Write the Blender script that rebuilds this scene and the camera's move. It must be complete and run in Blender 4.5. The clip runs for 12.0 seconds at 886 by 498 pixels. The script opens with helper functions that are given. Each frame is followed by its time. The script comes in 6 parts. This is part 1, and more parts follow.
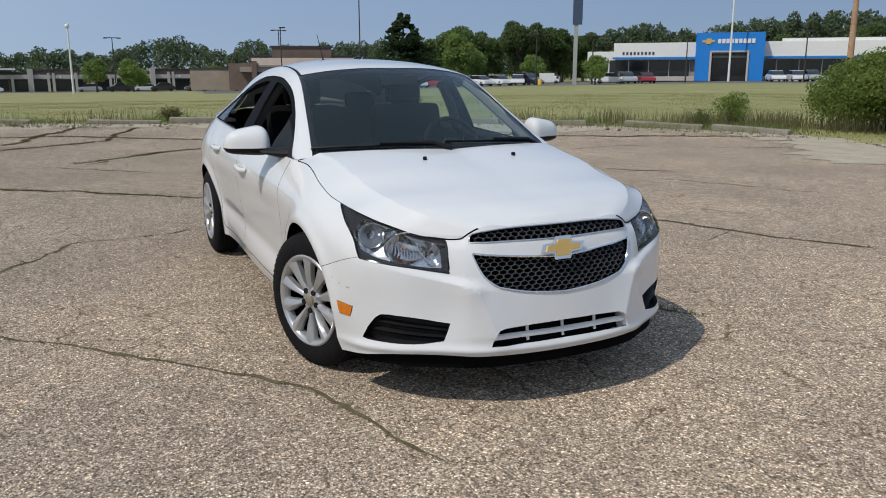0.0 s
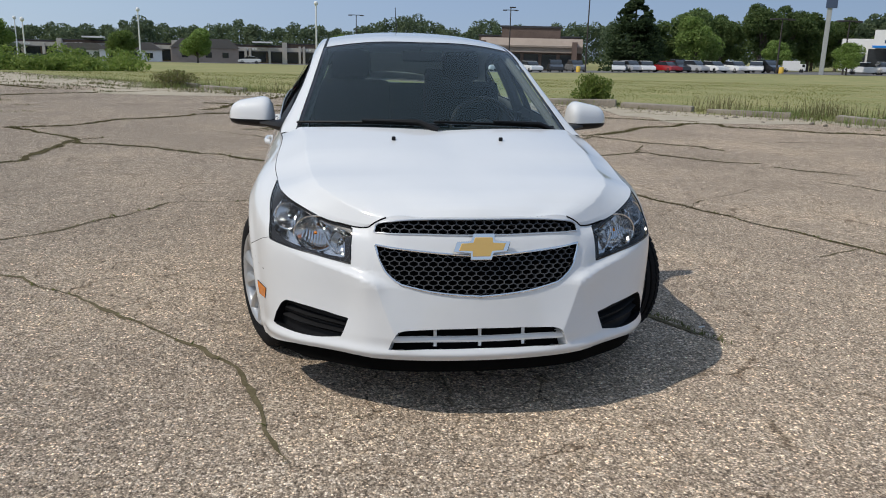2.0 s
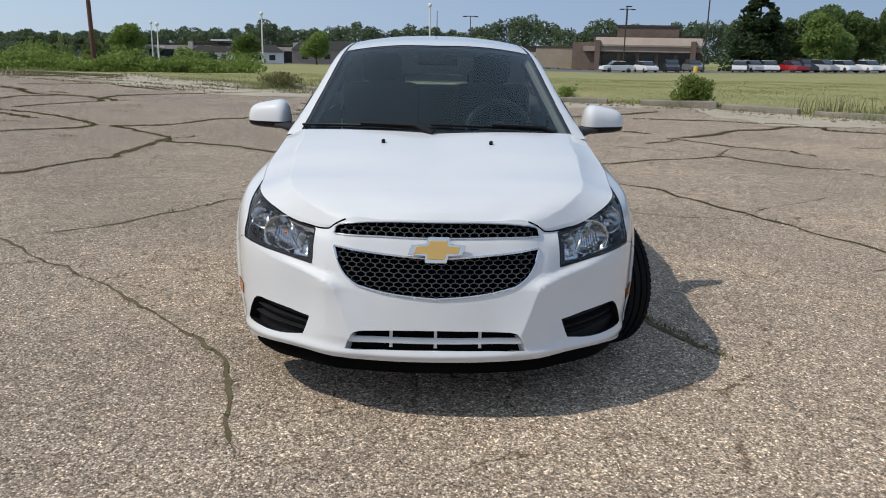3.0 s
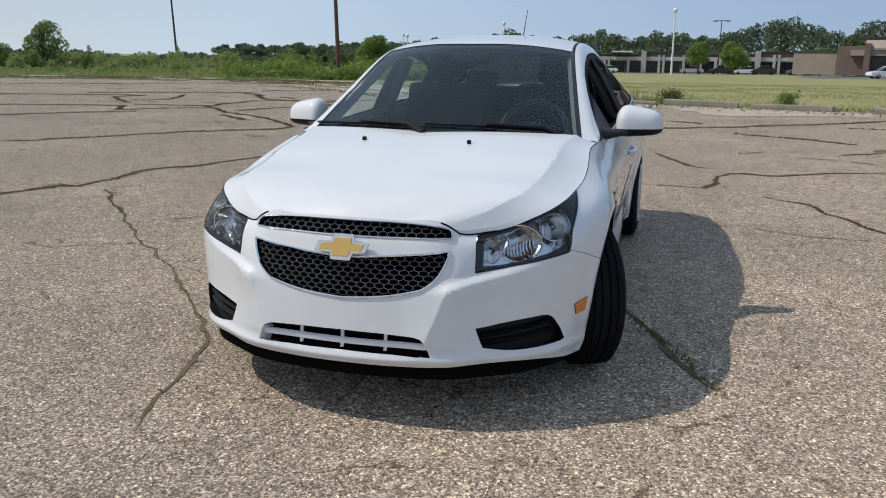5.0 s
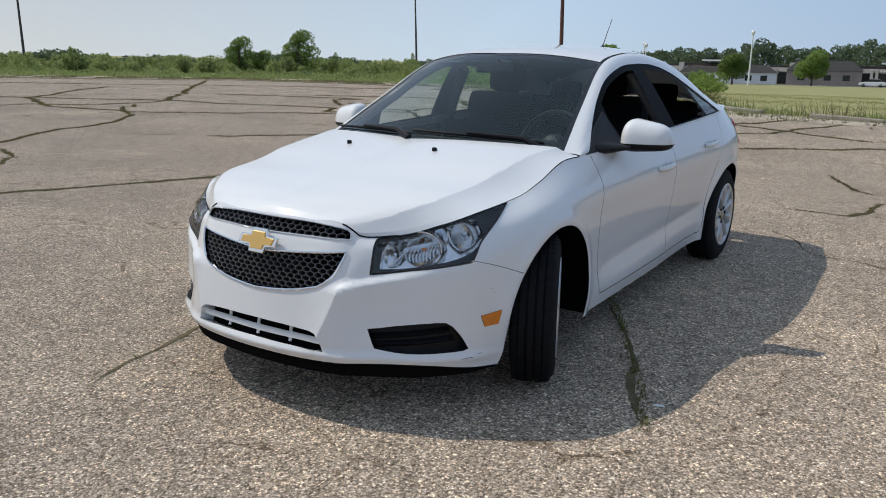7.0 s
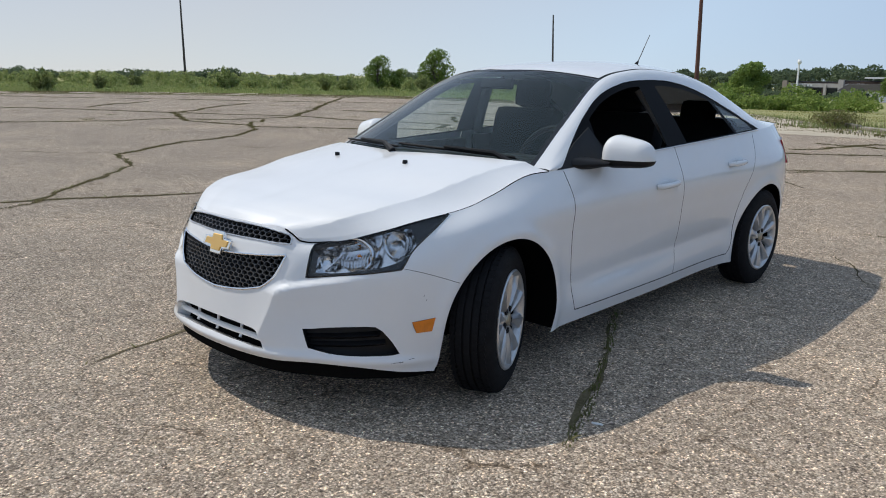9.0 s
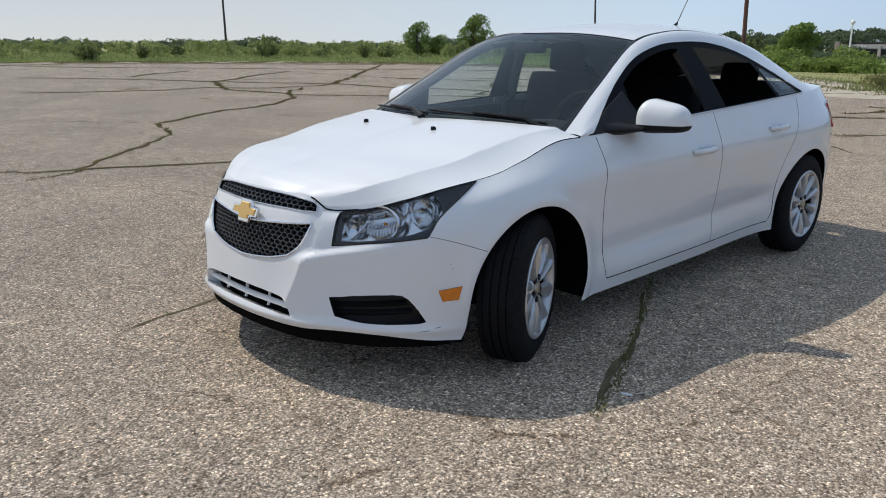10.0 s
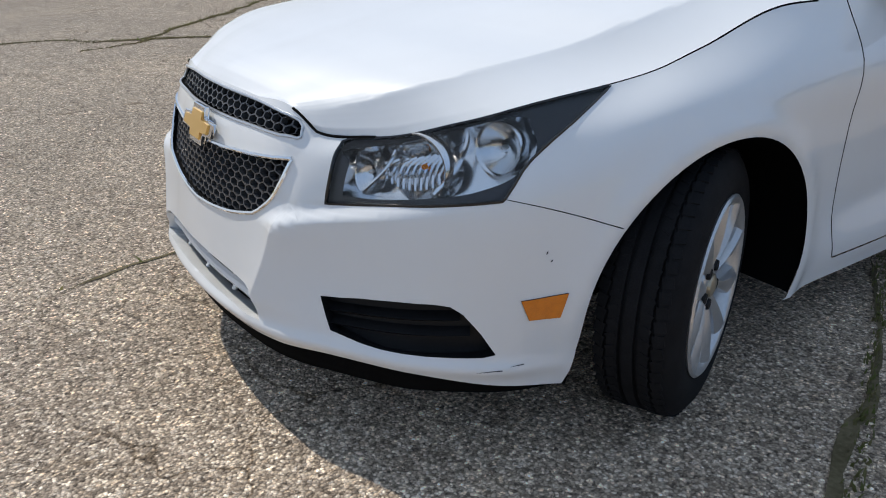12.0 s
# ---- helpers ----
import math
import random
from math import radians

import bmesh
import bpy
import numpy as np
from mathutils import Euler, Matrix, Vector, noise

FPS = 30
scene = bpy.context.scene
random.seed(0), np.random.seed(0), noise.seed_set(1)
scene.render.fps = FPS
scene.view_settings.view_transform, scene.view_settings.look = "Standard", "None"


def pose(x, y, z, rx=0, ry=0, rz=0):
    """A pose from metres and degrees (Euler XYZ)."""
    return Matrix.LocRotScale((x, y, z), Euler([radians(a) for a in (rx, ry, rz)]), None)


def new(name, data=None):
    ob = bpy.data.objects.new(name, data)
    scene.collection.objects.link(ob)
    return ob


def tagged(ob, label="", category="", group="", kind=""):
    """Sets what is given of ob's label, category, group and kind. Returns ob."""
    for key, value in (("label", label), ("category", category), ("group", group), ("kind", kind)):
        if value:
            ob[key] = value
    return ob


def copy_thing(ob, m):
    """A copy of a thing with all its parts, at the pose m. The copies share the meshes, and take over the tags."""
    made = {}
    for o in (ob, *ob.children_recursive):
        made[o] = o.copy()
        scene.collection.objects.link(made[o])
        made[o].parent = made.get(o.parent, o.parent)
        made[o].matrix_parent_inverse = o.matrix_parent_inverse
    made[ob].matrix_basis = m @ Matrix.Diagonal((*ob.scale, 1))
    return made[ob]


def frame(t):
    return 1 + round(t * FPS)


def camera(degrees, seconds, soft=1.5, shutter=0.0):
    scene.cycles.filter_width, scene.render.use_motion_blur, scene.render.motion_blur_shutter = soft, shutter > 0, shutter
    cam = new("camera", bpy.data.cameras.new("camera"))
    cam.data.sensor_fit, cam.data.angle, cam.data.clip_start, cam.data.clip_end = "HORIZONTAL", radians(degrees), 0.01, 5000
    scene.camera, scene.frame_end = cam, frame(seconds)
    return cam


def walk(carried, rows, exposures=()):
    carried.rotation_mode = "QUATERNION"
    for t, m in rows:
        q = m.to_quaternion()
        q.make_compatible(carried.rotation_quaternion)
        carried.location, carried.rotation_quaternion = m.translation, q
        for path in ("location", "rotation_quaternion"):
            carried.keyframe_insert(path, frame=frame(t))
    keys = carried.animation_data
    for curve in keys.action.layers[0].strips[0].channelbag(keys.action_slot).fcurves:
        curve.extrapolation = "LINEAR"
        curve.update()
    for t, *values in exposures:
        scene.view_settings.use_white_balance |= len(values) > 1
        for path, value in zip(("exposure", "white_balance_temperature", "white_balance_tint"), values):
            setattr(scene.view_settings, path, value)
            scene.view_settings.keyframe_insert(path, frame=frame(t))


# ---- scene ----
cam = camera(58.45, 12.0, soft=1.0)
# seconds, place in metres (origin: the front axle's middle on the ground), turn in degrees
PATH = [
    (0.0, -1.788, -3.456, 1.356, 77.37, 0.10, -25.16),
    (0.5, -1.476, -3.424, 1.338, 76.96, -0.62, -21.51),
    (1.0, -1.160, -3.503, 1.329, 76.48, -1.22, -17.36),
    (1.5, -0.853, -3.584, 1.351, 76.06, -1.51, -13.10),
    (2.0, -0.580, -3.511, 1.338, 75.89, -1.46, -8.79),
    (2.5, -0.324, -3.524, 1.345, 75.76, -1.33, -4.71),
    (3.0, -0.024, -3.579, 1.364, 75.76, -1.08, -0.67),
    (5.0, 1.122, -3.324, 1.324, 76.13, -0.31, 16.54),
    (5.5, 1.429, -3.247, 1.334, 76.24, -0.31, 21.01),
    (6.0, 1.779, -3.210, 1.362, 76.30, -0.45, 25.41),
    (6.5, 1.993, -3.025, 1.334, 76.33, -0.65, 29.66),
    (7.0, 2.215, -2.882, 1.336, 76.56, -0.90, 33.51),
    (7.5, 2.513, -2.782, 1.342, 76.95, -1.28, 36.94),
    (9.5, 2.888, -2.445, 1.337, 77.04, -0.45, 45.06),
    (10.0, 2.890, -2.423, 1.330, 75.31, -0.10, 46.40),
    (10.5, 2.818, -2.274, 1.276, 72.66, -0.06, 48.15),
    (11.0, 2.520, -1.991, 1.213, 69.69, -0.08, 50.39),
    (11.5, 2.254, -1.656, 1.164, 67.78, 0.04, 53.01),
    (12.0, 1.861, -1.351, 1.131, 66.42, 0.32, 55.93),
]
walk(cam, [(t, pose(x, y, z, rx, ry, rz)) for t, x, y, z, rx, ry, rz in PATH], [(0.0, 0.06), (3.0, 0.17), (7.5, 0.28), (9.5, 0.34), (10.5, 0.32), (12.0, 0.42)])

# ---- world, sun ----
SUN_WAY = Vector((0.72, 0.20, -0.97)).normalized()
world = bpy.data.worlds.new("sky")
scene.world = world
world.use_nodes = True
wn = world.node_tree.nodes
sky = wn.new("ShaderNodeTexSky")
sky.sky_type, sky.sun_disc = "NISHITA", False
sky.sun_elevation = math.asin(-SUN_WAY.z)
sky.sun_rotation = math.atan2(-SUN_WAY.x, -SUN_WAY.y)
sky.altitude = 1800
sky.air_density, sky.dust_density, sky.ozone_density = 0.8, 0.3, 1.5
wn["Background"].inputs[1].default_value = 0.015
# summer haze: paler towards the sun, thickest along the horizon
way, side, rise, thin = (wn.new("ShaderNodeTexCoord"), wn.new("ShaderNodeVectorMath"), wn.new("ShaderNodeSeparateXYZ"), wn.new("ShaderNodeMapRange"))
side.operation, side.inputs[1].default_value = "DOT_PRODUCT", -SUN_WAY
turn, tone = wn.new("ShaderNodeMapRange"), wn.new("ShaderNodeValToRGB")
turn.inputs["From Min"].default_value, turn.inputs["From Max"].default_value = -0.5, 0.8
for place, colour in ((0.24, (0.225, 0.305, 0.45)), (0.52, (0.36, 0.45, 0.56)), (0.74, (0.395, 0.41, 0.435))):
    tone.color_ramp.elements.new(place).color = (*colour, 1)
tone.color_ramp.elements[0].color, tone.color_ramp.elements[-1].color = (0.16, 0.225, 0.345, 1), (0.37, 0.39, 0.43, 1)
thin.interpolation_type = "SMOOTHSTEP"
thin.inputs["From Min"].default_value, thin.inputs["From Max"].default_value = 0.04, 0.45
upper, haze, both = wn.new("ShaderNodeMix"), wn.new("ShaderNodeBackground"), wn.new("ShaderNodeAddShader")
upper.data_type = "RGBA"
high = wn.new("ShaderNodeValToRGB")
high.color_ramp.elements[0].color, high.color_ramp.elements[1].color = (0.180, 0.285, 0.465, 1), (0.310, 0.385, 0.505, 1)
for a, b in ((way.outputs["Generated"], side.inputs[0]), (side.outputs["Value"], turn.inputs["Value"]), (turn.outputs[0], tone.inputs[0]), (tone.outputs[0], upper.inputs[6]), (turn.outputs[0], high.inputs[0]), (high.outputs[0], upper.inputs[7]),
             (way.outputs["Generated"], rise.inputs[0]), (rise.outputs["Z"], thin.inputs["Value"]), (thin.outputs[0], upper.inputs[0]), (upper.outputs[2], haze.inputs[0]),
             (sky.outputs[0], wn["Background"].inputs[0]), (wn["Background"].outputs[0], both.inputs[0]), (haze.outputs[0], both.inputs[1]), (both.outputs[0], wn["World Output"].inputs[0])):
    world.node_tree.links.new(a, b)
sun_data = bpy.data.lights.new("sun", "SUN")
sun_data.energy, sun_data.angle, sun_data.color = 2.62, radians(0.6), (1.0, 0.945, 0.86)
sun = new("sun", sun_data)
sun.rotation_mode = "QUATERNION"
sun.rotation_quaternion = SUN_WAY.to_track_quat("-Z", "Y")


# ---- materials ----
def material(name, colour, rough=0.5, metal=0.0, coat=0.0, vary=0.0, scale=8.0, bump=0.0, bump_scale=60.0, emit=None, second=None, per_object=0.0, spec=0.5):
    """A principled surface with mottling at two scales and fine relief."""
    mat = bpy.data.materials.new(name)
    mat.use_nodes = True
    n, link = mat.node_tree.nodes, mat.node_tree.links.new
    b = n["Principled BSDF"]
    b.inputs["Base Color"].default_value = (*colour, 1)
    b.inputs["Roughness"].default_value, b.inputs["Metallic"].default_value = rough, metal
    b.inputs["Coat Weight"].default_value = coat
    b.inputs["Specular IOR Level"].default_value = spec
    b.inputs["Coat Roughness"].default_value = 0.03
    co = n.new("ShaderNodeTexCoord")
    if vary > 0 or second:
        big, fine = n.new("ShaderNodeTexNoise"), n.new("ShaderNodeTexNoise")
        big.inputs["Scale"].default_value, fine.inputs["Scale"].default_value = scale, scale * 9
        fine.inputs["Detail"].default_value = 4
        add = n.new("ShaderNodeMath")
        add.operation = "ADD"
        mul = n.new("ShaderNodeMath")
        mul.operation, mul.inputs[1].default_value = "MULTIPLY", 0.5
        link(co.outputs["Object"], big.inputs["Vector"]), link(co.outputs["Object"], fine.inputs["Vector"])
        link(big.outputs[0], add.inputs[0]), link(fine.outputs[0], add.inputs[1]), link(add.outputs[0], mul.inputs[0])
        ramp = n.new("ShaderNodeMapRange")
        ramp.inputs["From Min"].default_value, ramp.inputs["From Max"].default_value = 0.35, 0.65
        link(mul.outputs[0], ramp.inputs["Value"])
        mix = n.new("ShaderNodeMix")
        mix.data_type = "RGBA"
        lo = second or tuple(c * (1 - vary) for c in colour)
        hi = colour if second else tuple(min(1, c * (1 + vary)) for c in colour)
        mix.inputs[6].default_value, mix.inputs[7].default_value = (*lo, 1), (*hi, 1)
        link(ramp.outputs[0], mix.inputs[0])
        out = mix.outputs[2]
        if per_object:
            info, hsv, rng = n.new("ShaderNodeObjectInfo"), n.new("ShaderNodeHueSaturation"), n.new("ShaderNodeMapRange")
            rng.inputs["To Min"].default_value, rng.inputs["To Max"].default_value = 1 - per_object, 1 + per_object
            link(info.outputs["Random"], rng.inputs["Value"]), link(rng.outputs[0], hsv.inputs["Value"])
            link(out, hsv.inputs["Color"])
            out = hsv.outputs[0]
        link(out, b.inputs["Base Color"])
    if bump > 0:
        tex, bmp = n.new("ShaderNodeTexNoise"), n.new("ShaderNodeBump")
        tex.inputs["Scale"].default_value, tex.inputs["Detail"].default_value = bump_scale, 6
        bmp.inputs["Strength"].default_value, bmp.inputs["Distance"].default_value = bump, 0.01
        link(co.outputs["Object"], tex.inputs["Vector"]), link(tex.outputs[0], bmp.inputs["Height"]), link(bmp.outputs[0], b.inputs["Normal"])
    if emit:
        b.inputs["Emission Color"].default_value, b.inputs["Emission Strength"].default_value = (*emit[0], 1), emit[1]
    return mat


def clear_material(name, tint, gloss=0.03, ior=1.5, haze_sheen=0.0, film=(0.8, 0.8, 0.8)):
    """A thin pane: light passes straight through, tinted, and the surface reflects by its angle."""
    mat = bpy.data.materials.new(name)
    mat.use_nodes = True
    n, link = mat.node_tree.nodes, mat.node_tree.links.new
    n.remove(n["Principled BSDF"])
    clear, shine, mix, fres = n.new("ShaderNodeBsdfTransparent"), n.new("ShaderNodeBsdfGlossy"), n.new("ShaderNodeMixShader"), n.new("ShaderNodeFresnel")
    clear.inputs[0].default_value = (*tint, 1)
    shine.inputs["Roughness"].default_value = gloss
    fres.inputs[0].default_value = ior
    link(fres.outputs[0], mix.inputs[0]), link(clear.outputs[0], mix.inputs[1]), link(shine.outputs[0], mix.inputs[2])
    # an even dull film: haze of the aged lens, painted sky sheen on the panes
    dull, last = n.new("ShaderNodeBsdfDiffuse"), n.new("ShaderNodeMixShader")
    last.inputs[0].default_value = haze_sheen
    dull.inputs[0].default_value = (*film, 1)
    link(mix.outputs[0], last.inputs[1]), link(dull.outputs[0], last.inputs[2]), link(last.outputs[0], n["Material Output"].inputs[0])
    return mat


def leaf_material(name, colour, second):
    mat = bpy.data.materials.new(name)
    mat.use_nodes = True
    n, link = mat.node_tree.nodes, mat.node_tree.links.new
    b = n["Principled BSDF"]
    b.inputs["Roughness"].default_value, b.inputs["Specular IOR Level"].default_value = 0.6, 0.15
    geo, mix, hsv, info = n.new("ShaderNodeNewGeometry"), n.new("ShaderNodeMix"), n.new("ShaderNodeHueSaturation"), n.new("ShaderNodeObjectInfo")
    mix.data_type = "RGBA"
    mix.inputs[6].default_value, mix.inputs[7].default_value = (*colour, 1), (*second, 1)
    rng = n.new("ShaderNodeMapRange")
    rng.inputs["To Min"].default_value, rng.inputs["To Max"].default_value = 0.8, 1.2
    link(geo.outputs["Random Per Island"], mix.inputs[0]), link(mix.outputs[2], hsv.inputs["Color"])
    link(info.outputs["Random"], rng.inputs["Value"]), link(rng.outputs[0], hsv.inputs["Value"]), link(hsv.outputs[0], b.inputs["Base Color"])
    soft, both = n.new("ShaderNodeBsdfTranslucent"), n.new("ShaderNodeMixShader")
    link(hsv.outputs[0], soft.inputs[0])
    both.inputs[0].default_value = 0.45
    link(b.outputs[0], both.inputs[1]), link(soft.outputs[0], both.inputs[2]), link(both.outputs[0], n["Material Output"].inputs[0])
    return mat


def asphalt_material():
    """Old exposed-aggregate asphalt: pale stones in a worn binder, blotches, stains and hairline cracks."""
    mat = bpy.data.materials.new("worn_asphalt")
    mat.use_nodes = True
    n, link = mat.node_tree.nodes, mat.node_tree.links.new
    b = n["Principled BSDF"]
    co = n.new("ShaderNodeTexCoord")

    def ramp(source, stops):
        r = n.new("ShaderNodeValToRGB")
        r.color_ramp.elements[0].position, r.color_ramp.elements[0].color = stops[0][0], (*stops[0][1], 1)
        r.color_ramp.elements[1].position, r.color_ramp.elements[1].color = stops[-1][0], (*stops[-1][1], 1)
        for p, c in stops[1:-1]:
            e = r.color_ramp.elements.new(p)
            e.color = (*c, 1)
        link(source, r.inputs[0])
        return r.outputs[0]

    def blend(kind, fac, a, bb):
        m = n.new("ShaderNodeMix")
        m.data_type, m.blend_type = "RGBA", kind
        if isinstance(fac, float):
            m.inputs[0].default_value = fac
        else:
            link(fac, m.inputs[0])
        link(a, m.inputs[6]), link(bb, m.inputs[7])
        return m.outputs[2]

    def warped(source):
        turn = n.new("ShaderNodeMapping")
        turn.inputs["Rotation"].default_value, turn.inputs["Scale"].default_value = (0.3, 0.2, 0.8), (1.0, 0.7, 1.0)
        link(source, turn.inputs["Vector"])
        return turn.outputs[0]

    stones = n.new("ShaderNodeTexVoronoi")
    stones.inputs["Scale"].default_value = 135
    link(co.outputs["Object"], stones.inputs["Vector"])
    bits = n.new("ShaderNodeTexVoronoi")
    bits.inputs["Scale"].default_value = 92
    link(co.outputs["Object"], bits.inputs["Vector"])
    sep = n.new("ShaderNodeSeparateColor")
    link(stones.outputs["Color"], sep.inputs[0])
    sep2 = n.new("ShaderNodeSeparateColor")
    link(bits.outputs["Color"], sep2.inputs[0])
    tone = ramp(sep.outputs[0], [(0.0, (0.060, 0.049, 0.038)), (0.30, (0.205, 0.170, 0.133)), (0.65, (0.385, 0.325, 0.258)), (0.88, (0.60, 0.53, 0.44)), (1.0, (0.95, 0.90, 0.80))])
    tone2 = ramp(sep2.outputs[0], [(0.0, (0.12, 0.098, 0.078)), (0.55, (0.325, 0.276, 0.222)), (0.88, (0.49, 0.43, 0.355)), (1.0, (0.88, 0.82, 0.74))])
    base = blend("MIX", 0.45, tone, tone2)
    edge = ramp(stones.outputs["Distance"], [(0.35, (1, 1, 1)), (0.9, (0.42, 0.40, 0.38))])
    base = blend("MULTIPLY", 0.85, base, edge)
    pits = n.new("ShaderNodeTexVoronoi")
    pits.inputs["Scale"].default_value = 125
    link(warped(co.outputs["Object"]), pits.inputs["Vector"])
    sep3 = n.new("ShaderNodeSeparateColor")
    link(pits.outputs["Color"], sep3.inputs[0])
    base = blend("MULTIPLY", 0.62, base, ramp(sep3.outputs[0], [(0.0, (0.18, 0.16, 0.14)), (0.11, (0.34, 0.31, 0.28)), (0.18, (1, 1, 1)), (0.88, (1.06, 1.06, 1.06)), (0.95, (2.2, 2.15, 2.06))]))
    blot = n.new("ShaderNodeTexNoise")
    blot.inputs["Scale"].default_value, blot.inputs["Detail"].default_value = 0.55, 5
    link(co.outputs["Object"], blot.inputs["Vector"])
    base = blend("MULTIPLY", 0.75, base, ramp(blot.outputs[0], [(0.3, (0.74, 0.72, 0.70)), (0.5, (0.95, 0.93, 0.91)), (0.7, (1.2, 1.16, 1.1))]))
    patch = n.new("ShaderNodeTexNoise")
    patch.inputs["Scale"].default_value, patch.inputs["Detail"].default_value = 7.0, 6
    link(co.outputs["Object"], patch.inputs["Vector"])
    base = blend("MULTIPLY", 0.6, base, ramp(patch.outputs[0], [(0.32, (0.78, 0.75, 0.72)), (0.5, (1, 1, 1)), (0.68, (1.16, 1.13, 1.08))]))
    warp = n.new("ShaderNodeTexNoise")
    warp.inputs["Scale"].default_value, warp.inputs["Detail"].default_value = 1.6, 6
    link(co.outputs["Object"], warp.inputs["Vector"])
    off = n.new("ShaderNodeVectorMath")
    off.operation = "MULTIPLY_ADD"
    off.inputs[1].default_value = (0.9, 0.9, 0)
    link(warp.outputs["Color"], off.inputs[0]), link(co.outputs["Object"], off.inputs[2])
    cracks = n.new("ShaderNodeTexVoronoi")
    cracks.feature, cracks.inputs["Scale"].default_value = "DISTANCE_TO_EDGE", 0.42
    link(off.outputs[0], cracks.inputs["Vector"])
    hair = ramp(cracks.outputs["Distance"], [(0.0, (0.45, 0.41, 0.36)), (0.0025, (0.66, 0.62, 0.58)), (0.006, (1, 1, 1))])
    gate = ramp(patch.outputs[0], [(0.50, (0, 0, 0)), (0.60, (1, 1, 1))])
    base = blend("MULTIPLY", gate, base, hair)
    fine = n.new("ShaderNodeTexVoronoi")
    fine.feature, fine.inputs["Scale"].default_value = "DISTANCE_TO_EDGE", 2.1
    link(off.outputs[0], fine.inputs["Vector"])
    web = ramp(fine.outputs["Distance"], [(0.0, (0.36, 0.32, 0.27)), (0.006, (0.56, 0.52, 0.47)), (0.015, (1, 1, 1))])
    where = ramp(blot.outputs[0], [(0.47, (0, 0, 0)), (0.60, (1, 1, 1))])
    base = blend("MULTIPLY", where, base, web)
    lift = n.new("ShaderNodeRGB")
    lift.outputs[0].default_value = (1.47, 1.40, 1.325, 1)
    base = blend("MULTIPLY", 1.0, base, lift.outputs[0])
    link(base, b.inputs["Base Color"])
    b.inputs["Roughness"].default_value = 0.82
    b.inputs["Diffuse Roughness"].default_value = 0.5
    b.inputs["Specular IOR Level"].default_value = 0.35
    h = n.new("ShaderNodeMath")
    h.operation = "SUBTRACT"
    link(sep.outputs[1], h.inputs[0]), link(stones.outputs["Distance"], h.inputs[1])
    bmp = n.new("ShaderNodeBump")
    bmp.inputs["Strength"].default_value, bmp.inputs["Distance"].default_value = 1.0, 0.006
    link(h.outputs[0], bmp.inputs["Height"]), link(bmp.outputs[0], b.inputs["Normal"])
    return mat


PAINT = material("white_car_paint", (0.70, 0.705, 0.705), 0.42, coat=1.0, vary=0.012, scale=1.3, spec=0.2)
BLACK = material("black_plastic", (0.009, 0.009, 0.010), 0.5, vary=0.2, scale=20, spec=0.22)
TRIM_BLACK = material("black_window_trim", (0.005, 0.005, 0.006), 0.6, spec=0.08)
GLOSS_BLACK = material("gloss_black_trim", (0.010, 0.010, 0.011), 0.12)
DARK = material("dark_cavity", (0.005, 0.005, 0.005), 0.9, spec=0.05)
CHROME = material("chrome", (0.80, 0.81, 0.82), 0.08, 1.0)
SATIN = material("satin_metal", (0.62, 0.63, 0.64), 0.28, 0.85, vary=0.04)
COVER = material("silver_wheel_cover", (0.52, 0.525, 0.53), 0.30, 0.65, vary=0.06, scale=14)
GOLD = material("gold_badge", (0.80, 0.50, 0.15), 0.32, 0.5, coat=0.6)
DAM = material("black_rubber_lip", (0.004, 0.004, 0.004), 0.9, vary=0.2, spec=0.05)
BOWL = material("lamp_reflector", (0.74, 0.74, 0.74), 0.18, 1.0, vary=0.05, scale=30)
CAP = material("bronze_grey_cap", (0.42, 0.37, 0.28), 0.35, 0.7)
RUBBER = material("tyre_rubber", (0.009, 0.009, 0.010), 0.8, vary=0.3, scale=30, bump=0.15, bump_scale=300, spec=0.14)
CLOTH = material("dark_seat_cloth", (0.011, 0.011, 0.012), 0.95, vary=0.2, scale=12, spec=0.1)
TRIM_GREY = material("grey_interior_trim", (0.16, 0.16, 0.155), 0.7, vary=0.06)
DASH = material("dark_dashboard", (0.014, 0.015, 0.016), 0.7, vary=0.1, spec=0.2)
AMBER = material("amber_lens", (0.64, 0.175, 0.003), 0.18, coat=0.3, vary=0.12, scale=60)
RED_LENS = material("red_lens", (0.35, 0.01, 0.012), 0.15, coat=0.6)
SMOKE = material("dark_lamp_housing", (0.014, 0.014, 0.016), 0.3)
MESH = material("satin_black_grille", (0.075, 0.075, 0.078), 0.24, vary=0.15, scale=30)
# the faint teal film puts reflected sky into the pane's colour
GLASS = clear_material("tinted_glass", (0.70, 0.85, 0.86), 0.012, 1.50, 0.013, (0.30, 0.62, 0.66))
LENS = clear_material("clear_lamp_lens", (0.94, 0.95, 0.96), 0.02, 1.34, 0.012)
SCUFF = material("scuffed_plastic", (0.05, 0.055, 0.065), 0.7)
ASPHALT = asphalt_material()
SCRUB = leaf_material("scrub_leaves", (0.165, 0.235, 0.070), (0.33, 0.35, 0.150))
WEEDY = material("weedy_crack_soil", (0.070, 0.058, 0.030), 0.95, scale=3, second=(0.110, 0.093, 0.048), bump=0.4, bump_scale=40, spec=0.05)
RIM = leaf_material("rim_weed_leaves", (0.200, 0.170, 0.085), (0.145, 0.165, 0.056))
GRASS_GROUND = material("dry_grass_ground", (0.190, 0.205, 0.062), 0.95, vary=0.0, scale=0.35, bump=0.5, bump_scale=9, second=(0.315, 0.280, 0.115))
BLADES = leaf_material("meadow_blades", (0.190, 0.220, 0.056), (0.37, 0.34, 0.140))
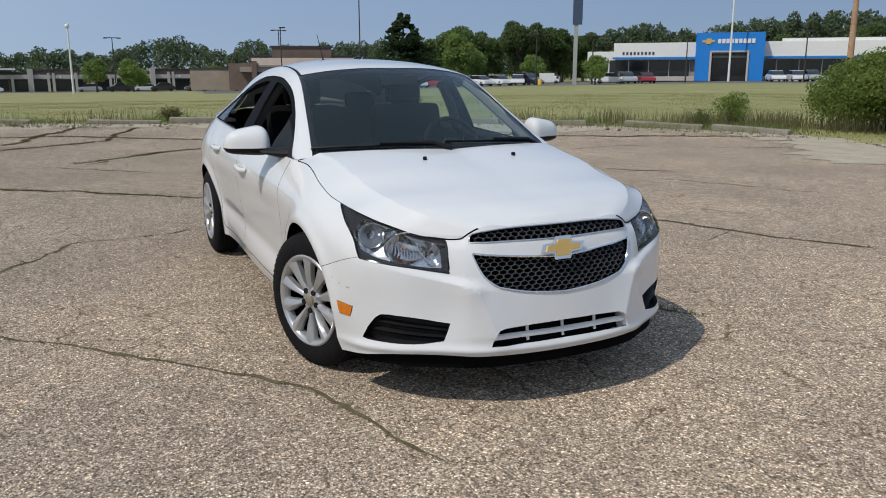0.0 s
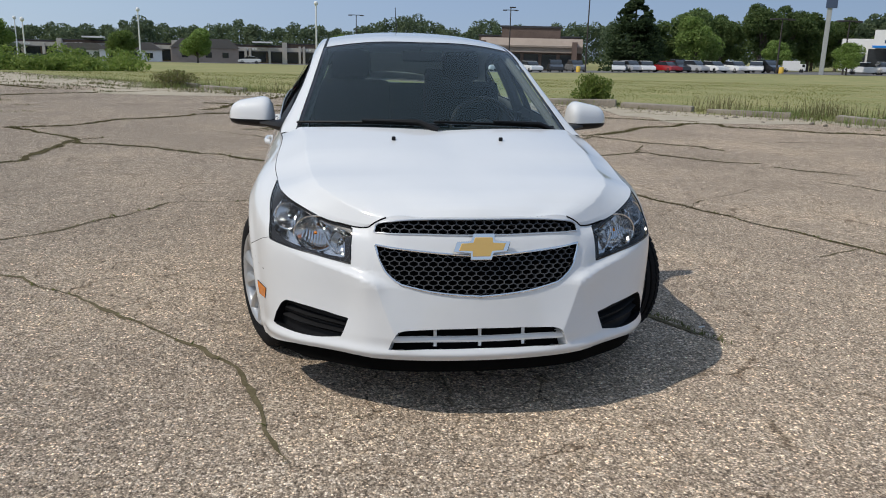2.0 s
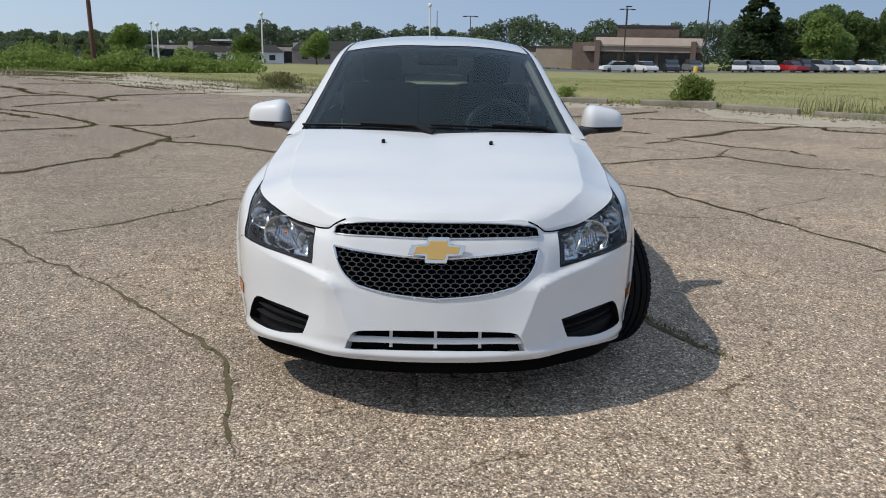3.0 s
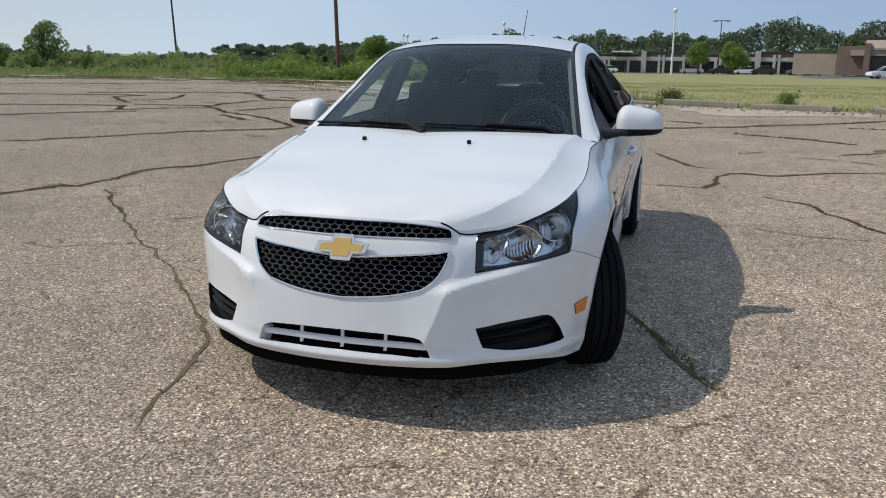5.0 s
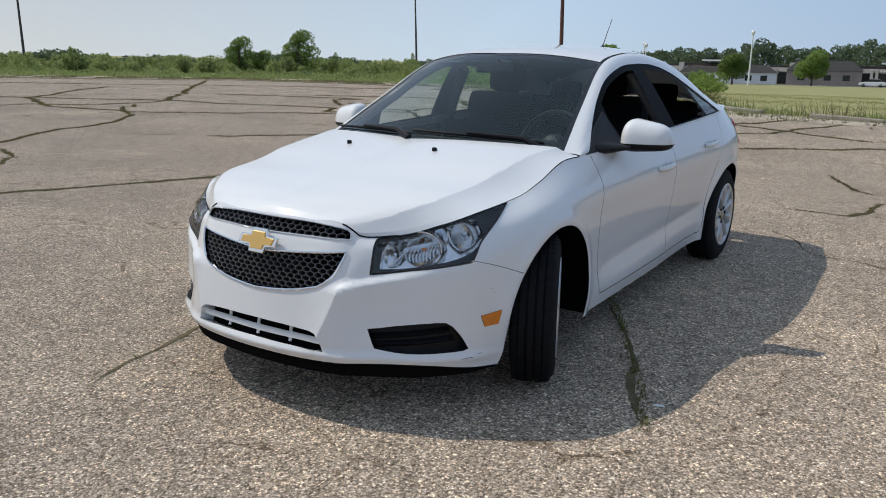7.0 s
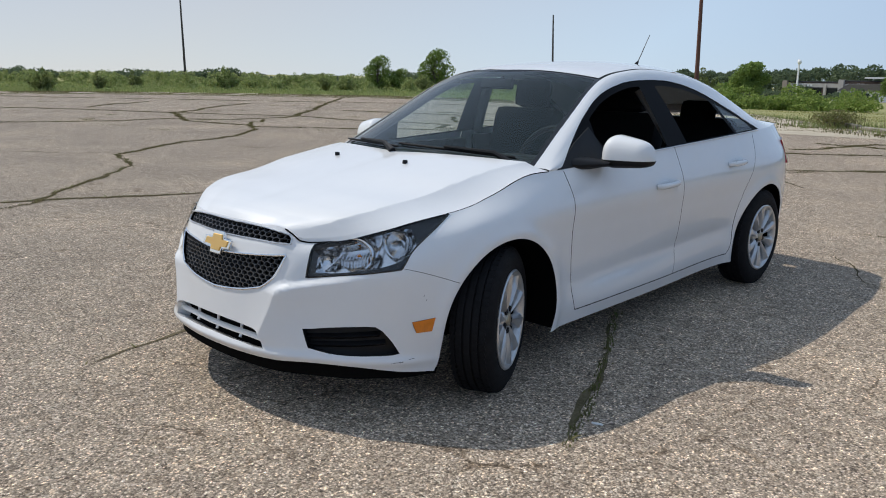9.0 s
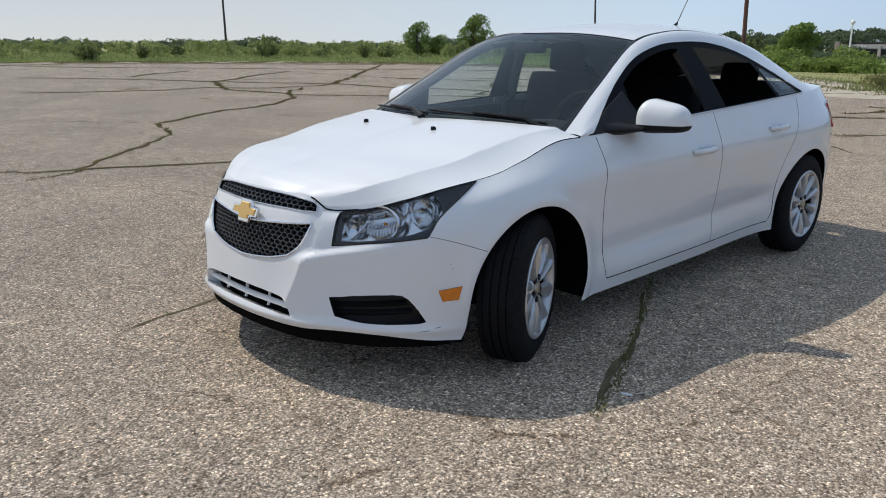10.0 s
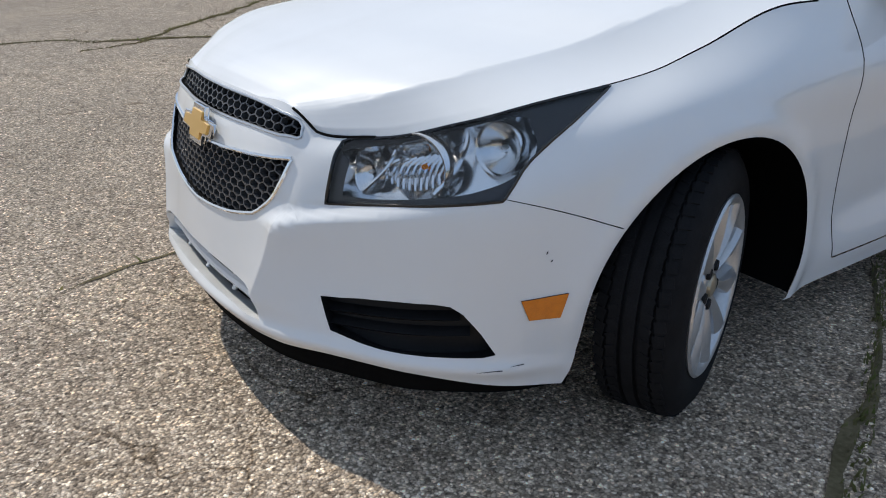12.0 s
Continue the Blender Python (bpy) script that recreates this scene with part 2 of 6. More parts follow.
WEEDS = leaf_material("green_weeds", (0.074, 0.128, 0.030), (0.176, 0.203, 0.068))
STALKS = leaf_material("dry_stalks", (0.215, 0.165, 0.095), (0.150, 0.165, 0.065))
DULL = leaf_material("dull_crack_weeds", (0.100, 0.080, 0.042), (0.150, 0.132, 0.056))
DRY = leaf_material("dry_weeds", (0.217, 0.186, 0.093), (0.155, 0.186, 0.054))
LEAVES = leaf_material("tree_leaves", (0.085, 0.140, 0.048), (0.165, 0.220, 0.078))
SAND = material("pale_dry_soil", (0.47, 0.41, 0.31), 0.95, scale=2.6, second=(0.32, 0.27, 0.20), bump=0.5, bump_scale=30)
ROOF_BROWN = material("grey_brown_shingles", (0.17, 0.15, 0.13), 0.85, vary=0.15)
# greyer and bluer than the near leaves: distance haze put into the colour
HAZED_LEAVES = leaf_material("hazed_far_leaves", (0.100, 0.140, 0.080), (0.150, 0.190, 0.105))
LIGHT_LEAVES = leaf_material("light_tree_leaves", (0.135, 0.215, 0.050), (0.235, 0.310, 0.095))
NEEDLES = leaf_material("conifer_needles", (0.036, 0.062, 0.027), (0.072, 0.105, 0.044))
SHRUB = leaf_material("shrub_leaves", (0.125, 0.200, 0.038), (0.270, 0.325, 0.090))
BARK = material("grey_bark", (0.10, 0.085, 0.068), 0.9, vary=0.3, scale=4, bump=0.4, bump_scale=20)
SOIL = material("crack_soil", (0.088, 0.074, 0.040), 0.95, scale=9, second=(0.175, 0.145, 0.088), bump=0.4, bump_scale=60, spec=0.1)
CONCRETE = material("old_concrete", (0.25, 0.22, 0.18), 0.9, vary=0.25, scale=2.5, bump=0.35, bump_scale=30)
FAR_ASPHALT = material("grey_road", (0.13, 0.125, 0.12), 0.85, vary=0.15, scale=0.3)
WHITE_WALL = material("white_cladding", (0.74, 0.74, 0.72), 0.5, vary=0.04, scale=0.5)
BLUE = material("blue_cladding", (0.012, 0.20, 0.62), 0.4, vary=0.06, scale=0.6)
BROWN_WALL = material("brown_brick", (0.16, 0.115, 0.095), 0.85, vary=0.18, scale=0.8, bump=0.2, bump_scale=8)
TAN_WALL = material("tan_stucco", (0.33, 0.27, 0.225), 0.85, vary=0.12, scale=0.6)
PALE_WALL = material("pale_stone_band", (0.46, 0.43, 0.40), 0.8, vary=0.1, scale=0.6)
ROOF_DARK = material("dark_roof_edge", (0.045, 0.045, 0.05), 0.7, vary=0.15)
SHOP_GLASS = material("dark_shop_glass", (0.022, 0.026, 0.030), 0.10, vary=0.2, scale=0.4)
GALVANISED = material("galvanised_steel", (0.42, 0.43, 0.44), 0.5, 0.6, vary=0.12)
WHITE_POST = material("white_painted_steel", (0.75, 0.75, 0.73), 0.45, vary=0.06)
DARK_POST = material("dark_bronze_post", (0.05, 0.042, 0.036), 0.6, vary=0.15)
RUST = material("rusty_post", (0.16, 0.065, 0.042), 0.8, scale=1.5, second=(0.10, 0.05, 0.04), bump=0.2)
WOOD_POST = material("weathered_wood_post", (0.36, 0.18, 0.10), 0.85, scale=0.8, second=(0.46, 0.34, 0.25), bump=0.3, bump_scale=12)
SIGN_BLUE = material("dark_sign_panel", (0.045, 0.07, 0.13), 0.4)
TYRE_FAR = material("far_tyre", (0.02, 0.02, 0.02), 0.8)
YELLOW = material("yellow_paint", (0.65, 0.42, 0.06), 0.6, vary=0.1)
BACKS = {n: material("car_paint_" + n, c, 0.3, coat=0.7) for n, c in (("white", (.78, .78, .77)), ("silver", (.42, .43, .45)), ("black", (.02, .02, .022)), ("red", (.35, .012, .014)), ("grey", (.13, .135, .14)))}


# ---- building helpers ----
def mesh_object(name, verts, faces, mat, parent=None, label="", normals=None, smooth=True):
    me = bpy.data.meshes.new(name)
    me.from_pydata([tuple(map(float, v)) for v in verts], [], [tuple(map(int, f)) for f in faces])
    me.materials.append(mat)
    if smooth:
        me.polygons.foreach_set("use_smooth", [True] * len(me.polygons))
    if normals is not None:
        me.normals_split_custom_set_from_vertices([tuple(map(float, v)) for v in normals])
    me.update()
    ob = new(name, me)
    if parent:
        ob.parent = parent
    if label:
        ob["label"] = label
    return ob


def part(name, bm, mat, parent, label="", smooth=False):
    """Links a bmesh as one mesh object under a thing or a part."""
    me = bpy.data.meshes.new(name)
    bmesh.ops.recalc_face_normals(bm, faces=bm.faces)
    bm.to_mesh(me)
    bm.free()
    me.materials.append(mat)
    if smooth:
        me.polygons.foreach_set("use_smooth", [True] * len(me.polygons))
        me.set_sharp_from_angle(angle=radians(40))
    ob = new(name, me)
    if parent:
        ob.parent = parent
    if label:
        ob["label"] = label
    return ob


def thing(name, label, category, group="", kind="", at=None):
    ob = new(name)
    ob.empty_display_size = 0.1
    if at is not None:
        ob.matrix_basis = at
    return tagged(ob, label, category, group, kind)


def box(bm, size, at, bevel=0.0):
    """Adds a box (size, pose) to bm, its edges rounded."""
    m = at if isinstance(at, Matrix) else Matrix.Translation(at)
    made = bmesh.ops.create_cube(bm, size=1, matrix=m @ Matrix.Diagonal((*size, 1)))["verts"]
    if bevel:
        edges = list({e for v in made for e in v.link_edges})
        bmesh.ops.bevel(bm, geom=edges, offset=bevel, segments=2, affect="EDGES", profile=0.6)


def tube(bm, path, radius, sides=8, closed=False):
    """Adds a round bar along a path; radius may be one number or one for each point."""
    pts = [Vector(p) for p in path]
    n = len(pts)
    rr = radius if hasattr(radius, "__len__") else [radius] * n
    rings = []
    for i, p in enumerate(pts):
        a = pts[(i - 1) % n] if closed or i else p
        b = pts[(i + 1) % n] if closed or i < n - 1 else p
        d = (b - a).normalized()
        u = d.cross(Vector((0, 0, 1)) if abs(d.z) < 0.95 else Vector((1, 0, 0))).normalized()
        w = d.cross(u)
        rings.append([bm.verts.new(p + rr[i] * (math.cos(2 * math.pi * k / sides) * u + math.sin(2 * math.pi * k / sides) * w)) for k in range(sides)])
    for i in range(n if closed else n - 1):
        q, r = rings[i], rings[(i + 1) % n]
        for k in range(sides):
            bm.faces.new((q[k], q[(k + 1) % sides], r[(k + 1) % sides], r[k]))
    if not closed:
        bm.faces.new(rings[0][::-1]), bm.faces.new(rings[-1])


def lathe(bm, profile, steps=40, axis="x", m=None):
    """Turns a profile of (radius, along) round an axis."""
    rings = []
    for k in range(steps):
        a = 2 * math.pi * k / steps
        ring = []
        for r, h in profile:
            p = Vector((h, r * math.cos(a), r * math.sin(a))) if axis == "x" else Vector((r * math.cos(a), r * math.sin(a), h))
            ring.append(bm.verts.new(m @ p if m else p))
        rings.append(ring)
    for k in range(steps):
        q, r = rings[k], rings[(k + 1) % steps]
        for i in range(len(profile) - 1):
            bm.faces.new((q[i], q[i + 1], r[i + 1], r[i]))


def prism(bm, outline, depth, m):
    """A flat outline (x, y) given a thickness along z, laid at m."""
    lo = [bm.verts.new(m @ Vector((x, y, 0))) for x, y in outline]
    hi = [bm.verts.new(m @ Vector((x, y, depth))) for x, y in outline]
    bm.faces.new(lo[::-1]), bm.faces.new(hi)
    for i in range(len(outline)):
        j = (i + 1) % len(outline)
        bm.faces.new((lo[i], lo[j], hi[j], hi[i]))


def spline(knots, values, x, even=False):
    """A smooth curve through values (n x k) at the knots; even: it starts level, mirrored about the first knot."""
    knots, values, x = np.asarray(knots, float), np.asarray(values, float), np.atleast_1d(np.asarray(x, float))
    slope = np.empty_like(values)
    step = np.diff(knots)[:, None]
    d = np.diff(values, axis=0) / step
    slope[0], slope[-1] = d[0], d[-1]
    slope[1:-1] = (d[:-1] * step[1:] + d[1:] * step[:-1]) / (step[:-1] + step[1:])
    if even:
        slope[0] = [d[0][0], 0, 0]
    i = np.clip(np.searchsorted(knots, x, side="right") - 1, 0, len(knots) - 2)
    h = (knots[i + 1] - knots[i])[:, None]
    u = ((x - knots[i]) / h[:, 0])[:, None]
    return (2 * u**3 - 3 * u**2 + 1) * values[i] + (u**3 - 2 * u**2 + u) * h * slope[i] + (3 * u**2 - 2 * u**3) * values[i + 1] + (u**3 - u**2) * h * slope[i + 1]


def inside(poly, pts):
    """Which of pts (n x 2) lie in the polygon."""
    poly, hit = np.asarray(poly), np.zeros(len(pts), bool)
    x, y = pts[:, 0], pts[:, 1]
    for (ax, ay), (bx, by) in zip(poly, np.roll(poly, -1, 0)):
        if ay != by:
            hit ^= ((ay > y) != (by > y)) & (x < (bx - ax) * (y - ay) / (by - ay) + ax)
    return hit


def ribbon(points, width):
    """The outline of a thin band along a line of 2D points."""
    p = np.asarray(points, float)
    t = np.gradient(p, axis=0)
    nrm = np.stack([-t[:, 1], t[:, 0]], 1) / np.maximum(np.linalg.norm(t, axis=1), 1e-9)[:, None]
    return np.concatenate([p + nrm * width / 2, (p - nrm * width / 2)[::-1]])


class Sheet:
    """A smooth surface over a plane (u, v), cut into named regions whose borders are followed exactly."""

    def __init__(self, surface, us, vs, scale_v):
        self.surface, self.us, self.vs, self.k = surface, us, vs, scale_v
        self.regions = []

    def normal(self, uv):
        h = 1e-3
        du = self.surface(uv + [h, 0]) - self.surface(uv - [h, 0])
        dv = self.surface(uv + [0, h]) - self.surface(uv - [0, h])
        nrm = np.cross(du, dv)
        return nrm / np.maximum(np.linalg.norm(nrm, axis=1), 1e-12)[:, None]

    def region(self, name, outline):
        self.regions.append((name, np.asarray(outline, float)))

    def cut(self):
        from mathutils.geometry import delaunay_2d_cdt
        pts = [(u, v) for u in self.us for v in self.vs]
        edges = []
        lo, hi = (self.us[0], self.vs[0]), (self.us[-1], self.vs[-1])
        for _, o in self.regions:
            o = np.clip(o, lo, hi)
            first = len(pts)
            fine = []
            for a, b in zip(o, np.roll(o, -1, 0)):
                n = max(1, int(np.hypot(*((b - a) * [1, self.k])) / 0.03))
                fine += [a + (b - a) * j / n for j in range(n)]
            pts += [tuple(q) for q in fine]
            edges += [(first + j, first + (j + 1) % len(fine)) for j in range(len(fine))]
        out = delaunay_2d_cdt([Vector((u, v * self.k)) for u, v in pts], edges, [], 0, 1e-5, False)
        uv = np.array([(p.x, p.y / self.k) for p in out[0]])
        tri = np.array([f for f in out[2] if len(f) == 3])
        mid = uv[tri].mean(1)
        owner = np.full(len(tri), -1)
        for j, (_, o) in reversed(list(enumerate(self.regions))):
            owner[inside(np.clip(o, lo, hi), mid)] = j
        self.uv, self.tri, self.owner = uv, tri, owner
        return self

    def take(self, *names, push=0.0):
        """Points, faces and normals of the named regions ('' is the rest), pushed inwards."""
        ids = [j for j, (n, _) in enumerate(self.regions) if n in names] + ([-1] if "" in names else [])
        tri = self.tri[np.isin(self.owner, ids)]
        used, back = np.unique(tri, return_inverse=True)
        uv = self.uv[used]
        nrm = self.normal(uv)
        return self.surface(uv) - nrm * push, back.reshape(-1, 3), nrm


def both_sides(v, f, n):
    """Joins a half with its mirror image, welded along the middle."""
    m = [-1, 1, 1]
    v2, f2, n2 = np.concatenate([v, v * m]), np.concatenate([f, f[:, ::-1] + len(v)]), np.concatenate([n, n * m])
    mid = np.abs(v[:, 0]) < 1e-4
    remap = np.arange(len(v2))
    remap[len(v):][mid] = np.arange(len(v))[mid]
    nn = n2.copy()
    nn[: len(v)][mid] *= [0, 1, 1]
    nn /= np.maximum(np.linalg.norm(nn, axis=1), 1e-9)[:, None]
    f2 = remap[f2]
    used, back = np.unique(f2, return_inverse=True)
    return v2[used], back.reshape(-1, 3), nn[used]


def orient(v, f, n):
    """Turns the faces so that they look along the normals."""
    if not len(f):
        return v, f, n
    fn = np.cross(v[f[:, 1]] - v[f[:, 0]], v[f[:, 2]] - v[f[:, 0]])
    flip = (fn * n[f].mean(1)).sum(1) < 0
    f = f.copy()
    f[flip] = f[flip][:, ::-1]
    return v, f, n


def skin(name, sheet, regions, mat, parent, label="", push=0.0, side=0, out=1):
    """Regions of a sheet as one mesh. side: 1 the left half, -1 its mirror image, 0 both joined."""
    v, f, n = sheet.take(*regions, push=push * out)
    n = n * out
    v, f, n = orient(v, f, n)
    if side == -1:
        v, f, n = v * [-1, 1, 1], f[:, ::-1], n * [-1, 1, 1]
    elif side == 0:
        v, f, n = both_sides(v, f, n)
    return mesh_object(name, v, f, mat, parent, label, n)


# ---- the car's body surfaces (x to its left, y to its rear from the front axle, z up) ----
AXLE_F, AXLE_R, TYRE_R = 0.045, 2.728, 0.319
STATIONS, LEVELS = [], []


def station(s, *levels):
    """One upright line of the body's side, from the lower edge to the shoulder, as six points."""
    STATIONS.append(s)
    LEVELS.append(levels)


station(0.00, (0, -.846, .238), (0, -.850, .282), (0, -.830, .42), (0, -.808, .55), (0, -.780, .665), (0, -.738, .752))
station(0.20, (.20, -.834, .238), (.20, -.838, .282), (.20, -.818, .42), (.20, -.796, .55), (.20, -.767, .665), (.20, -.725, .748))
station(0.37, (.36, -.803, .240), (.36, -.806, .285), (.365, -.786, .42), (.365, -.762, .56), (.372, -.730, .660), (.366, -.693, .731))
station(0.388, (.379, -.796, .240), (.380, -.798, .286), (.382, -.779, .418), (.381, -.756, .560), (.387, -.722, .657), (.386, -.687, .718))
station(0.400, (.392, -.791, .240), (.393, -.793, .286), (.393, -.774, .416), (.391, -.752, .560), (.398, -.717, .655), (.400, -.680, .705))
station(0.415, (.408, -.784, .241), (.409, -.786, .287), (.406, -.768, .414), (.404, -.747, .559), (.411, -.711, .653), (.416, -.672, .701))
station(0.49, (.49, -.735, .244), (.49, -.737, .29), (.478, -.722, .40), (.470, -.705, .555), (.482, -.665, .66), (.505, -.612, .705))
station(0.68, (.655, -.622, .238), (.66, -.618, .29), (.655, -.612, .40), (.645, -.602, .575), (.642, -.556, .678), (.646, -.492, .747))
station(0.87, (.765, -.465, .205), (.772, -.462, .28), (.775, -.470, .40), (.772, -.478, .600), (.750, -.430, .700), (.726, -.355, .786))
station(1.01, (.803, -.325, .184), (.815, -.325, .28), (.824, -.345, .40), (.826, -.330, .61), (.804, -.275, .722), (.746, -.190, .803))
station(1.40, (.850, .05, .178), (.858, .05, .30), (.868, .05, .45), (.872, .05, .64), (.852, .05, .760), (.760, .05, .852))
station(1.68, (.838, .33, .185), (.845, .33, .30), (.848, .33, .45), (.852, .33, .64), (.842, .33, .775), (.744, .33, .916))
station(1.85, (.825, .50, .190), (.836, .50, .29), (.834, .50, .45), (.843, .50, .63), (.845, .50, .775), (.762, .50, .922))
station(2.05, (.824, .70, .192), (.838, .70, .285), (.826, .70, .45), (.840, .70, .63), (.848, .70, .775), (.772, .70, .930))
station(2.75, (.815, 1.40, .195), (.832, 1.40, .285), (.824, 1.40, .45), (.845, 1.40, .63), (.856, 1.40, .785), (.788, 1.40, .966))
station(3.55, (.795, 2.20, .200), (.810, 2.20, .285), (.822, 2.20, .45), (.852, 2.20, .64), (.864, 2.20, .80), (.789, 2.20, 1.000))
station(4.08, (.835, 2.73, .205), (.842, 2.73, .30), (.855, 2.73, .45), (.872, 2.73, .66), (.866, 2.73, .83), (.766, 2.73, 1.020))
station(4.55, (.780, 3.15, .235), (.790, 3.15, .32), (.808, 3.15, .45), (.818, 3.15, .64), (.803, 3.15, .84), (.690, 3.15, 1.030))
station(4.90, (.620, 3.46, .26), (.640, 3.48, .33), (.665, 3.50, .45), (.672, 3.49, .64), (.655, 3.46, .86), (.590, 3.40, 1.040))
station(5.50, (0, 3.60, .27), (0, 3.62, .34), (0, 3.65, .45), (0, 3.64, .64), (0, 3.60, .88), (0, 3.52, 1.060))
LEVELS = np.array(LEVELS, float)


def arch_reach(y, z):
    """1 on the rim of the nearer wheel arch, less inside it."""
    d = np.minimum(np.hypot((y - AXLE_F - .012) / .372, (z - .325) / .352), np.hypot((y - AXLE_R) / .372, (z - .325) / .352))
    return d


def body_side(uv):
    s, t = uv[:, 0], np.clip(uv[:, 1], -0.02, 5.02)
    cols = np.stack([spline(STATIONS, LEVELS[:, k], s, even=True) for k in range(6)], 1)
    d = np.diff(cols, axis=1)
    m = np.concatenate([d[:, :1], (d[:, 1:] + d[:, :-1]) / 2, d[:, -1:]], 1)
    i = np.clip(np.floor(t).astype(int), 0, 4)
    r = np.arange(len(s))
    u = (t - i)[:, None]
    p = (2 * u**3 - 3 * u**2 + 1) * cols[r, i] + (u**3 - 2 * u**2 + u) * m[r, i] + (3 * u**2 - 2 * u**3) * cols[r, i + 1] + (u**3 - u**2) * m[r, i + 1]
    x, y, z = p.T
    side = 1 / (1 + np.exp(-(s - 0.95) * 30))
    # swelling round the wheel arches, the crease over the sill and along the shoulder
    p[:, 0] += side * 0.012 * np.exp(-((arch_reach(y, z) - 1.05) / 0.10) ** 2)
    mid = 1 / (1 + np.exp(-(y - .60) * 25)) / (1 + np.exp((y - 2.30) * 25))
    p[:, 0] -= mid * 0.010 * np.exp(-((z - (.36 + .03 * y)) / .05) ** 2)
    # the crease between face and flank, the ledge under the headlamps and the turned-out lower lip
    line = .515 + .20 * (s - .39)
    run = 1 / (1 + np.exp(-(s - .385) * 50)) * np.clip(1 - (s - .39) / .40, 0, 1)
    ledge = run * .027 * np.where(z < line, np.exp(-(line - z) / .10), .5 + .5 * np.cos(np.clip((z - line) / .032, 0, 1) * math.pi))
    fold = .015 * np.exp(-(np.sqrt((s - (.31 + .36 * (z - .30))) ** 2 + .004 ** 2) - .004) / .065) * np.clip((z - .26) / .06, 0, 1) * np.clip((.56 - z) / .06, 0, 1)
    lip = np.clip((1.05 - s) * 6, 0, 1) * .012 * np.exp(-((z - (.262 - .06 * np.clip(s - .6, 0, 1))) / .020) ** 2)
    swell = ledge + fold + lip
    p[:, 1] -= swell * np.cos(np.clip(s - .3, 0, 1.2))
    p[:, 0] += swell * np.sin(np.clip(s - .3, 0, 1.2)) * (s > .02)
    return p


def finder(lo, hi, axes):
    """Finds the places (s, t) of the body's side that have the given two coordinates."""
    ss, tt = np.linspace(lo, hi, 180), np.linspace(0, 5, 120)
    grid = np.array([(a, b) for a in ss for b in tt])
    known = body_side(grid)[:, axes]

    def find(points):
        q = np.asarray(points, float)
        uv = np.array([grid[np.argmin(((known - p) ** 2).sum(1))] for p in q])
        rough = uv
        for _ in range(6):
            p, pu, pv = (body_side(uv + h)[:, axes] for h in ([0, 0], [1e-3, 0], [0, 1e-3]))
            du, dv, e = (pu - p) / 1e-3, (pv - p) / 1e-3, q - p
            det = du[:, 0] * dv[:, 1] - du[:, 1] * dv[:, 0]
            det = np.where(np.abs(det) < 1e-6, 1e-6, det)
            step = np.stack([e[:, 0] * dv[:, 1] - e[:, 1] * dv[:, 0], du[:, 0] * e[:, 1] - du[:, 1] * e[:, 0]], 1) / det[:, None]
            uv = np.clip(uv + np.clip(step, -.1, .1), [lo, 0], [hi, 5])
        worse = np.abs(body_side(uv)[:, axes] - q).sum(1) > np.abs(body_side(rough)[:, axes] - q).sum(1)
        return np.where(worse[:, None], rough, uv)
    return find


on_front = finder(0.0, 1.05, [0, 2])
on_flank = finder(0.80, 4.9, [1, 2])


def curve2(points, n):
    """A smooth line through 2D points."""
    p = np.asarray(points, float)
    k = np.concatenate([[0], np.cumsum(np.hypot(*np.diff(p, axis=0).T))])
    return spline(k, p, np.linspace(0, k[-1], n))


def around(cx, cy, rx, ry, a0, a1, n):
    return [(cx + rx * math.cos(radians(a0 + (a1 - a0) * i / (n - 1))), cy + ry * math.sin(radians(a0 + (a1 - a0) * i / (n - 1)))) for i in range(n)]


shell = Sheet(body_side, np.concatenate([np.linspace(0, .27, 12), np.linspace(.283, .52, 26), np.linspace(.54, 1.1, 26), np.linspace(1.125, 4.5, 90), np.linspace(4.55, 5.5, 20)]), np.linspace(0, 5, 64), 0.16)
# openings of the face: (x, z) on the left half, the middle at x = 0
UPPER_GRILLE = np.concatenate([curve2([(0, .7430), (.20, .7405), (.29, .735), (.350, .7265)], 12), [(.366, .7215), (.377, .712), (.3825, .692)], curve2([(.376, .689), (.25, .691), (.12, .690), (0, .689)], 10)])
LOWER_GRILLE = np.concatenate([curve2([(0, .618), (.14, .627), (.28, .639), (.378, .649)], 10), curve2([(.380, .647), (.366, .600), (.342, .555), (.312, .528)], 10), curve2([(.290, .515), (.20, .494), (.10, .481), (0, .474)], 10)])
INTAKE = np.concatenate([[(0, .358), (.15, .356)], curve2([(.275, .351), (.305, .343), (.323, .315), (.335, .284)], 8), [(.338, .280), (.2, .284), (0, .286)]])
FOG = np.concatenate([[(.478, .374)], curve2([(.56, .386), (.66, .396), (.712, .394), (.742, .348), (.762, .284)], 12), curve2([(.750, .279), (.66, .281), (.58, .287), (.505, .302)], 8)])
shell.region("upper_grille", on_front(UPPER_GRILLE))
shell.region("lower_grille", on_front(LOWER_GRILLE))
shell.region("intake", on_front(INTAKE))
shell.region("fog", on_front(FOG))
lamp_in = on_front(curve2([(.468, .571), (.466, .635), (.460, .692)], 8))
lamp_top = np.array([(s, 4.965) for s in np.linspace(lamp_in[-1][0] + .01, .995, 24)])
lamp_out = on_flank(curve2([(-.200, .798), (-.301, .752), (-.379, .711), (-.432, .673), (-.474, .624)], 12))
lamp_low = np.concatenate([on_flank([(-.480, .618)]), on_front(curve2([(.735, .612), (.66, .599), (.60, .591), (.54, .581), (.468, .571)], 12))])
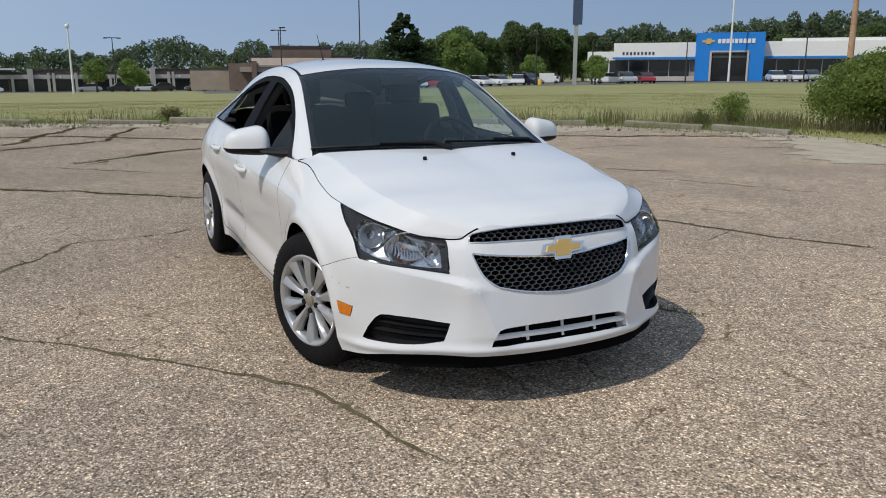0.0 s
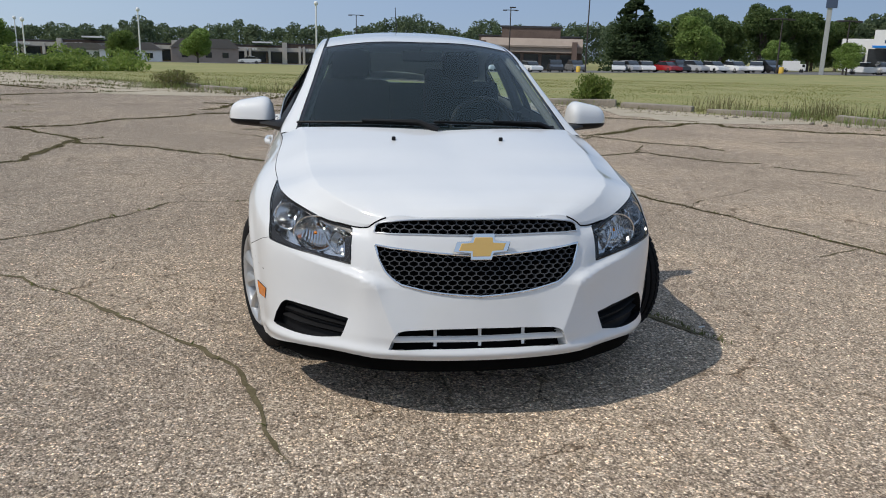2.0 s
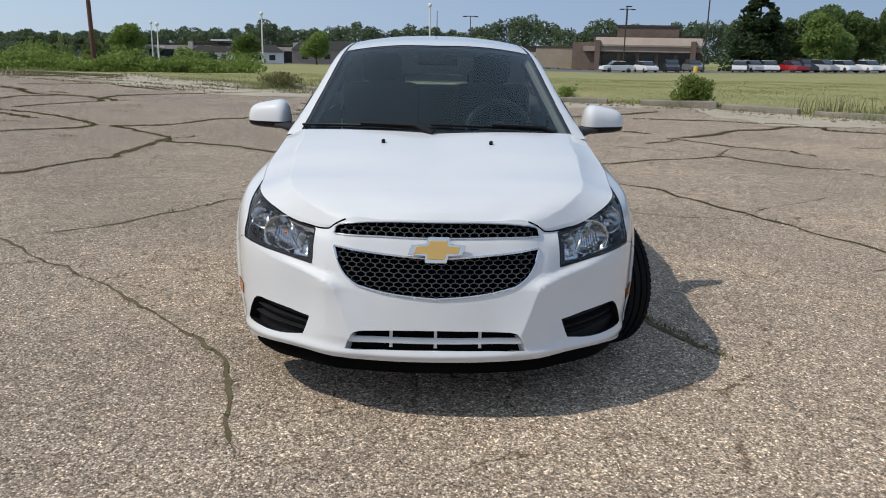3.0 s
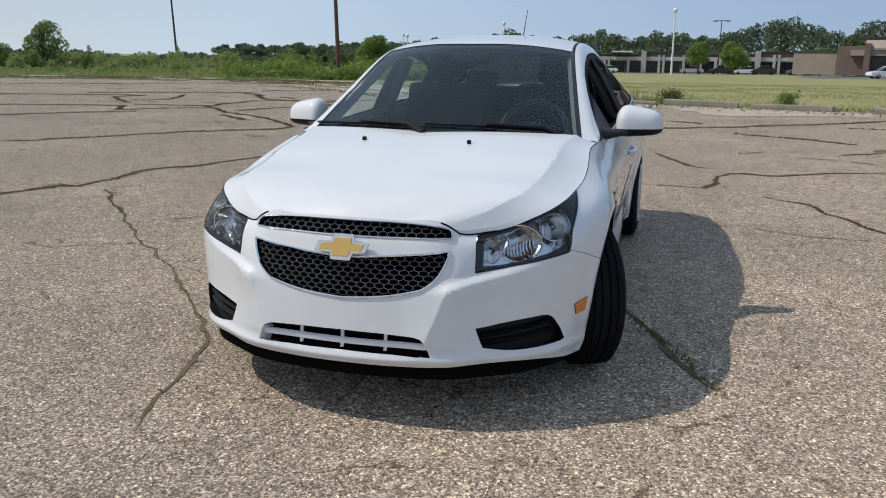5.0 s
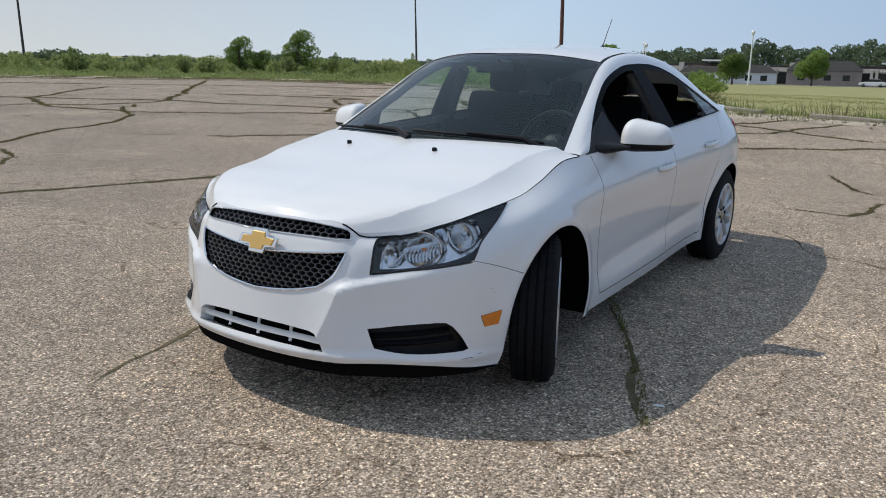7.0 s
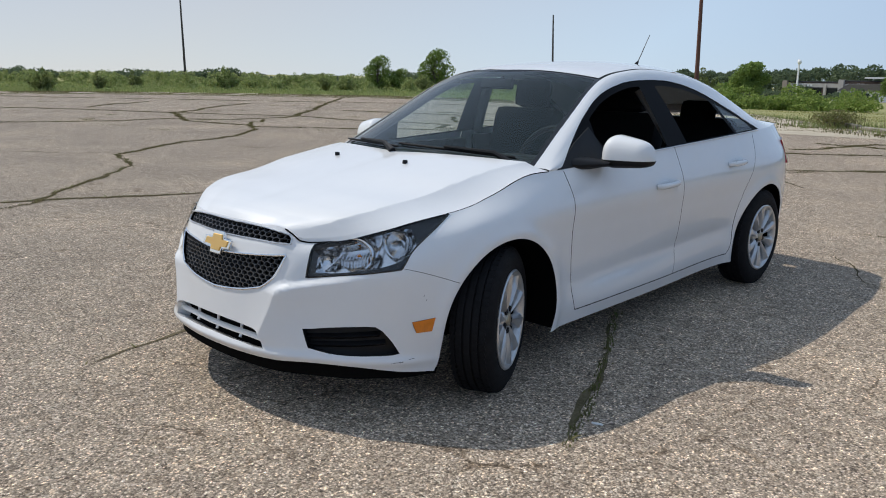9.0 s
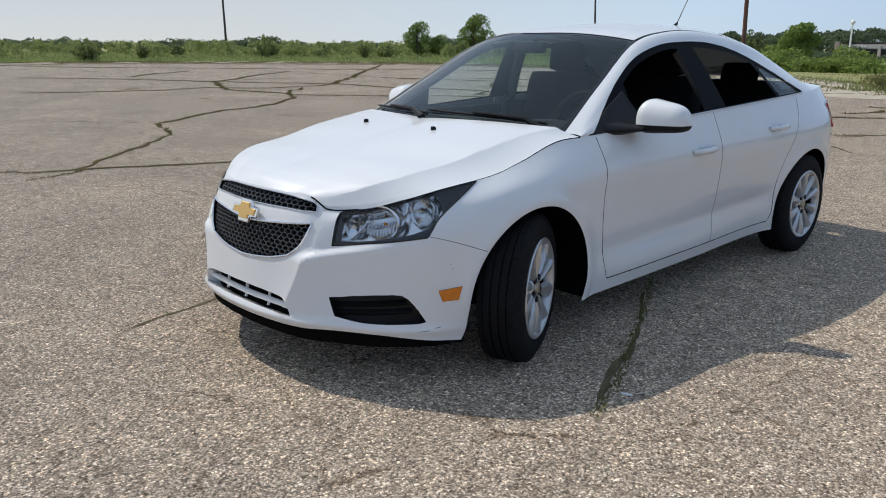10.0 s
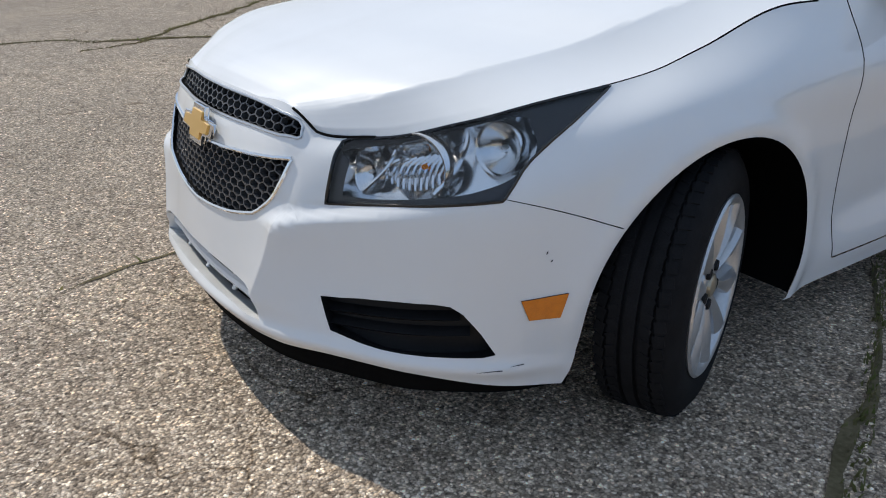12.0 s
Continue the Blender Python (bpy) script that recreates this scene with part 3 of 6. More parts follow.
LAMP_UV = np.concatenate([lamp_in, lamp_top, lamp_out, lamp_low[:-1]])
LAMP_CORE = curve2([(.515, 3.28), (.503, 3.9), (.497, 4.62), (.55, 4.76), (.63, 4.83), (.70, 4.86), (.77, 4.88), (.83, 4.80), (.872, 4.52), (.897, 4.2), (.902, 3.9), (.885, 3.62), (.852, 3.44), (.76, 3.30), (.66, 3.27), (.58, 3.26), (.515, 3.28)], 60)[:-1]
shell.region("lamp_core", LAMP_CORE)
shell.region("lamp", LAMP_UV)
MARKER = [(-.444, .408), (-.353, .416), (-.365, .362), (-.426, .362)]
shell.region("marker", on_flank(MARKER))
FRONT_ARCH = around(AXLE_F + .012, .325, .372, .352, -32, 180, 44) + [(-.320, .28), (-.328, .22), (-.337, .15)]
shell.region("arch", on_flank(FRONT_ARCH))
shell.region("arch", on_flank(around(AXLE_R, .325, .372, .352, -32, 212, 50)))
# joints between the panels
front_seam = curve2([(.548, .915), (.545, .80), (.538, .69), (.556, .46), (.575, .33), (.60, .252)], 22)
mid_seam = curve2([(1.565, .985), (1.570, .86), (1.575, .78), (1.600, .60), (1.612, .46), (1.600, .34), (1.588, .262)], 22)
rear_seam = curve2([(2.62, 1.02), (2.56, .92), (2.46, .78), (2.385, .66), (2.335, .52), (2.325, .40), (2.32, .30), (2.30, .262)], 24)
sill_seam = curve2([(.60, .252), (1.2, .256), (1.8, .259), (2.30, .262)], 20)
bumper_seam = curve2([(-.474, .622), (-.42, .606), (-.368, .588), (-.250, .542)], 8)
for seam, gap in ((front_seam, .0045), (mid_seam, .0045), (rear_seam, .0045), (sill_seam, .055), (bumper_seam, .0045)):
    shell.region("joint", ribbon(on_flank(seam), gap))
shell.region("joint", [(a, b) for a in (0.40, 1.80) for b in (4.972, 5.0)][:2] + [(1.80, 5.0), (1.80, 4.972)])


def at_height(s, z):
    """The places (s, t) of the body's side at the given heights."""
    tt = np.linspace(0, 5, 240)
    return np.array([(a, tt[np.argmin(np.abs(body_side(np.stack([np.full(240, a), tt], 1))[:, 2] - b))]) for a, b in zip(s, z)])


zz = np.linspace(.275, .560, 26)
shell.region("bumper", ribbon(at_height(.31 + .36 * (zz - .30), zz), .005))
ss = np.linspace(.46, .78, 26)
shell.region("bumper", ribbon(at_height(ss, .515 + .20 * (ss - .39)), .02))
shell.region("front_door", on_flank(np.concatenate([[(.548, .93)], front_seam, [(1.58, .262)], mid_seam[::-1], [(1.565, .995)], [(1.0, .96)]])))
shell.region("rear_door", on_flank(np.concatenate([[(1.565, .995)], mid_seam, [(2.30, .262)], rear_seam[::-1], [(2.62, 1.03), (2.1, 1.01)]])))
shell.region("bumper", np.concatenate([[(0, 0), (1.20, 0)], on_flank(bumper_seam)[::-1], lamp_low[::1], lamp_in, [(.42, 5), (0, 5)]]))
shell.region("fender", np.concatenate([[(.40, 5), (.40, 3)], [(1.35, 0)], on_flank(front_seam)[::-1], on_flank([(.548, .93)]) + [0, .2]]))
shell.cut()


# bonnet: four border lines joined by a smooth skin, with a raised middle bounded by two creases
edge_s = np.linspace(0.40, 1.80, 60)
EDGE = body_side(np.stack([edge_s, np.full(60, 5.0)], 1))
FRONT = body_side(np.stack([np.linspace(0, 0.40, 30), np.full(30, 5.0)], 1))
MIDDLE = curve2([(-.738, .752), (-.716, .776), (-.660, .798), (-.50, .834), (-.25, .885), (.0, .930), (.21, .968)], 60)
REAR = np.stack([np.linspace(0, EDGE[-1][0], 30), .21 + (EDGE[-1][1] - .21) * np.linspace(0, 1, 30) ** 2.2, .968 - (.968 - EDGE[-1][2]) * np.linspace(0, 1, 30) ** 2], 1)


def sample(line, u):
    line = np.asarray(line)
    x = np.clip(u, 0, 1) * (len(line) - 1)
    i = np.clip(x.astype(int), 0, len(line) - 2)
    f = (x - i)[:, None]
    return line[i] * (1 - f) + line[i + 1] * f


def bonnet_skin(uv):
    a, b = np.clip(uv[:, 0], 0, 1), np.clip(uv[:, 1], 0, 1)
    mid = np.concatenate([np.zeros((60, 1)), MIDDLE], 1)
    c, e, f, r = sample(mid, b), sample(EDGE, b), sample(FRONT, a), sample(REAR, a)
    A, B = a[:, None], b[:, None]
    p = (1 - A) * c + A * e + (1 - B) ** 5 * (f - (1 - A) * FRONT[0] - A * FRONT[-1]) + B * (r - (1 - A) * REAR[0] - A * REAR[-1])
    rise = 1 - (1 - np.clip(b / .30, 0, 1)) ** 3
    drop = np.maximum(c[:, 2] - e[:, 2], 0) * rise
    crease = spline([0, .25, .5, .8, 1], np.array([[.88], [.83], [.82], [.84], [.88]]), b)[:, 0]
    low = .27 + .20 * np.clip(1 - b / .5, 0, 1)
    u = np.clip((a - crease) / (1 - crease), 0, 1)
    inner, outer = low * (a / crease) ** 1.9, low + (1 - low) * (u + .5 * u * (1 - u))
    w = 1 / (1 + np.exp(-(a - crease) * (45 + 120 * np.clip(b / .3, 0, 1))))
    want = inner * (1 - w) + outer * w
    p[:, 2] += drop * (a - want)
    return p


bonnet_sheet = Sheet(bonnet_skin, np.concatenate([np.linspace(0, .7, 16), np.linspace(.72, 1, 22)]), np.concatenate([np.linspace(0, .12, 14), np.linspace(.14, 1, 40)]), 1.3)
bonnet_sheet.cut()

# roof, pillars and windows: sections from the middle over the rail down to the shoulder
RAIL = np.array([(.45, .735, .930), (.80, .655, 1.125), (1.19, .578, 1.322), (1.5, .552, 1.374), (2.0, .548, 1.364), (2.4, .555, 1.298), (2.8, .590, 1.165), (3.1, .630, 1.050), (3.35, .640, 1.035)])
CROWN = np.array([(.45, .20, .958), (.80, .61, 1.180), (1.19, 1.045, 1.378), (1.5, 1.42, 1.424), (2.0, 2.0, 1.438), (2.45, 2.45, 1.412), (2.75, 2.78, 1.352), (3.1, 3.20, 1.115), (3.35, 3.46, 1.072)])
flank_top = body_side(np.stack([np.linspace(1.6, 5.0, 120), np.full(120, 5.0)], 1))


def cabin_skin(uv):
    v, a = uv[:, 0], np.clip(uv[:, 1], 0, 1)
    rail, crown = spline(RAIL[:, 0], RAIL[:, 1:], v), spline(CROWN[:, 0], CROWN[:, 1:], v)
    belt = np.stack([np.interp(v, flank_top[:, 1], flank_top[:, k]) for k in (0, 2)], 1)

    def top(q):
        return np.stack([rail[:, 0] * q, v + (crown[:, 0] - v) * (1 - q * q), crown[:, 1] - (crown[:, 1] - rail[:, 1]) * q ** 2.4], 1)

    def down(w):
        return np.stack([rail[:, 0] + (belt[:, 0] - rail[:, 0]) * w + .012 * np.sin(math.pi * w), v, rail[:, 1] + (belt[:, 1] - rail[:, 1]) * w], 1)
    tall = np.clip((rail[:, 1] - belt[:, 1]) / .25, .12, 1)
    q = np.clip(a / .7, 0, 1) * .95
    w1 = .16
    w = w1 + np.clip((a - .78) / .22, 0, 1) * (1 - w1)
    u = np.clip((a - .7) / .08, 0, 1)[:, None]
    p0, p1, p2 = top(np.full_like(a, .95)), np.stack([rail[:, 0] * 1.004, v, rail[:, 1] + .006 * tall], 1), down(np.full_like(a, w1))
    bend = (1 - u) ** 2 * p0 + 2 * u * (1 - u) * p1 + u**2 * p2
    return np.where((a < .7)[:, None], top(q), np.where((a > .78)[:, None], down(w), bend))


def on_cabin(points):
    """The places (v, a) on the side of the cabin with the given (y, z)."""
    out = []
    for y, z in points:
        aa = np.linspace(.70, 1, 200)
        zz = cabin_skin(np.stack([np.full(200, y), aa], 1))[:, 2]
        out.append((y, aa[np.argmin(np.abs(zz - z))]))
    return np.array(out)


cabin = Sheet(cabin_skin, np.linspace(.45, 3.35, 88), np.concatenate([np.linspace(0, .68, 18), np.linspace(.70, .78, 7), np.linspace(.80, 1, 14)]), 0.95)
WINDOW_TOP = curve2([(.50, .905), (.66, 1.015), (.86, 1.145), (1.08, 1.258), (1.30, 1.312), (1.60, 1.332), (1.90, 1.318), (2.18, 1.262), (2.45, 1.165), (2.76, 1.028)], 60)


def top_at(y, gap):
    return np.interp(y, WINDOW_TOP[:, 0], WINDOW_TOP[:, 1]) - gap


def belt_at(y, gap=0.0):
    return np.interp(y, flank_top[:, 1], flank_top[:, 2]) + gap


def opening(y0b, y0t, y1b, y1t, gap_top, gap_low, n=14):
    """A window's outline between two slanting uprights."""
    up = [(y, top_at(y, gap_top)) for y in np.linspace(y0t, y1t, n)]
    low = [(y, belt_at(y, gap_low)) for y in np.linspace(y1b, y0b, n)]
    return on_cabin(up + low)


cabin.region("windscreen", [(.462, 0), (1.165, 0), (1.175, .3), (1.178, .655), (1.165, .668), (.475, .672), (.462, .66)])
cabin.region("screen_edge", [(.45, 0), (1.185, 0), (1.200, .3), (1.205, .68), (1.19, .692), (.45, .692)])
cabin.region("ditch", [(1.19, .672), (2.72, .672), (2.72, .692), (1.19, .692)])
cabin.region("rear_window", [(2.80, 0), (2.80, .60), (3.13, .63), (3.13, 0)])
cabin.region("front_opening", opening(.86, .90, 1.50, 1.47, .030, .012))
cabin.region("rear_opening", opening(1.72, 1.64, 2.36, 2.24, .030, .012))
cabin.region("quarter_glass", opening(2.40, 2.29, 2.68, 2.66, .022, .012, 10))
cabin.region("window_frame", on_cabin(np.concatenate([WINDOW_TOP, [(y, belt_at(y, .001)) for y in np.linspace(2.76, .50, 30)]])))
cabin.cut()


# ---- the car ----
car = thing("car", "white compact four-door saloon with lowered side windows, parked on worn asphalt", "car")
skin("bumper", shell, ["bumper"], PAINT, car, "white front bumper with scuffed corners")
for sd in (1, -1):
    skin("fender", shell, ["fender"], PAINT, car, side=sd)
    skin("front_door", shell, ["front_door"], PAINT, car, side=sd)
    skin("rear_door", shell, ["rear_door"], PAINT, car, side=sd)
    skin("joint", shell, ["joint"], DARK, car, "dark gaps between the body panels", push=.010, side=sd)
    skin("roof_moulding", cabin, ["ditch"], BLACK, car, push=.004, side=sd, out=-1)
skin("rear_body", shell, [""], PAINT, car)
skin("bonnet", bonnet_sheet, [""], PAINT, car, "smooth white bonnet with two creases")
skin("roof", cabin, [""], PAINT, car, "white roof and pillars", out=-1)
pane = skin("windscreen", cabin, ["windscreen"], GLASS, car, "lightly tinted windscreen", push=.004, out=-1)
pane.visible_shadow = False
skin("windscreen_seal", cabin, ["screen_edge"], GLOSS_BLACK, car, push=.003, out=-1)
pane = skin("rear_window", cabin, ["rear_window"], GLASS, car, push=.004, out=-1)
pane.visible_shadow = False
for sd in (1, -1):
    skin("window_frame", cabin, ["window_frame"], TRIM_BLACK, car, "black window frame and pillar trim", push=.004, side=sd, out=-1)
    pane = skin("quarter_glass", cabin, ["quarter_glass"], GLASS, car, push=.006, side=sd, out=-1)
    pane.visible_shadow = False


def inset_walls(bm, rim, nrm, depth, flip=1):
    """Walls that run inwards from an opening's rim."""
    a = [bm.verts.new(p) for p in rim]
    b = [bm.verts.new(p - n * depth) for p, n in zip(rim, nrm)]
    for i in range(len(a)):
        j = (i + 1) % len(a)
        bm.faces.new((a[i], a[j], b[j], b[i]))


def rim_of(uv, mirror=False, whole=False):
    """The rim of an opening in the body's side; whole: with its mirror image across the middle."""
    fine = []
    uv = np.asarray(uv)
    for a, b in zip(uv, np.roll(uv, -1, 0)):
        if whole and a[0] < 1e-3 and b[0] < 1e-3:
            fine.append(a)
            continue
        n = max(1, int(np.hypot(*((b - a) * [1, .16])) / .012))
        fine += [a + (b - a) * k / n for k in range(n)]
    fine = np.array(fine)
    p, n = body_side(fine), shell.normal(fine)
    if whole:
        m = np.array([-1, 1, 1])
        keep = p[:, 0] > 1e-4
        return np.concatenate([p, (p * m)[::-1][keep[::-1]]]), np.concatenate([n, (n * m)[::-1][keep[::-1]]])
    return (p * [-1, 1, 1], n * [-1, 1, 1]) if mirror else (p, n)


def recess(name, region, uv, depth, mat, side, label="", wall=None):
    """The floor and walls of an opening."""
    ob = skin(name, shell, [region], mat, car, label, push=depth, side=side)
    rim, nrm = rim_of(uv, side == -1, side == 0)
    bm = bmesh.new()
    inset_walls(bm, rim, nrm, depth)
    part("wall", bm, wall or mat, ob)
    return ob


def surround(name, uv, radius, mat, whole, mirror=False, lift=0.0, parent=None, label=""):
    rim, nrm = rim_of(uv, mirror, whole)
    bm = bmesh.new()
    tube(bm, rim + nrm * lift, radius, 6, True)
    return part(name, bm, mat, parent or car, label, True)


def honeycomb(region_xz, wide, high, bar, back):
    """A hexagonal mesh filling an opening of the face, following its curve."""
    poly = np.asarray(region_xz)
    poly = np.concatenate([poly, (poly * [-1, 1])[::-1]])
    lo, hi = poly.min(0), poly.max(0)
    verts, faces = [], []
    row, z = 0, lo[1] - high
    while z < hi[1] + high:
        x = -math.ceil((hi[0] + wide) / wide) * wide + (row % 2) * wide / 2
        while x < hi[0] + wide:
            hexa = np.array([(x + wide * .5 * c, z + high * s) for c, s in ((-1, -.28), (0, -.62), (1, -.28), (1, .28), (0, .62), (-1, .28))])
            if inside(poly, np.array([(x, z)]))[0]:
                inner = (hexa - [x, z]) * (1 - bar) + [x, z]
                base = len(verts)
                for ring, depth in ((hexa, back), (inner, back), (hexa, back + .010), (inner, back + .016)):
                    verts += [(px, pz, depth) for px, pz in ring]
                for k in range(6):
                    j = (k + 1) % 6
                    faces += [(base + k, base + j, base + 6 + j, base + 6 + k), (base + 6 + k, base + 6 + j, base + 18 + j, base + 18 + k)]
            x += wide
        row += 1
        z += high * .92
    flat = np.array(verts)
    uv = on_front(np.stack([np.abs(flat[:, 0]), np.clip(flat[:, 1], lo[1], hi[1])], 1))
    p = body_side(uv) - shell.normal(uv) * flat[:, 2:]
    p[:, 0] *= np.where(flat[:, 0] < 0, -1, 1)
    return p, faces


for nm, xz, wide, high in (("upper_grille", UPPER_GRILLE, .0345, .0168), ("lower_grille", LOWER_GRILLE, .0350, .0180)):
    uv = on_front(xz)
    grille = recess(nm, nm, uv, .050, DARK, 0, "black honeycomb grille with a chrome surround")
    v, f = honeycomb(xz, wide, high, .125, .010)
    mesh_object("honeycomb", v, f, MESH, grille, "black hexagonal mesh", smooth=False)
    surround("surround", uv, .0045 if nm == "lower_grille" else .0035, CHROME if nm == "lower_grille" else SATIN, True, lift=.001, parent=grille, label="chrome surround")

intake = recess("intake", "intake", on_front(INTAKE), .060, DARK, 0, "lower air intake with body-coloured bars", PAINT)
for z0, z1 in ((.303, .317),):
    bm = bmesh.new()
    xs = np.linspace(-.325, .325, 40)
    uv = on_front(np.stack([np.abs(xs), np.full(40, (z0 + z1) / 2)], 1))
    p = body_side(uv) * np.where(xs < 0, -1, 1)[:, None] ** np.array([1, 0, 0])
    p[:, 1] += .030
    tube(bm, p, .0125, 8)
    part("bar", bm, PAINT, intake, "", True)
for x0 in (-.165, 0.0, .165):
    bm = bmesh.new()
    zs = np.linspace(.284, .357, 8)
    uv = on_front(np.stack([np.full(8, abs(x0)), zs], 1))
    p = body_side(uv) * ([-1, 1, 1] if x0 < 0 else [1, 1, 1])
    p[:, 1] += .032
    tube(bm, p, .0068, 6)
    part("bar", bm, PAINT, intake, "", True)

for sd in (1, -1):
    fog = recess("fog_insert", "fog", on_front(FOG), .035, BLACK, sd, "black ribbed insert in place of a fog lamp")
    for lo_z, hi_z, x1 in ((.350, .356, .722), (.322, .320, .735)):
        bm = bmesh.new()
        xs = np.linspace(.485, x1, 18)
        uv = on_front(np.stack([xs, np.linspace(lo_z - .012, hi_z, 18)], 1))
        p, n = body_side(uv), shell.normal(uv)
        q = [(p - n * d + [0, 0, h]) * [sd, 1, 1] for d, h in ((.012, .004), (.036, .016), (.036, -.010))]
        rings = [[bm.verts.new(r[i]) for r in q] for i in range(18)]
        for a, b in zip(rings, rings[1:]):
            for k in range(3):
                bm.faces.new((a[k], a[(k + 1) % 3], b[(k + 1) % 3], b[k]))
        bm.faces.new(rings[0]), bm.faces.new(rings[-1])
        part("slat", bm, BLACK, fog)

for sd in (1, -1):
    mk = skin("side_marker", shell, ["marker"], AMBER, car, "amber side marker lens", push=-.003, side=sd)
    rim, nrm = rim_of(on_flank(MARKER), sd == -1)
    bm = bmesh.new()
    inset_walls(bm, rim + nrm * .003, nrm, .008)
    part("wall", bm, BLACK, mk)

# badge on the bar between the grilles: a plain cross-shaped plate
bm = bmesh.new()
seat = pose(0, -.792, .652, 90 - 13, 0, 0)
BOW = [(1.10 * x, 1.06 * y) for x, y in ((-.096, -.0175), (-.036, -.0175), (-.040, -.045), (.032, -.045), (.036, -.0175), (.084, -.0175), (.096, .0175), (.040, .0175), (.042, .045), (-.030, .045), (-.034, .0175), (-.084, .0175))]
prism(bm, BOW, .012, seat)
bmesh.ops.bevel(bm, geom=bm.edges[:], offset=.0025, segments=1, affect="EDGES")
badge = part("badge", bm, CHROME, car, "gold plate with a chrome rim")
bm = bmesh.new()
prism(bm, [(x * .82, y * .72) for x, y in BOW], .016, seat)
bmesh.ops.bevel(bm, geom=bm.edges[:], offset=.002, segments=1, affect="EDGES")
part("plate", bm, GOLD, badge, "gold plate")

# gap between the bonnet's nose and the bumper
for sd in (1, -1):
    uv = np.stack([np.linspace(.345, .500, 20), np.full(20, 4.99)], 1)
    bm = bmesh.new()
    tube(bm, (body_side(uv) + shell.normal(uv) * .0006) * [sd, 1, 1], .0030, 6)
    part("bonnet_gap", bm, DARK, car, "dark gap under the bonnet's nose", True)

# headlamps
for sd in (1, -1):
    lens = skin("headlamp", shell, ["lamp", "lamp_core"], LENS, car, "clear headlamp with chrome reflectors and a dark surround", push=.0005, side=sd)
    lens.visible_shadow = False
    skin("housing", shell, ["lamp"], SMOKE, lens, "dark lamp surround", push=.012, side=sd)
    skin("reflector_plate", shell, ["lamp_core"], BOWL, lens, "chrome reflector plate", push=.075, side=sd)
    rim, nrm = rim_of(LAMP_UV, sd == -1)
    bm = bmesh.new()
    inset_walls(bm, rim, nrm, .020)
    part("housing_wall", bm, GLOSS_BLACK, lens)
    bm = bmesh.new()
    tube(bm, rim - nrm * .001, .0032, 5, True)
    part("seal", bm, GLOSS_BLACK, lens)
    rim, nrm = rim_of(LAMP_CORE, sd == -1)
    bm = bmesh.new()
    inset_walls(bm, rim - nrm * .011, nrm, .068)
    part("bezel_wall", bm, CHROME, lens, "", True)
    for k in range(11):
        a = .570 + .0135 * k
        high = .50 * math.sqrt(max(.05, 1 - ((k - 5) / 6.2) ** 2))
        uv = np.array([(a + .010 * q * q, 3.95 + high * q) for q in np.linspace(-1, 1, 9)])
        q3 = (body_side(uv) - shell.normal(uv) * (.052 - .0004 * (k - 5) ** 2)) * [sd, 1, 1]
        bm = bmesh.new()
        tube(bm, q3, .0046, 6)
        part("flute", bm, BOWL, lens, "", True)
    for a, b0, b1, rad in ((.708, 3.36, 4.72, .0055), (.553, 3.40, 4.60, .0040)):
        uv = np.array([(a + .030 * (1 - q * q), b0 + (b1 - b0) * (q + 1) / 2) for q in np.linspace(-1, 1, 13)])
        bm = bmesh.new()
        tube(bm, (body_side(uv) - shell.normal(uv) * .016) * [sd, 1, 1], rad, 6)
        part("divider", bm, BOWL, lens, "curved chrome rib", True)
    for bs, bt, r, tall, deep, mat in ((.535, 3.75, .034, 1.3, .030, SATIN), (.640, 3.92, .078, .84, .060, AMBER), (.815, 4.25, .050, 1.0, .045, SATIN)):
        uv = np.array([(bs, bt)])
        q, k = body_side(uv)[0], shell.normal(uv)[0]
        way = Vector((k[0] * .45 * sd, k[1] - .35, k[2] * .2)).normalized()
        m = Matrix.Translation(Vector((q[0] * sd, q[1], q[2])) - Vector((k[0] * sd, k[1], k[2])) * .030) @ way.to_track_quat("X", "Z").to_matrix().to_4x4() @ Matrix.Diagonal((1, 1, tall, 1))
        bm = bmesh.new()
        lathe(bm, [(r * math.sqrt(j / 9), -deep * (1 - j / 9)) for j in range(1, 10)] + [(r * 1.05, .001), (r * 1.07, -.004), (r * 1.06, -deep * .8)], 36, "x", m)
        part("reflector_bowl", bm, BOWL, lens, "round chrome reflector", True)
        bm = bmesh.new()
        bmesh.ops.create_uvsphere(bm, u_segments=14, v_segments=8, radius=1, matrix=m @ Matrix.Translation((-deep * .55, 0, 0)) @ Matrix.Diagonal((r * .25, r * .11, r * .11, 1)))
        part("bulb", bm, mat, lens, "", True)

# lip under the bumper, arch liners, floor
bm = bmesh.new()
ss = np.concatenate([-np.linspace(1.02, 0, 40), np.linspace(.03, 1.02, 39)])
p = body_side(np.stack([np.abs(ss), np.zeros(79)], 1)) * np.where(ss < 0, -1, 1)[:, None] ** np.array([1, 0, 0])
n = shell.normal(np.stack([np.abs(ss), np.full(79, .2)], 1)) * np.where(ss < 0, -1, 1)[:, None] ** np.array([1, 0, 0])
deep = (p[:, 2:] - .150) * [0, 0, 1]
rows = [p - n * .008 + [0, 0, .012], p - n * .022 + [0, 0, .002], p - n * .034 - deep * .85, p - n * .055 - deep, p - n * .25 - deep * .8]
grid = [[bm.verts.new(q) for q in r] for r in rows]
for a, b in zip(grid, grid[1:]):
    for k in range(78):
        bm.faces.new((a[k], a[k + 1], b[k + 1], b[k]))
part("air_dam", bm, DAM, car, "black lip under the bumper", True)
bm = bmesh.new()
box(bm, (1.10, 3.8, .10), (0, 1.46, .245))
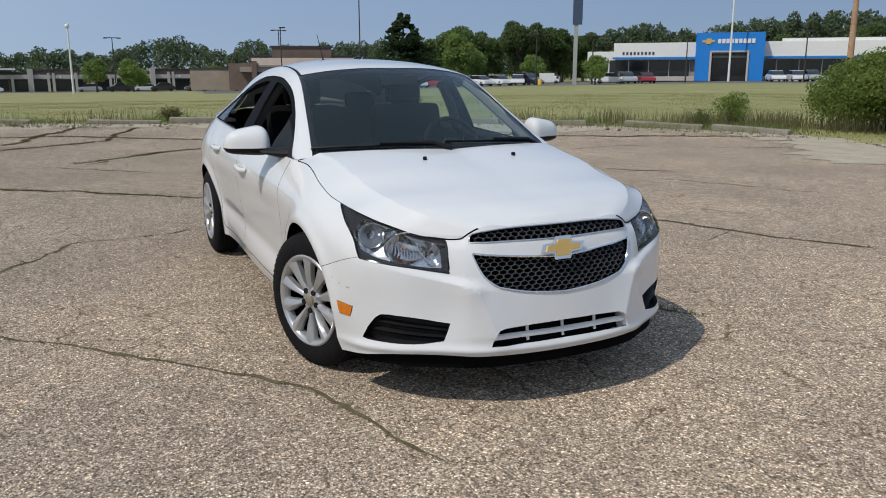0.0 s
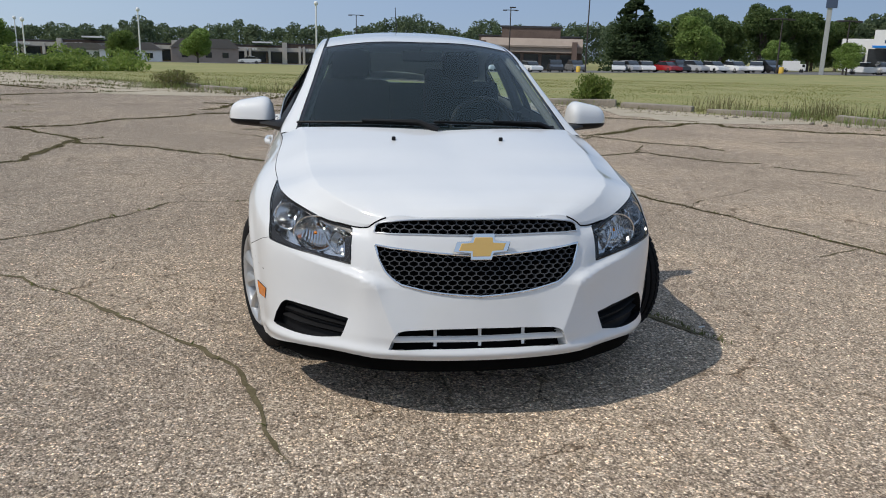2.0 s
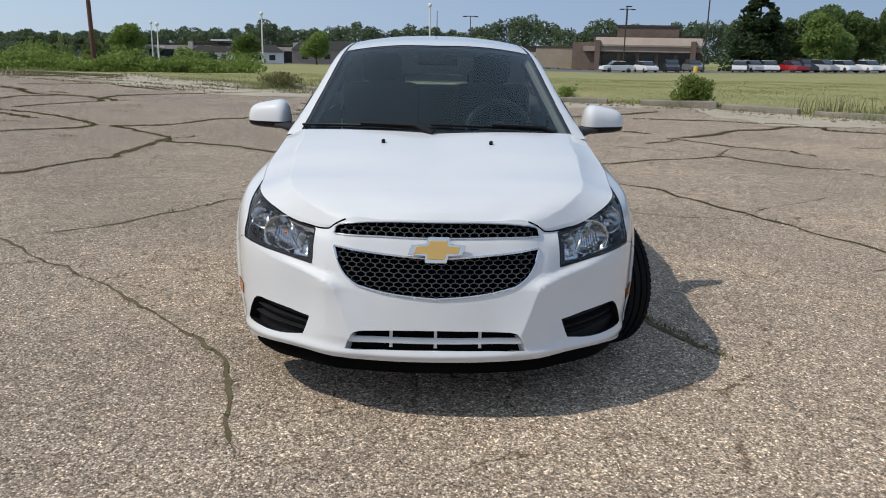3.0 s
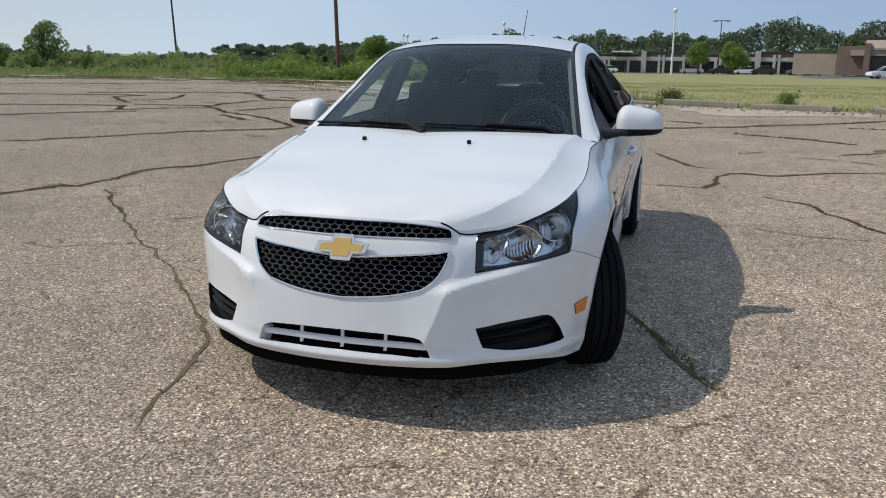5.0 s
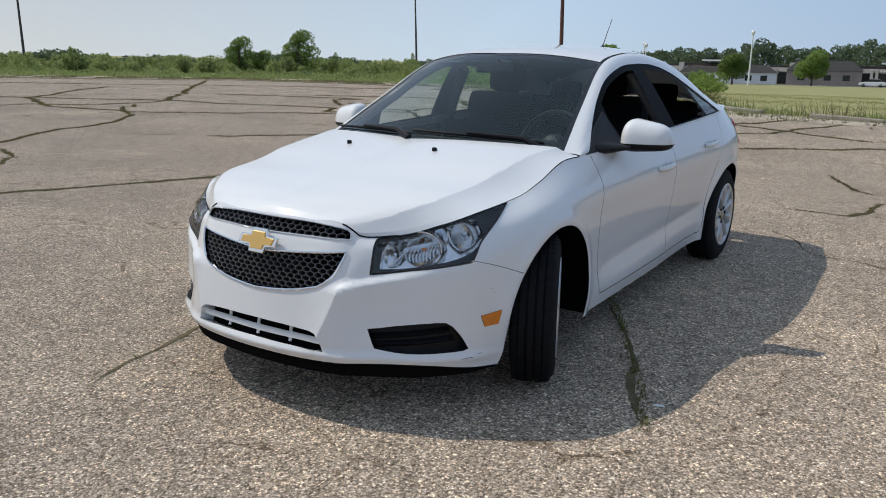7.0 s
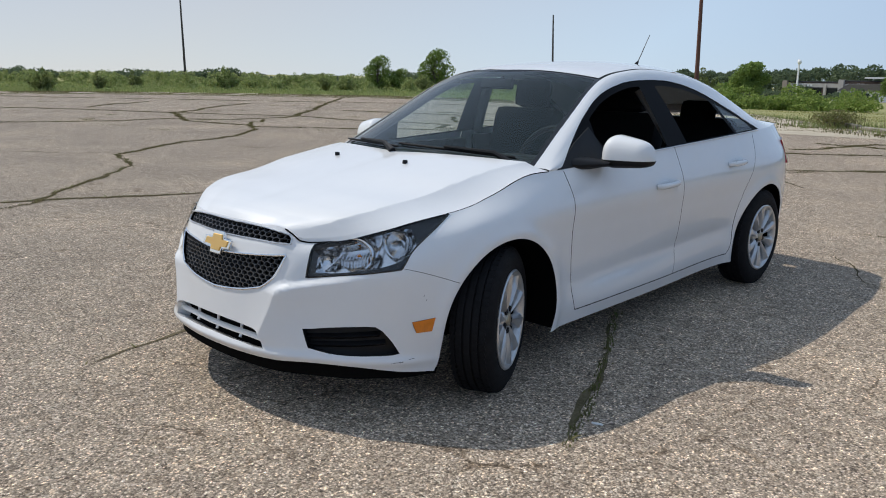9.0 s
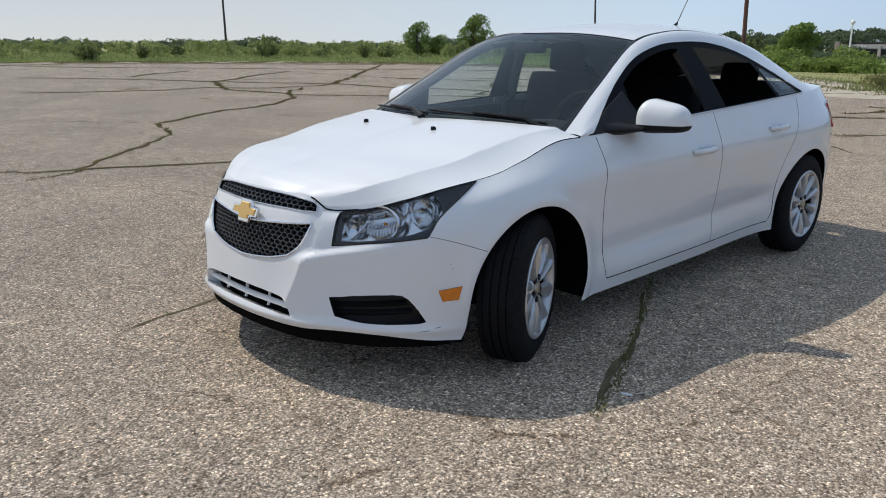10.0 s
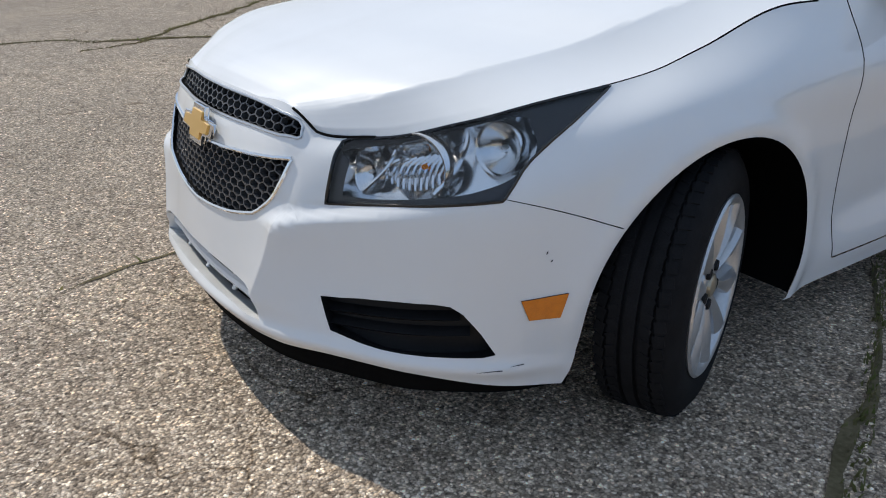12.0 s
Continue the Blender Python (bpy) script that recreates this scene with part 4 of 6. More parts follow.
box(bm, (1.58, 1.86, .08), (0, 1.385, .26))
box(bm, (.90, 3.8, .20), (0, 1.48, .34))
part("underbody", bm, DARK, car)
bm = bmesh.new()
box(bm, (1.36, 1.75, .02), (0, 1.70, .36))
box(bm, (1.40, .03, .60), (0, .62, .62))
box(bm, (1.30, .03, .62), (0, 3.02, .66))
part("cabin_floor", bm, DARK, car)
for sd in (1, -1):
    for yc, off in ((AXLE_F + .012, 0), (AXLE_R, 0)):
        bm = bmesh.new()
        rings = []
        for x, k in ((.865, 1.0), (.845, 1.03), (.60, 1.03), (.585, .2)):
            line = around(yc, .325, .372, .352, -20, 180, 34) + [(yc - .372 - .004 * j, .325 - .022 * j) for j in range(1, 7)]
            yz = (np.array(line) - [yc, .325]) * k + [yc, .325]
            rim = (yz - [yc, .325]) / k + [yc, .325]
            if x > .84:
                xs = body_side(on_flank(np.maximum(rim, [-9, .19])))[:, 0] - (.002 if x > .86 else .022)
            else:
                xs = np.full(40, x)
            ring = [bm.verts.new((q * sd, y, z)) for q, (y, z) in zip(xs, yz)]
            rings.append(ring)
        for a, b in zip(rings, rings[1:]):
            for i in range(39):
                bm.faces.new((a[i], a[i + 1], b[i + 1], b[i]))
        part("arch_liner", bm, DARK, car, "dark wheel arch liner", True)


def wheel(parent, x, y, steer, sd):
    """A wheel with its tyre, silver cover, nuts and cap, turned by steer."""
    m = pose(x, y, TYRE_R, 0, 0, steer) @ (Matrix.Identity(4) if sd > 0 else pose(0, 0, 0, 0, 0, 180))
    bm = bmesh.new()
    lathe(bm, [(.03, -.02), (.195, -.02), (.205, .02), (.203, .085)], 40)
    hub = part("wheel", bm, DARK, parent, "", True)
    hub.matrix_basis = m
    R = TYRE_R
    prof = [(.208, -.074), (.220, -.080), (.25, -.084), (.280, -.083), (R - .020, -.078), (R - .007, -.072)]
    for g in (-.050, -.017, .017, .050):
        prof += [(R, g - .005), (R - .009, g - .003), (R - .009, g + .003), (R, g + .005)]
    prof += [(R - .007, .074), (R - .020, .085), (.280, .096), (.25, .100), (.230, .098), (.211, .092)]
    bm = bmesh.new()
    lathe(bm, prof, 64)
    part("tyre", bm, RUBBER, hub, "worn black tyre", True)
    bm = bmesh.new()
    for k in range(64):
        for sgn in (-1, 1):
            box(bm, (.024, .0245, .005), pose(0, 0, 0, 360 / 64 * k, 0, 0) @ pose(sgn * .063, 0, R - .0046, 0, sgn * 9, sgn * 12))
            box(bm, (.022, .020, .004), pose(0, 0, 0, 360 / 64 * (k + .5), 0, 0) @ pose(sgn * .035, 0, R - .0008, 0, 0, -sgn * 24))
    tagged(part("tread", bm, RUBBER, hub), kind="stuff")
    bm = bmesh.new()
    lathe(bm, [(.211, .086), (.217, .098), (.211, .103), (.199, .100), (.190, .088), (.187, .06)], 64)
    part("rim", bm, COVER, hub, "silver wheel cover", True)
    bm = bmesh.new()
    lathe(bm, [(.001, .082), (.044, .082), (.058, .078), (.068, .066), (.068, .04)], 40)
    part("hub_disc", bm, COVER, hub, "", True)
    for k in range(10):
        a = pose(0, 0, 0, 36 * k, 0, 0)
        wide = .0250 if k % 2 else .0215
        bm = bmesh.new()
        sec = []
        for r, w, h in ((.050, .013, .080), (.09, .0145, .089), (.135, wide * 1.02, .095), (.175, wide * 1.36, .097), (.203, wide * 1.75, .098)):
            sec.append([bm.verts.new(a @ Vector((hh, ww, r))) for hh, ww in ((h - .030, -w), (h - .007, -w * .88), (h + .004, -w * .35), (h + .001, w * .25), (h - .007, w * .88), (h - .030, w))])
        for s1, s2 in zip(sec, sec[1:]):
            for i in range(5):
                bm.faces.new((s1[i], s1[i + 1], s2[i + 1], s2[i]))
        part("spoke", bm, COVER, hub, "", True)
    bm = bmesh.new()
    lathe(bm, [(.001, .094), (.018, .093), (.027, .089), (.030, .080)], 28)
    part("centre_cap", bm, CAP, hub, "", True)
    for k in range(5):
        bm = bmesh.new()
        lathe(bm, [(.001, .0865), (.0125, .0875), (.0150, .080)], 12, "x", pose(0, 0, 0, 72 * k + 36, 0, 0) @ Matrix.Translation((0, 0, .049)))
        part("nut", bm, BLACK, hub, "", True)
    return hub


wheel(car, .767, AXLE_F, 23.8, 1)
wheel(car, -.766, AXLE_F, 20, -1)
wheel(car, .770, AXLE_R, 0, 1)
wheel(car, -.770, AXLE_R, 0, -1)

# door mirrors, handles, waist strips
for sd in (1, -1):
    shape = []
    for u in np.linspace(0, 1, 22):
        end = (1 - abs(2 * u - 1) ** 5) ** .5
        shape.append((.803 + .243 * u, .872 + .020 * u, end * (.125 - .055 * u), end * (.140 - .050 * u) * (1 - .25 * max(0, .25 - u))))
    for nm, base, up, mat, grow in (("door_mirror", .960, .92, PAINT, 1.0), ("lower_cover", .961, -.36, BLACK, .995)):
        bm = bmesh.new()
        rings = []
        for x, y, hy, hz in shape:
            ring = []
            for a in np.linspace(0, math.pi / 2, 9):
                ring.append(bm.verts.new((x * sd, y - hy * grow * math.cos(a) ** .75, base + up * hz * math.sin(a) ** .75)))
            ring.append(bm.verts.new((x * sd, y + .012, base + up * hz * .96)))
            ring.append(bm.verts.new((x * sd, y + .012, base)))
            rings.append(ring)
        for a, b in zip(rings, rings[1:]):
            for k in range(11):
                bm.faces.new((a[k], a[(k + 1) % 11], b[(k + 1) % 11], b[k]))
        if nm == "door_mirror":
            mirror = part(nm, bm, mat, car, "white door mirror with a black underside", True)
        else:
            part(nm, bm, mat, mirror, "", True)
    bm = bmesh.new()
    secs = []
    for x, y, z, hy, hz in ((.745, .70, .938, .105, .034), (.79, .735, .938, .085, .026), (.83, .775, .940, .070, .018), (.88, .81, .942, .055, .012)):
        secs.append([bm.verts.new((x * sd, y + hy * math.cos(a), z + hz * math.sin(a))) for a in np.linspace(0, 2 * math.pi, 12, False)])
    for a, b in zip(secs, secs[1:]):
        for i in range(12):
            bm.faces.new((a[i], a[(i + 1) % 12], b[(i + 1) % 12], b[i]))
    part("foot", bm, BLACK, mirror, "", True)
    bm = bmesh.new()
    box(bm, (.150, .004, .060), ((.905) * sd, .895, .988), .0015)
    part("mirror_glass", bm, CHROME, mirror)
    bm = bmesh.new()
    tri = [(.505, .899), (.60, .905), (.80, .932), (.93, .945), (.915, .99), (.86, 1.10), (.70, 1.03)]
    uv = on_cabin(tri)
    vs = cabin_skin(uv)
    prism_pts = [bm.verts.new((p[0] * sd + .003 * sd, p[1], p[2])) for p in vs]
    back = [bm.verts.new((p[0] * sd - .012 * sd, p[1], p[2])) for p in vs]
    bm.faces.new(prism_pts), bm.faces.new(back[::-1])
    for i in range(len(tri)):
        j = (i + 1) % len(tri)
        bm.faces.new((prism_pts[i], prism_pts[j], back[j], back[i]))
    part("sail_panel", bm, BLACK, mirror, "black triangular panel")
    for y, z in ((1.385, .788), (2.245, .846)):
        q = on_flank([(y, z)])
        x0 = body_side(q)[0, 0]
        bm = bmesh.new()
        path = [(x0 * sd + o * sd, y + d, z + d * .03) for o, d in ((.000, -.105), (.022, -.085), (.030, -.03), (.030, .05), (.024, .085), (.0, .10))]
        tube(bm, path, [.012, .013, .0135, .0135, .014, .012], 10)
        for v in bm.verts:
            v.co.z = z + (v.co.z - z) * 1.15
        part("door_handle", bm, PAINT, car, "white pull handle", True)
        bm = bmesh.new()
        bmesh.ops.create_uvsphere(bm, u_segments=20, v_segments=10, radius=1, matrix=Matrix.Translation(((x0 - .004) * sd, y - .01, z)) @ Matrix.Diagonal((.0055, .052, .026, 1)))
        part("handle_cup", bm, PAINT, car, "", True)
    bm = bmesh.new()
    ys = np.linspace(.92, 2.74, 50)
    p = cabin_skin(np.stack([ys, np.full(50, 1.0)], 1))
    tube(bm, [((q[0] + .003) * sd, q[1], q[2] + .002) for q in p], .0042, 6)
    part("waist_strip", bm, SATIN, car, "thin bright strip under the windows", True)
    for y, z, yw, zw in ((-.50, .248, .05, .0025), (-.445, .256, .03, .002), (-.40, .505, .004, .006), (-.39, .488, .005, .004)):
        if sd < 0:
            y, z = y + .075, z + .235 if z < .4 else z
            yw *= .5
        q = on_flank([(y - yw / 2, z), (y + yw / 2, z + zw * .4), (y + yw / 2, z + zw * 1.4), (y - yw * .2, z + zw * .8)])
        v = body_side(q) + shell.normal(q) * .0012
        mesh_object("scuff", v * [sd, 1, 1], [(0, 1, 2, 3)], SCUFF, car, "scraped mark in the paint")

# tail lamps, aerial, wipers, washer jets, cowl
for sd in (1, -1):
    bm = bmesh.new()
    uv = np.array([(4.56, 3.7), (4.70, 3.65), (4.86, 3.7), (4.88, 4.35), (4.72, 4.5), (4.60, 4.45)])
    p, n = body_side(uv), shell.normal(uv)
    a = [bm.verts.new((q + k * .012) * [sd, 1, 1]) for q, k in zip(p, n)]
    b = [bm.verts.new((q - k * .02) * [sd, 1, 1]) for q, k in zip(p, n)]
    bm.faces.new(a), bm.faces.new(b[::-1])
    for i in range(6):
        bm.faces.new((a[i], a[(i + 1) % 6], b[(i + 1) % 6], b[i]))
    part("tail_lamp", bm, RED_LENS, car, "red tail lamp")
bm = bmesh.new()
tube(bm, [(0, 2.43, 1.405), (0, 2.46, 1.437), (0, 2.478, 1.452)], [.020, .012, .006], 10)
tube(bm, [(0, 2.478, 1.452), (0, 2.615, 1.635)], [.0035, .0022], 6)
part("aerial", bm, BLACK, car, "short black roof aerial", True)
for px, pa, ex, ea in ((-.02, .455, -.68, .50), (.60, .46, -.03, .53)):
    bm = bmesh.new()
    us = np.linspace(0, 1, 16)
    xs, vv = px + (ex - px) * us, .487 + .02 * us
    rails = spline(RAIL[:, 0], RAIL[:, 1:], vv)
    uv = np.stack([vv, np.clip(np.abs(xs) / rails[:, 0] / .95, 0, 1) * .7], 1)
    p = cabin_skin(uv)
    p[:, 0] *= np.where(xs < 0, -1, 1)
    tube(bm, p + [0, -.008, .012], .005, 6)
    tube(bm, p[::1] + [0, .004, .006], .004, 5)
    part("wiper", bm, BLACK, car, "black windscreen wiper", True)
    bm = bmesh.new()
    tube(bm, [Vector(p[0]) + Vector((.0, -.04, -.012)), Vector(p[2]) + Vector((0, -.02, .022)), Vector(p[8]) + Vector((0, -.012, .022))], [.018, .012, .007], 8)
    part("wiper_arm", bm, BLACK, car, "", True)
bm = bmesh.new()
xs = np.linspace(-.74, .74, 40)
lo = [(x, .20 + .13 * (abs(x) / .74) ** 2.2, .952 - .035 * (abs(x) / .74) ** 2) for x in xs]
hi = [(x, .30 + .24 * (abs(x) / .74) ** 2.2, .962 - .035 * (abs(x) / .74) ** 2) for x in xs]
a, b = [bm.verts.new(q) for q in lo], [bm.verts.new(q) for q in hi]
c = [bm.verts.new((q[0], q[1] + .1, q[2] - .12)) for q in hi]
for i in range(39):
    bm.faces.new((a[i], a[i + 1], b[i + 1], b[i])), bm.faces.new((b[i], b[i + 1], c[i + 1], c[i]))
part("cowl", bm, BLACK, car, "black cowl under the windscreen", True)
for x in (-.245, .245):
    bm = bmesh.new()
    box(bm, (.017, .022, .020), pose(x, .036, .948, -8, 0, 0), .006)
    part("washer_jet", bm, BLACK, car)

# inside the car
bm = bmesh.new()
secs = []
for y, z in ((.50, .885), (.62, .935), (.80, .925), (.88, .86), (.86, .60), (.70, .45)):
    secs.append([bm.verts.new((x, y + .05 * (abs(x) / .68) ** 2, z - .02 * (abs(x) / .68) ** 2 + (.025 if .2 < x < .5 and y > .6 else 0))) for x in np.linspace(-.68, .68, 18)])
for a, b in zip(secs, secs[1:]):
    for i in range(17):
        bm.faces.new((a[i], a[i + 1], b[i + 1], b[i]))
part("dashboard", bm, DASH, car, "dark grey dashboard", True)
m = pose(.36, .98, .90, 68, 0, 0)
bm = bmesh.new()
tube(bm, [m @ Vector((.185 * math.cos(a), .185 * math.sin(a), 0)) for a in np.linspace(0, 2 * math.pi, 36, False)], .0145, 8, True)
steering = part("steering_wheel", bm, BLACK, car, "black steering wheel", True)
bm = bmesh.new()
bmesh.ops.create_uvsphere(bm, u_segments=20, v_segments=10, radius=1, matrix=m @ Matrix.Translation((0, 0, -.015)) @ Matrix.Diagonal((.075, .07, .03, 1)))
for a in (180, 0, 270):
    tube(bm, [m @ Vector((.05 * math.cos(radians(a)), .05 * math.sin(radians(a)), -.01)), m @ Vector((.18 * math.cos(radians(a)), .18 * math.sin(radians(a)), 0))], .014, 6)
part("hub", bm, BLACK, steering, "", True)


def seat_part(name, width, deep, high, x, y, z, lean, parent, round_=.06):
    bm = bmesh.new()
    box(bm, (width, deep, high), pose(x, y, z, lean, 0, 0), round_)
    return part(name, bm, CLOTH, parent, "", True)


for x in (.36, -.36):
    seat = seat_part("front_seat", .52, .52, .16, x, 1.36, .52, 4, car, .05)
    seat["label"] = "dark cloth front seat with a headrest"
    seat_part("backrest", .50, .15, .62, x, 1.68, .84, -16, seat)
    seat_part("headrest", .25, .11, .19, x, 1.79, 1.235, -10, seat, .05)
bench = seat_part("rear_bench", 1.26, .50, .16, 0, 2.28, .54, 4, car, .05)
bench["label"] = "dark cloth rear bench with headrests"
seat_part("backrest", 1.26, .14, .56, 0, 2.62, .82, -22, bench)
for x in (.36, -.36):
    seat_part("headrest", .24, .10, .16, x, 2.70, 1.12, -14, bench, .045)
bm = bmesh.new()
box(bm, (1.26, .52, .02), (0, 2.92, 1.02), .004)
part("parcel_shelf", bm, DASH, car)
bm = bmesh.new()
box(bm, (.22, .03, .06), pose(0, .98, 1.30, -20, 0, 0), .01)
tube(bm, [(0, .98, 1.31), (0, 1.03, 1.335)], .008, 6)
part("rear_view_mirror", bm, CLOTH, car)
bm = bmesh.new()
vs, aa = np.linspace(1.20, 2.78, 20), np.linspace(0, .70, 10)
p = cabin_skin(np.array([(v, a) for v in vs for a in aa])) - [0, 0, .028]
for sgn in (1, -1):
    q = [bm.verts.new((x * sgn, y, z)) for x, y, z in p]
    for i in range(19):
        for j in range(9):
            bm.faces.new((q[i * 10 + j], q[i * 10 + j + 1], q[i * 10 + 11 + j], q[i * 10 + 10 + j]))
part("headliner", bm, TRIM_GREY, car, "", True)
for sd in (1, -1):
    bm = bmesh.new()
    p = cabin_skin(np.stack([np.linspace(.50, 1.22, 14), np.full(14, .71)], 1)) - [.035, -.02, .03]
    tube(bm, [(q[0] * sd, q[1], q[2]) for q in p], .022, 8)
    p = cabin_skin(np.stack([np.full(6, 1.56), np.linspace(.80, 1.0, 6)], 1)) - [.058, 0, 0]
    tube(bm, [(q[0] * sd, q[1] + .02 * k, q[2]) for k, q in enumerate(p)], .034, 8)
    part("pillar_trim", bm, TRIM_GREY, car, "grey pillar trim", True)
    bm = bmesh.new()
    for y0, y1 in ((.62, 1.54), (1.62, 2.50)):
        box(bm, (.035, y1 - y0, .52), ((.735) * sd, (y0 + y1) / 2, .66 + .02 * y0), .012)
    part("door_lining", bm, DASH, car, "dark door lining")


# ---- ground ----
FALL = ([-180, -60, -38, -15, 14, 20, 30, 45, 180], [.0015, .0015, .003, .0168, .0168, .0130, .0070, .0012, .0012])


def ground_at(x, y):
    """The height of the land, which falls away gently beyond the car park."""
    d, th = np.hypot(x, y), np.degrees(np.arctan2(x, y))
    return -np.interp(th, *FALL) * (np.clip(d - 24, 0, 170) + .5 * np.maximum(d - 194, 0))


LOT = np.array([(9, -35), (10.8, 2), (12.3, 8.4), (11.6, 11.2), (9.9, 13.4), (7.9, 15.2), (6.7, 16.9), (3, 18.2), (-.7, 19.3), (-3.4, 20.8), (-6.5, 24.5), (-12.7, 31.5), (-17.6, 33.3), (-29, 35), (-36, 33.5), (-42, 29), (-48, 23), (-52, 18), (-52, 8), (-52, -8), (-50, -35)], float)
rng = np.random.default_rng(7)


def dense(line, step, wobble=0.0, closed=False):
    line = np.asarray(line, float)
    ends = np.roll(line, -1, 0) if closed else line[1:]
    out = []
    for a, b in zip(line, ends):
        n = max(1, int(np.hypot(*(b - a)) / step))
        out += [a + (b - a) * k / n for k in range(n)]
    if not closed:
        out.append(line[-1])
    out = np.array(out)
    if wobble:
        keep = out.copy()
        out = out + rng.normal(0, wobble, out.shape)
        out[0], out[-1] = keep[0], keep[-1]
    return out


rr = np.concatenate([[0.5], np.linspace(6, 60, 55), np.geomspace(62, 1800, 60)])
tt = np.radians(np.linspace(-180, 180, 181))[:-1]
gx, gy = rr[:, None] * np.sin(tt), rr[:, None] * np.cos(tt)
gzz = ground_at(gx, gy)
on_lot = inside(LOT, np.stack([gx.ravel(), gy.ravel()], 1)).reshape(gx.shape)
gzz = np.where(on_lot, -.06, gzz + .03 + .02 * np.sin(gx * .9) * np.cos(gy * .7) * np.clip((rr[:, None] - 18) / 10, 0, 1) * (rr[:, None] < 60))
verts = np.stack([gx, gy, gzz], 2).reshape(-1, 3)
n = 180
faces = [(i * n + j, i * n + (j + 1) % n, (i + 1) * n + (j + 1) % n, (i + 1) * n + j) for i in range(len(rr) - 1) for j in range(n)]
tagged(mesh_object("ground", verts, [f[::-1] for f in faces], GRASS_GROUND), "dry mown meadow with yellow-green grass", kind="structure")

edge = dense(LOT, .5, .06, True)
bm = bmesh.new()
top = [bm.verts.new((x, y, 0)) for x, y in edge]
low = [bm.verts.new((x, y, -.12)) for x, y in edge]
bm.faces.new(top)
for i in range(len(edge)):
    j = (i + 1) % len(edge)
    bm.faces.new((low[i], low[j], top[j], top[i]))
tagged(part("pavement", bm, ASPHALT, None), "worn pale asphalt car park with weedy cracks", kind="structure")

# cracks: ragged strips of soil in the asphalt
crack_lines = []


def slow_noise(m, width):
    g = rng.normal(0, 1, (m + 6 * width, 2))
    k = np.hanning(2 * width + 1)
    k /= np.sqrt((k * k).sum())
    return np.stack([np.convolve(g[:, c], k, "same")[3 * width:3 * width + m] for c in (0, 1)], 1)


def crack(wide, *line):
    """One ragged crack along a line of places on the asphalt."""
    away = np.hypot(*np.mean(line, 0))
    wide = wide * (.8 if away < 3.2 else 1.1 if away < 5 else 1.9 if away < 12 else 2.3)
    p = dense(line, .03 + wide * .5)
    m = len(p)
    p = p + slow_noise(m, 5) * (.006 + wide * .30) + slow_noise(m, 2) * (.003 + wide * .10)
    crack_lines.append((wide, p))
    w = wide * np.clip(.90 + .35 * slow_noise(m, 4)[:, 0], .35, 1.5) * rng.uniform(.55, 1.2, m) * np.clip(np.minimum(np.arange(m), np.arange(m)[::-1]) / 6, .15, 1)
    t = np.gradient(p, axis=0)
    nn = np.stack([-t[:, 1], t[:, 0]], 1) / np.maximum(np.hypot(*t.T), 1e-6)[:, None]
    a, b = p + nn * w[:, None] / 2, p - nn * w[:, None] / 2
    z = .003 + .0004 * (len(crack_lines) % 6)
    v = [(*q, z) for q in a] + [(*q, z) for q in b]
    tagged(mesh_object("crack", v, [(k + m, k + m + 1, k + 1, k) for k in range(m - 1)], SOIL if away < 4 else WEEDY), "soil-filled crack in the asphalt", kind="structure")


crack(0.06, (-5.98, 0.10), (-6.20, -0.15), (-6.40, -1.05), (-6.7, -2.4))
crack(0.3, (-53.94, 14.10), (-51.12, 20.20), (-43.95, 24.51), (-36.46, 30.10))
crack(0.02, (-12.10, 1.81), (-10.65, 2.76), (-10.20, 3.44))
crack(0.02, (-10.24, 5.40), (-8.99, 6.17))
crack(0.08, (-27.89, 10.52), (-29.57, 12.06), (-31.84, 14.66))
crack(0.08, (-17.80, 18.96), (-13.71, 20.80), (-12.65, 20.82))
crack(0.05, (-13.49, 15.88), (-13.03, 16.67), (-13.93, 18.69))
crack(0.1, (-8.25, 11.76), (-7.05, 11.01))
crack(0.12, (-10.47, 18.73), (-9.92, 18.40))
crack(0.07, (-8.70, 13.28), (-8.43, 14.20), (-7.77, 15.33), (-8.36, 17.15), (-7.22, 18.54), (-5.09, 20.12), (-3.79, 20.25))
crack(0.12, (-13.04, 22.07), (-9.47, 24.32))
crack(0.1, (-10.51, 23.03), (-7.97, 20.36))
crack(0.02, (-2.29, 9.59), (-0.52, 7.85))
crack(0.06, (-3.10, 15.73), (-2.03, 15.69), (0.70, 13.37))
crack(0.09, (-2.98, 13.78), (-1.54, 18.17), (-0.70, 19.41))
crack(0.03, (5.04, 5.71), (5.80, 5.05))
crack(0.06, (12.99, 8.07), (11.34, 5.98))
crack(0.015, (5.02, 4.70), (5.45, 3.84), (5.73, 3.07), (6.04, 2.64))
crack(0.015, (3.43, 1.63), (2.76, 1.33))
crack(0.02, (3.88, 7.18), (4.33, 7.99), (4.59, 8.23))
crack(0.04, (3.31, 8.54), (3.94, 9.18), (4.53, 8.29), (5.22, 7.91), (5.29, 7.36))
crack(0.02, (2.39, 8.26), (3.78, 7.59))
crack(0.05, (4.17, 13.09), (5.63, 12.86), (7.33, 12.20))
crack(0.03, (0.83, 7.98), (1.21, 6.85), (1.53, 6.60))
crack(0.025, (1.95, 8.24), (2.26, 8.55))
crack(0.03, (0.95, 13.65), (1.52, 13.21))
crack(0.012, (-2.77, 0.15), (-2.42, 0.43))
crack(0.03, (0.62, 1.29), (1.00, 0.61), (1.34, -0.16))
crack(0.04, (-1.54, 9.56), (-1.16, 9.91))
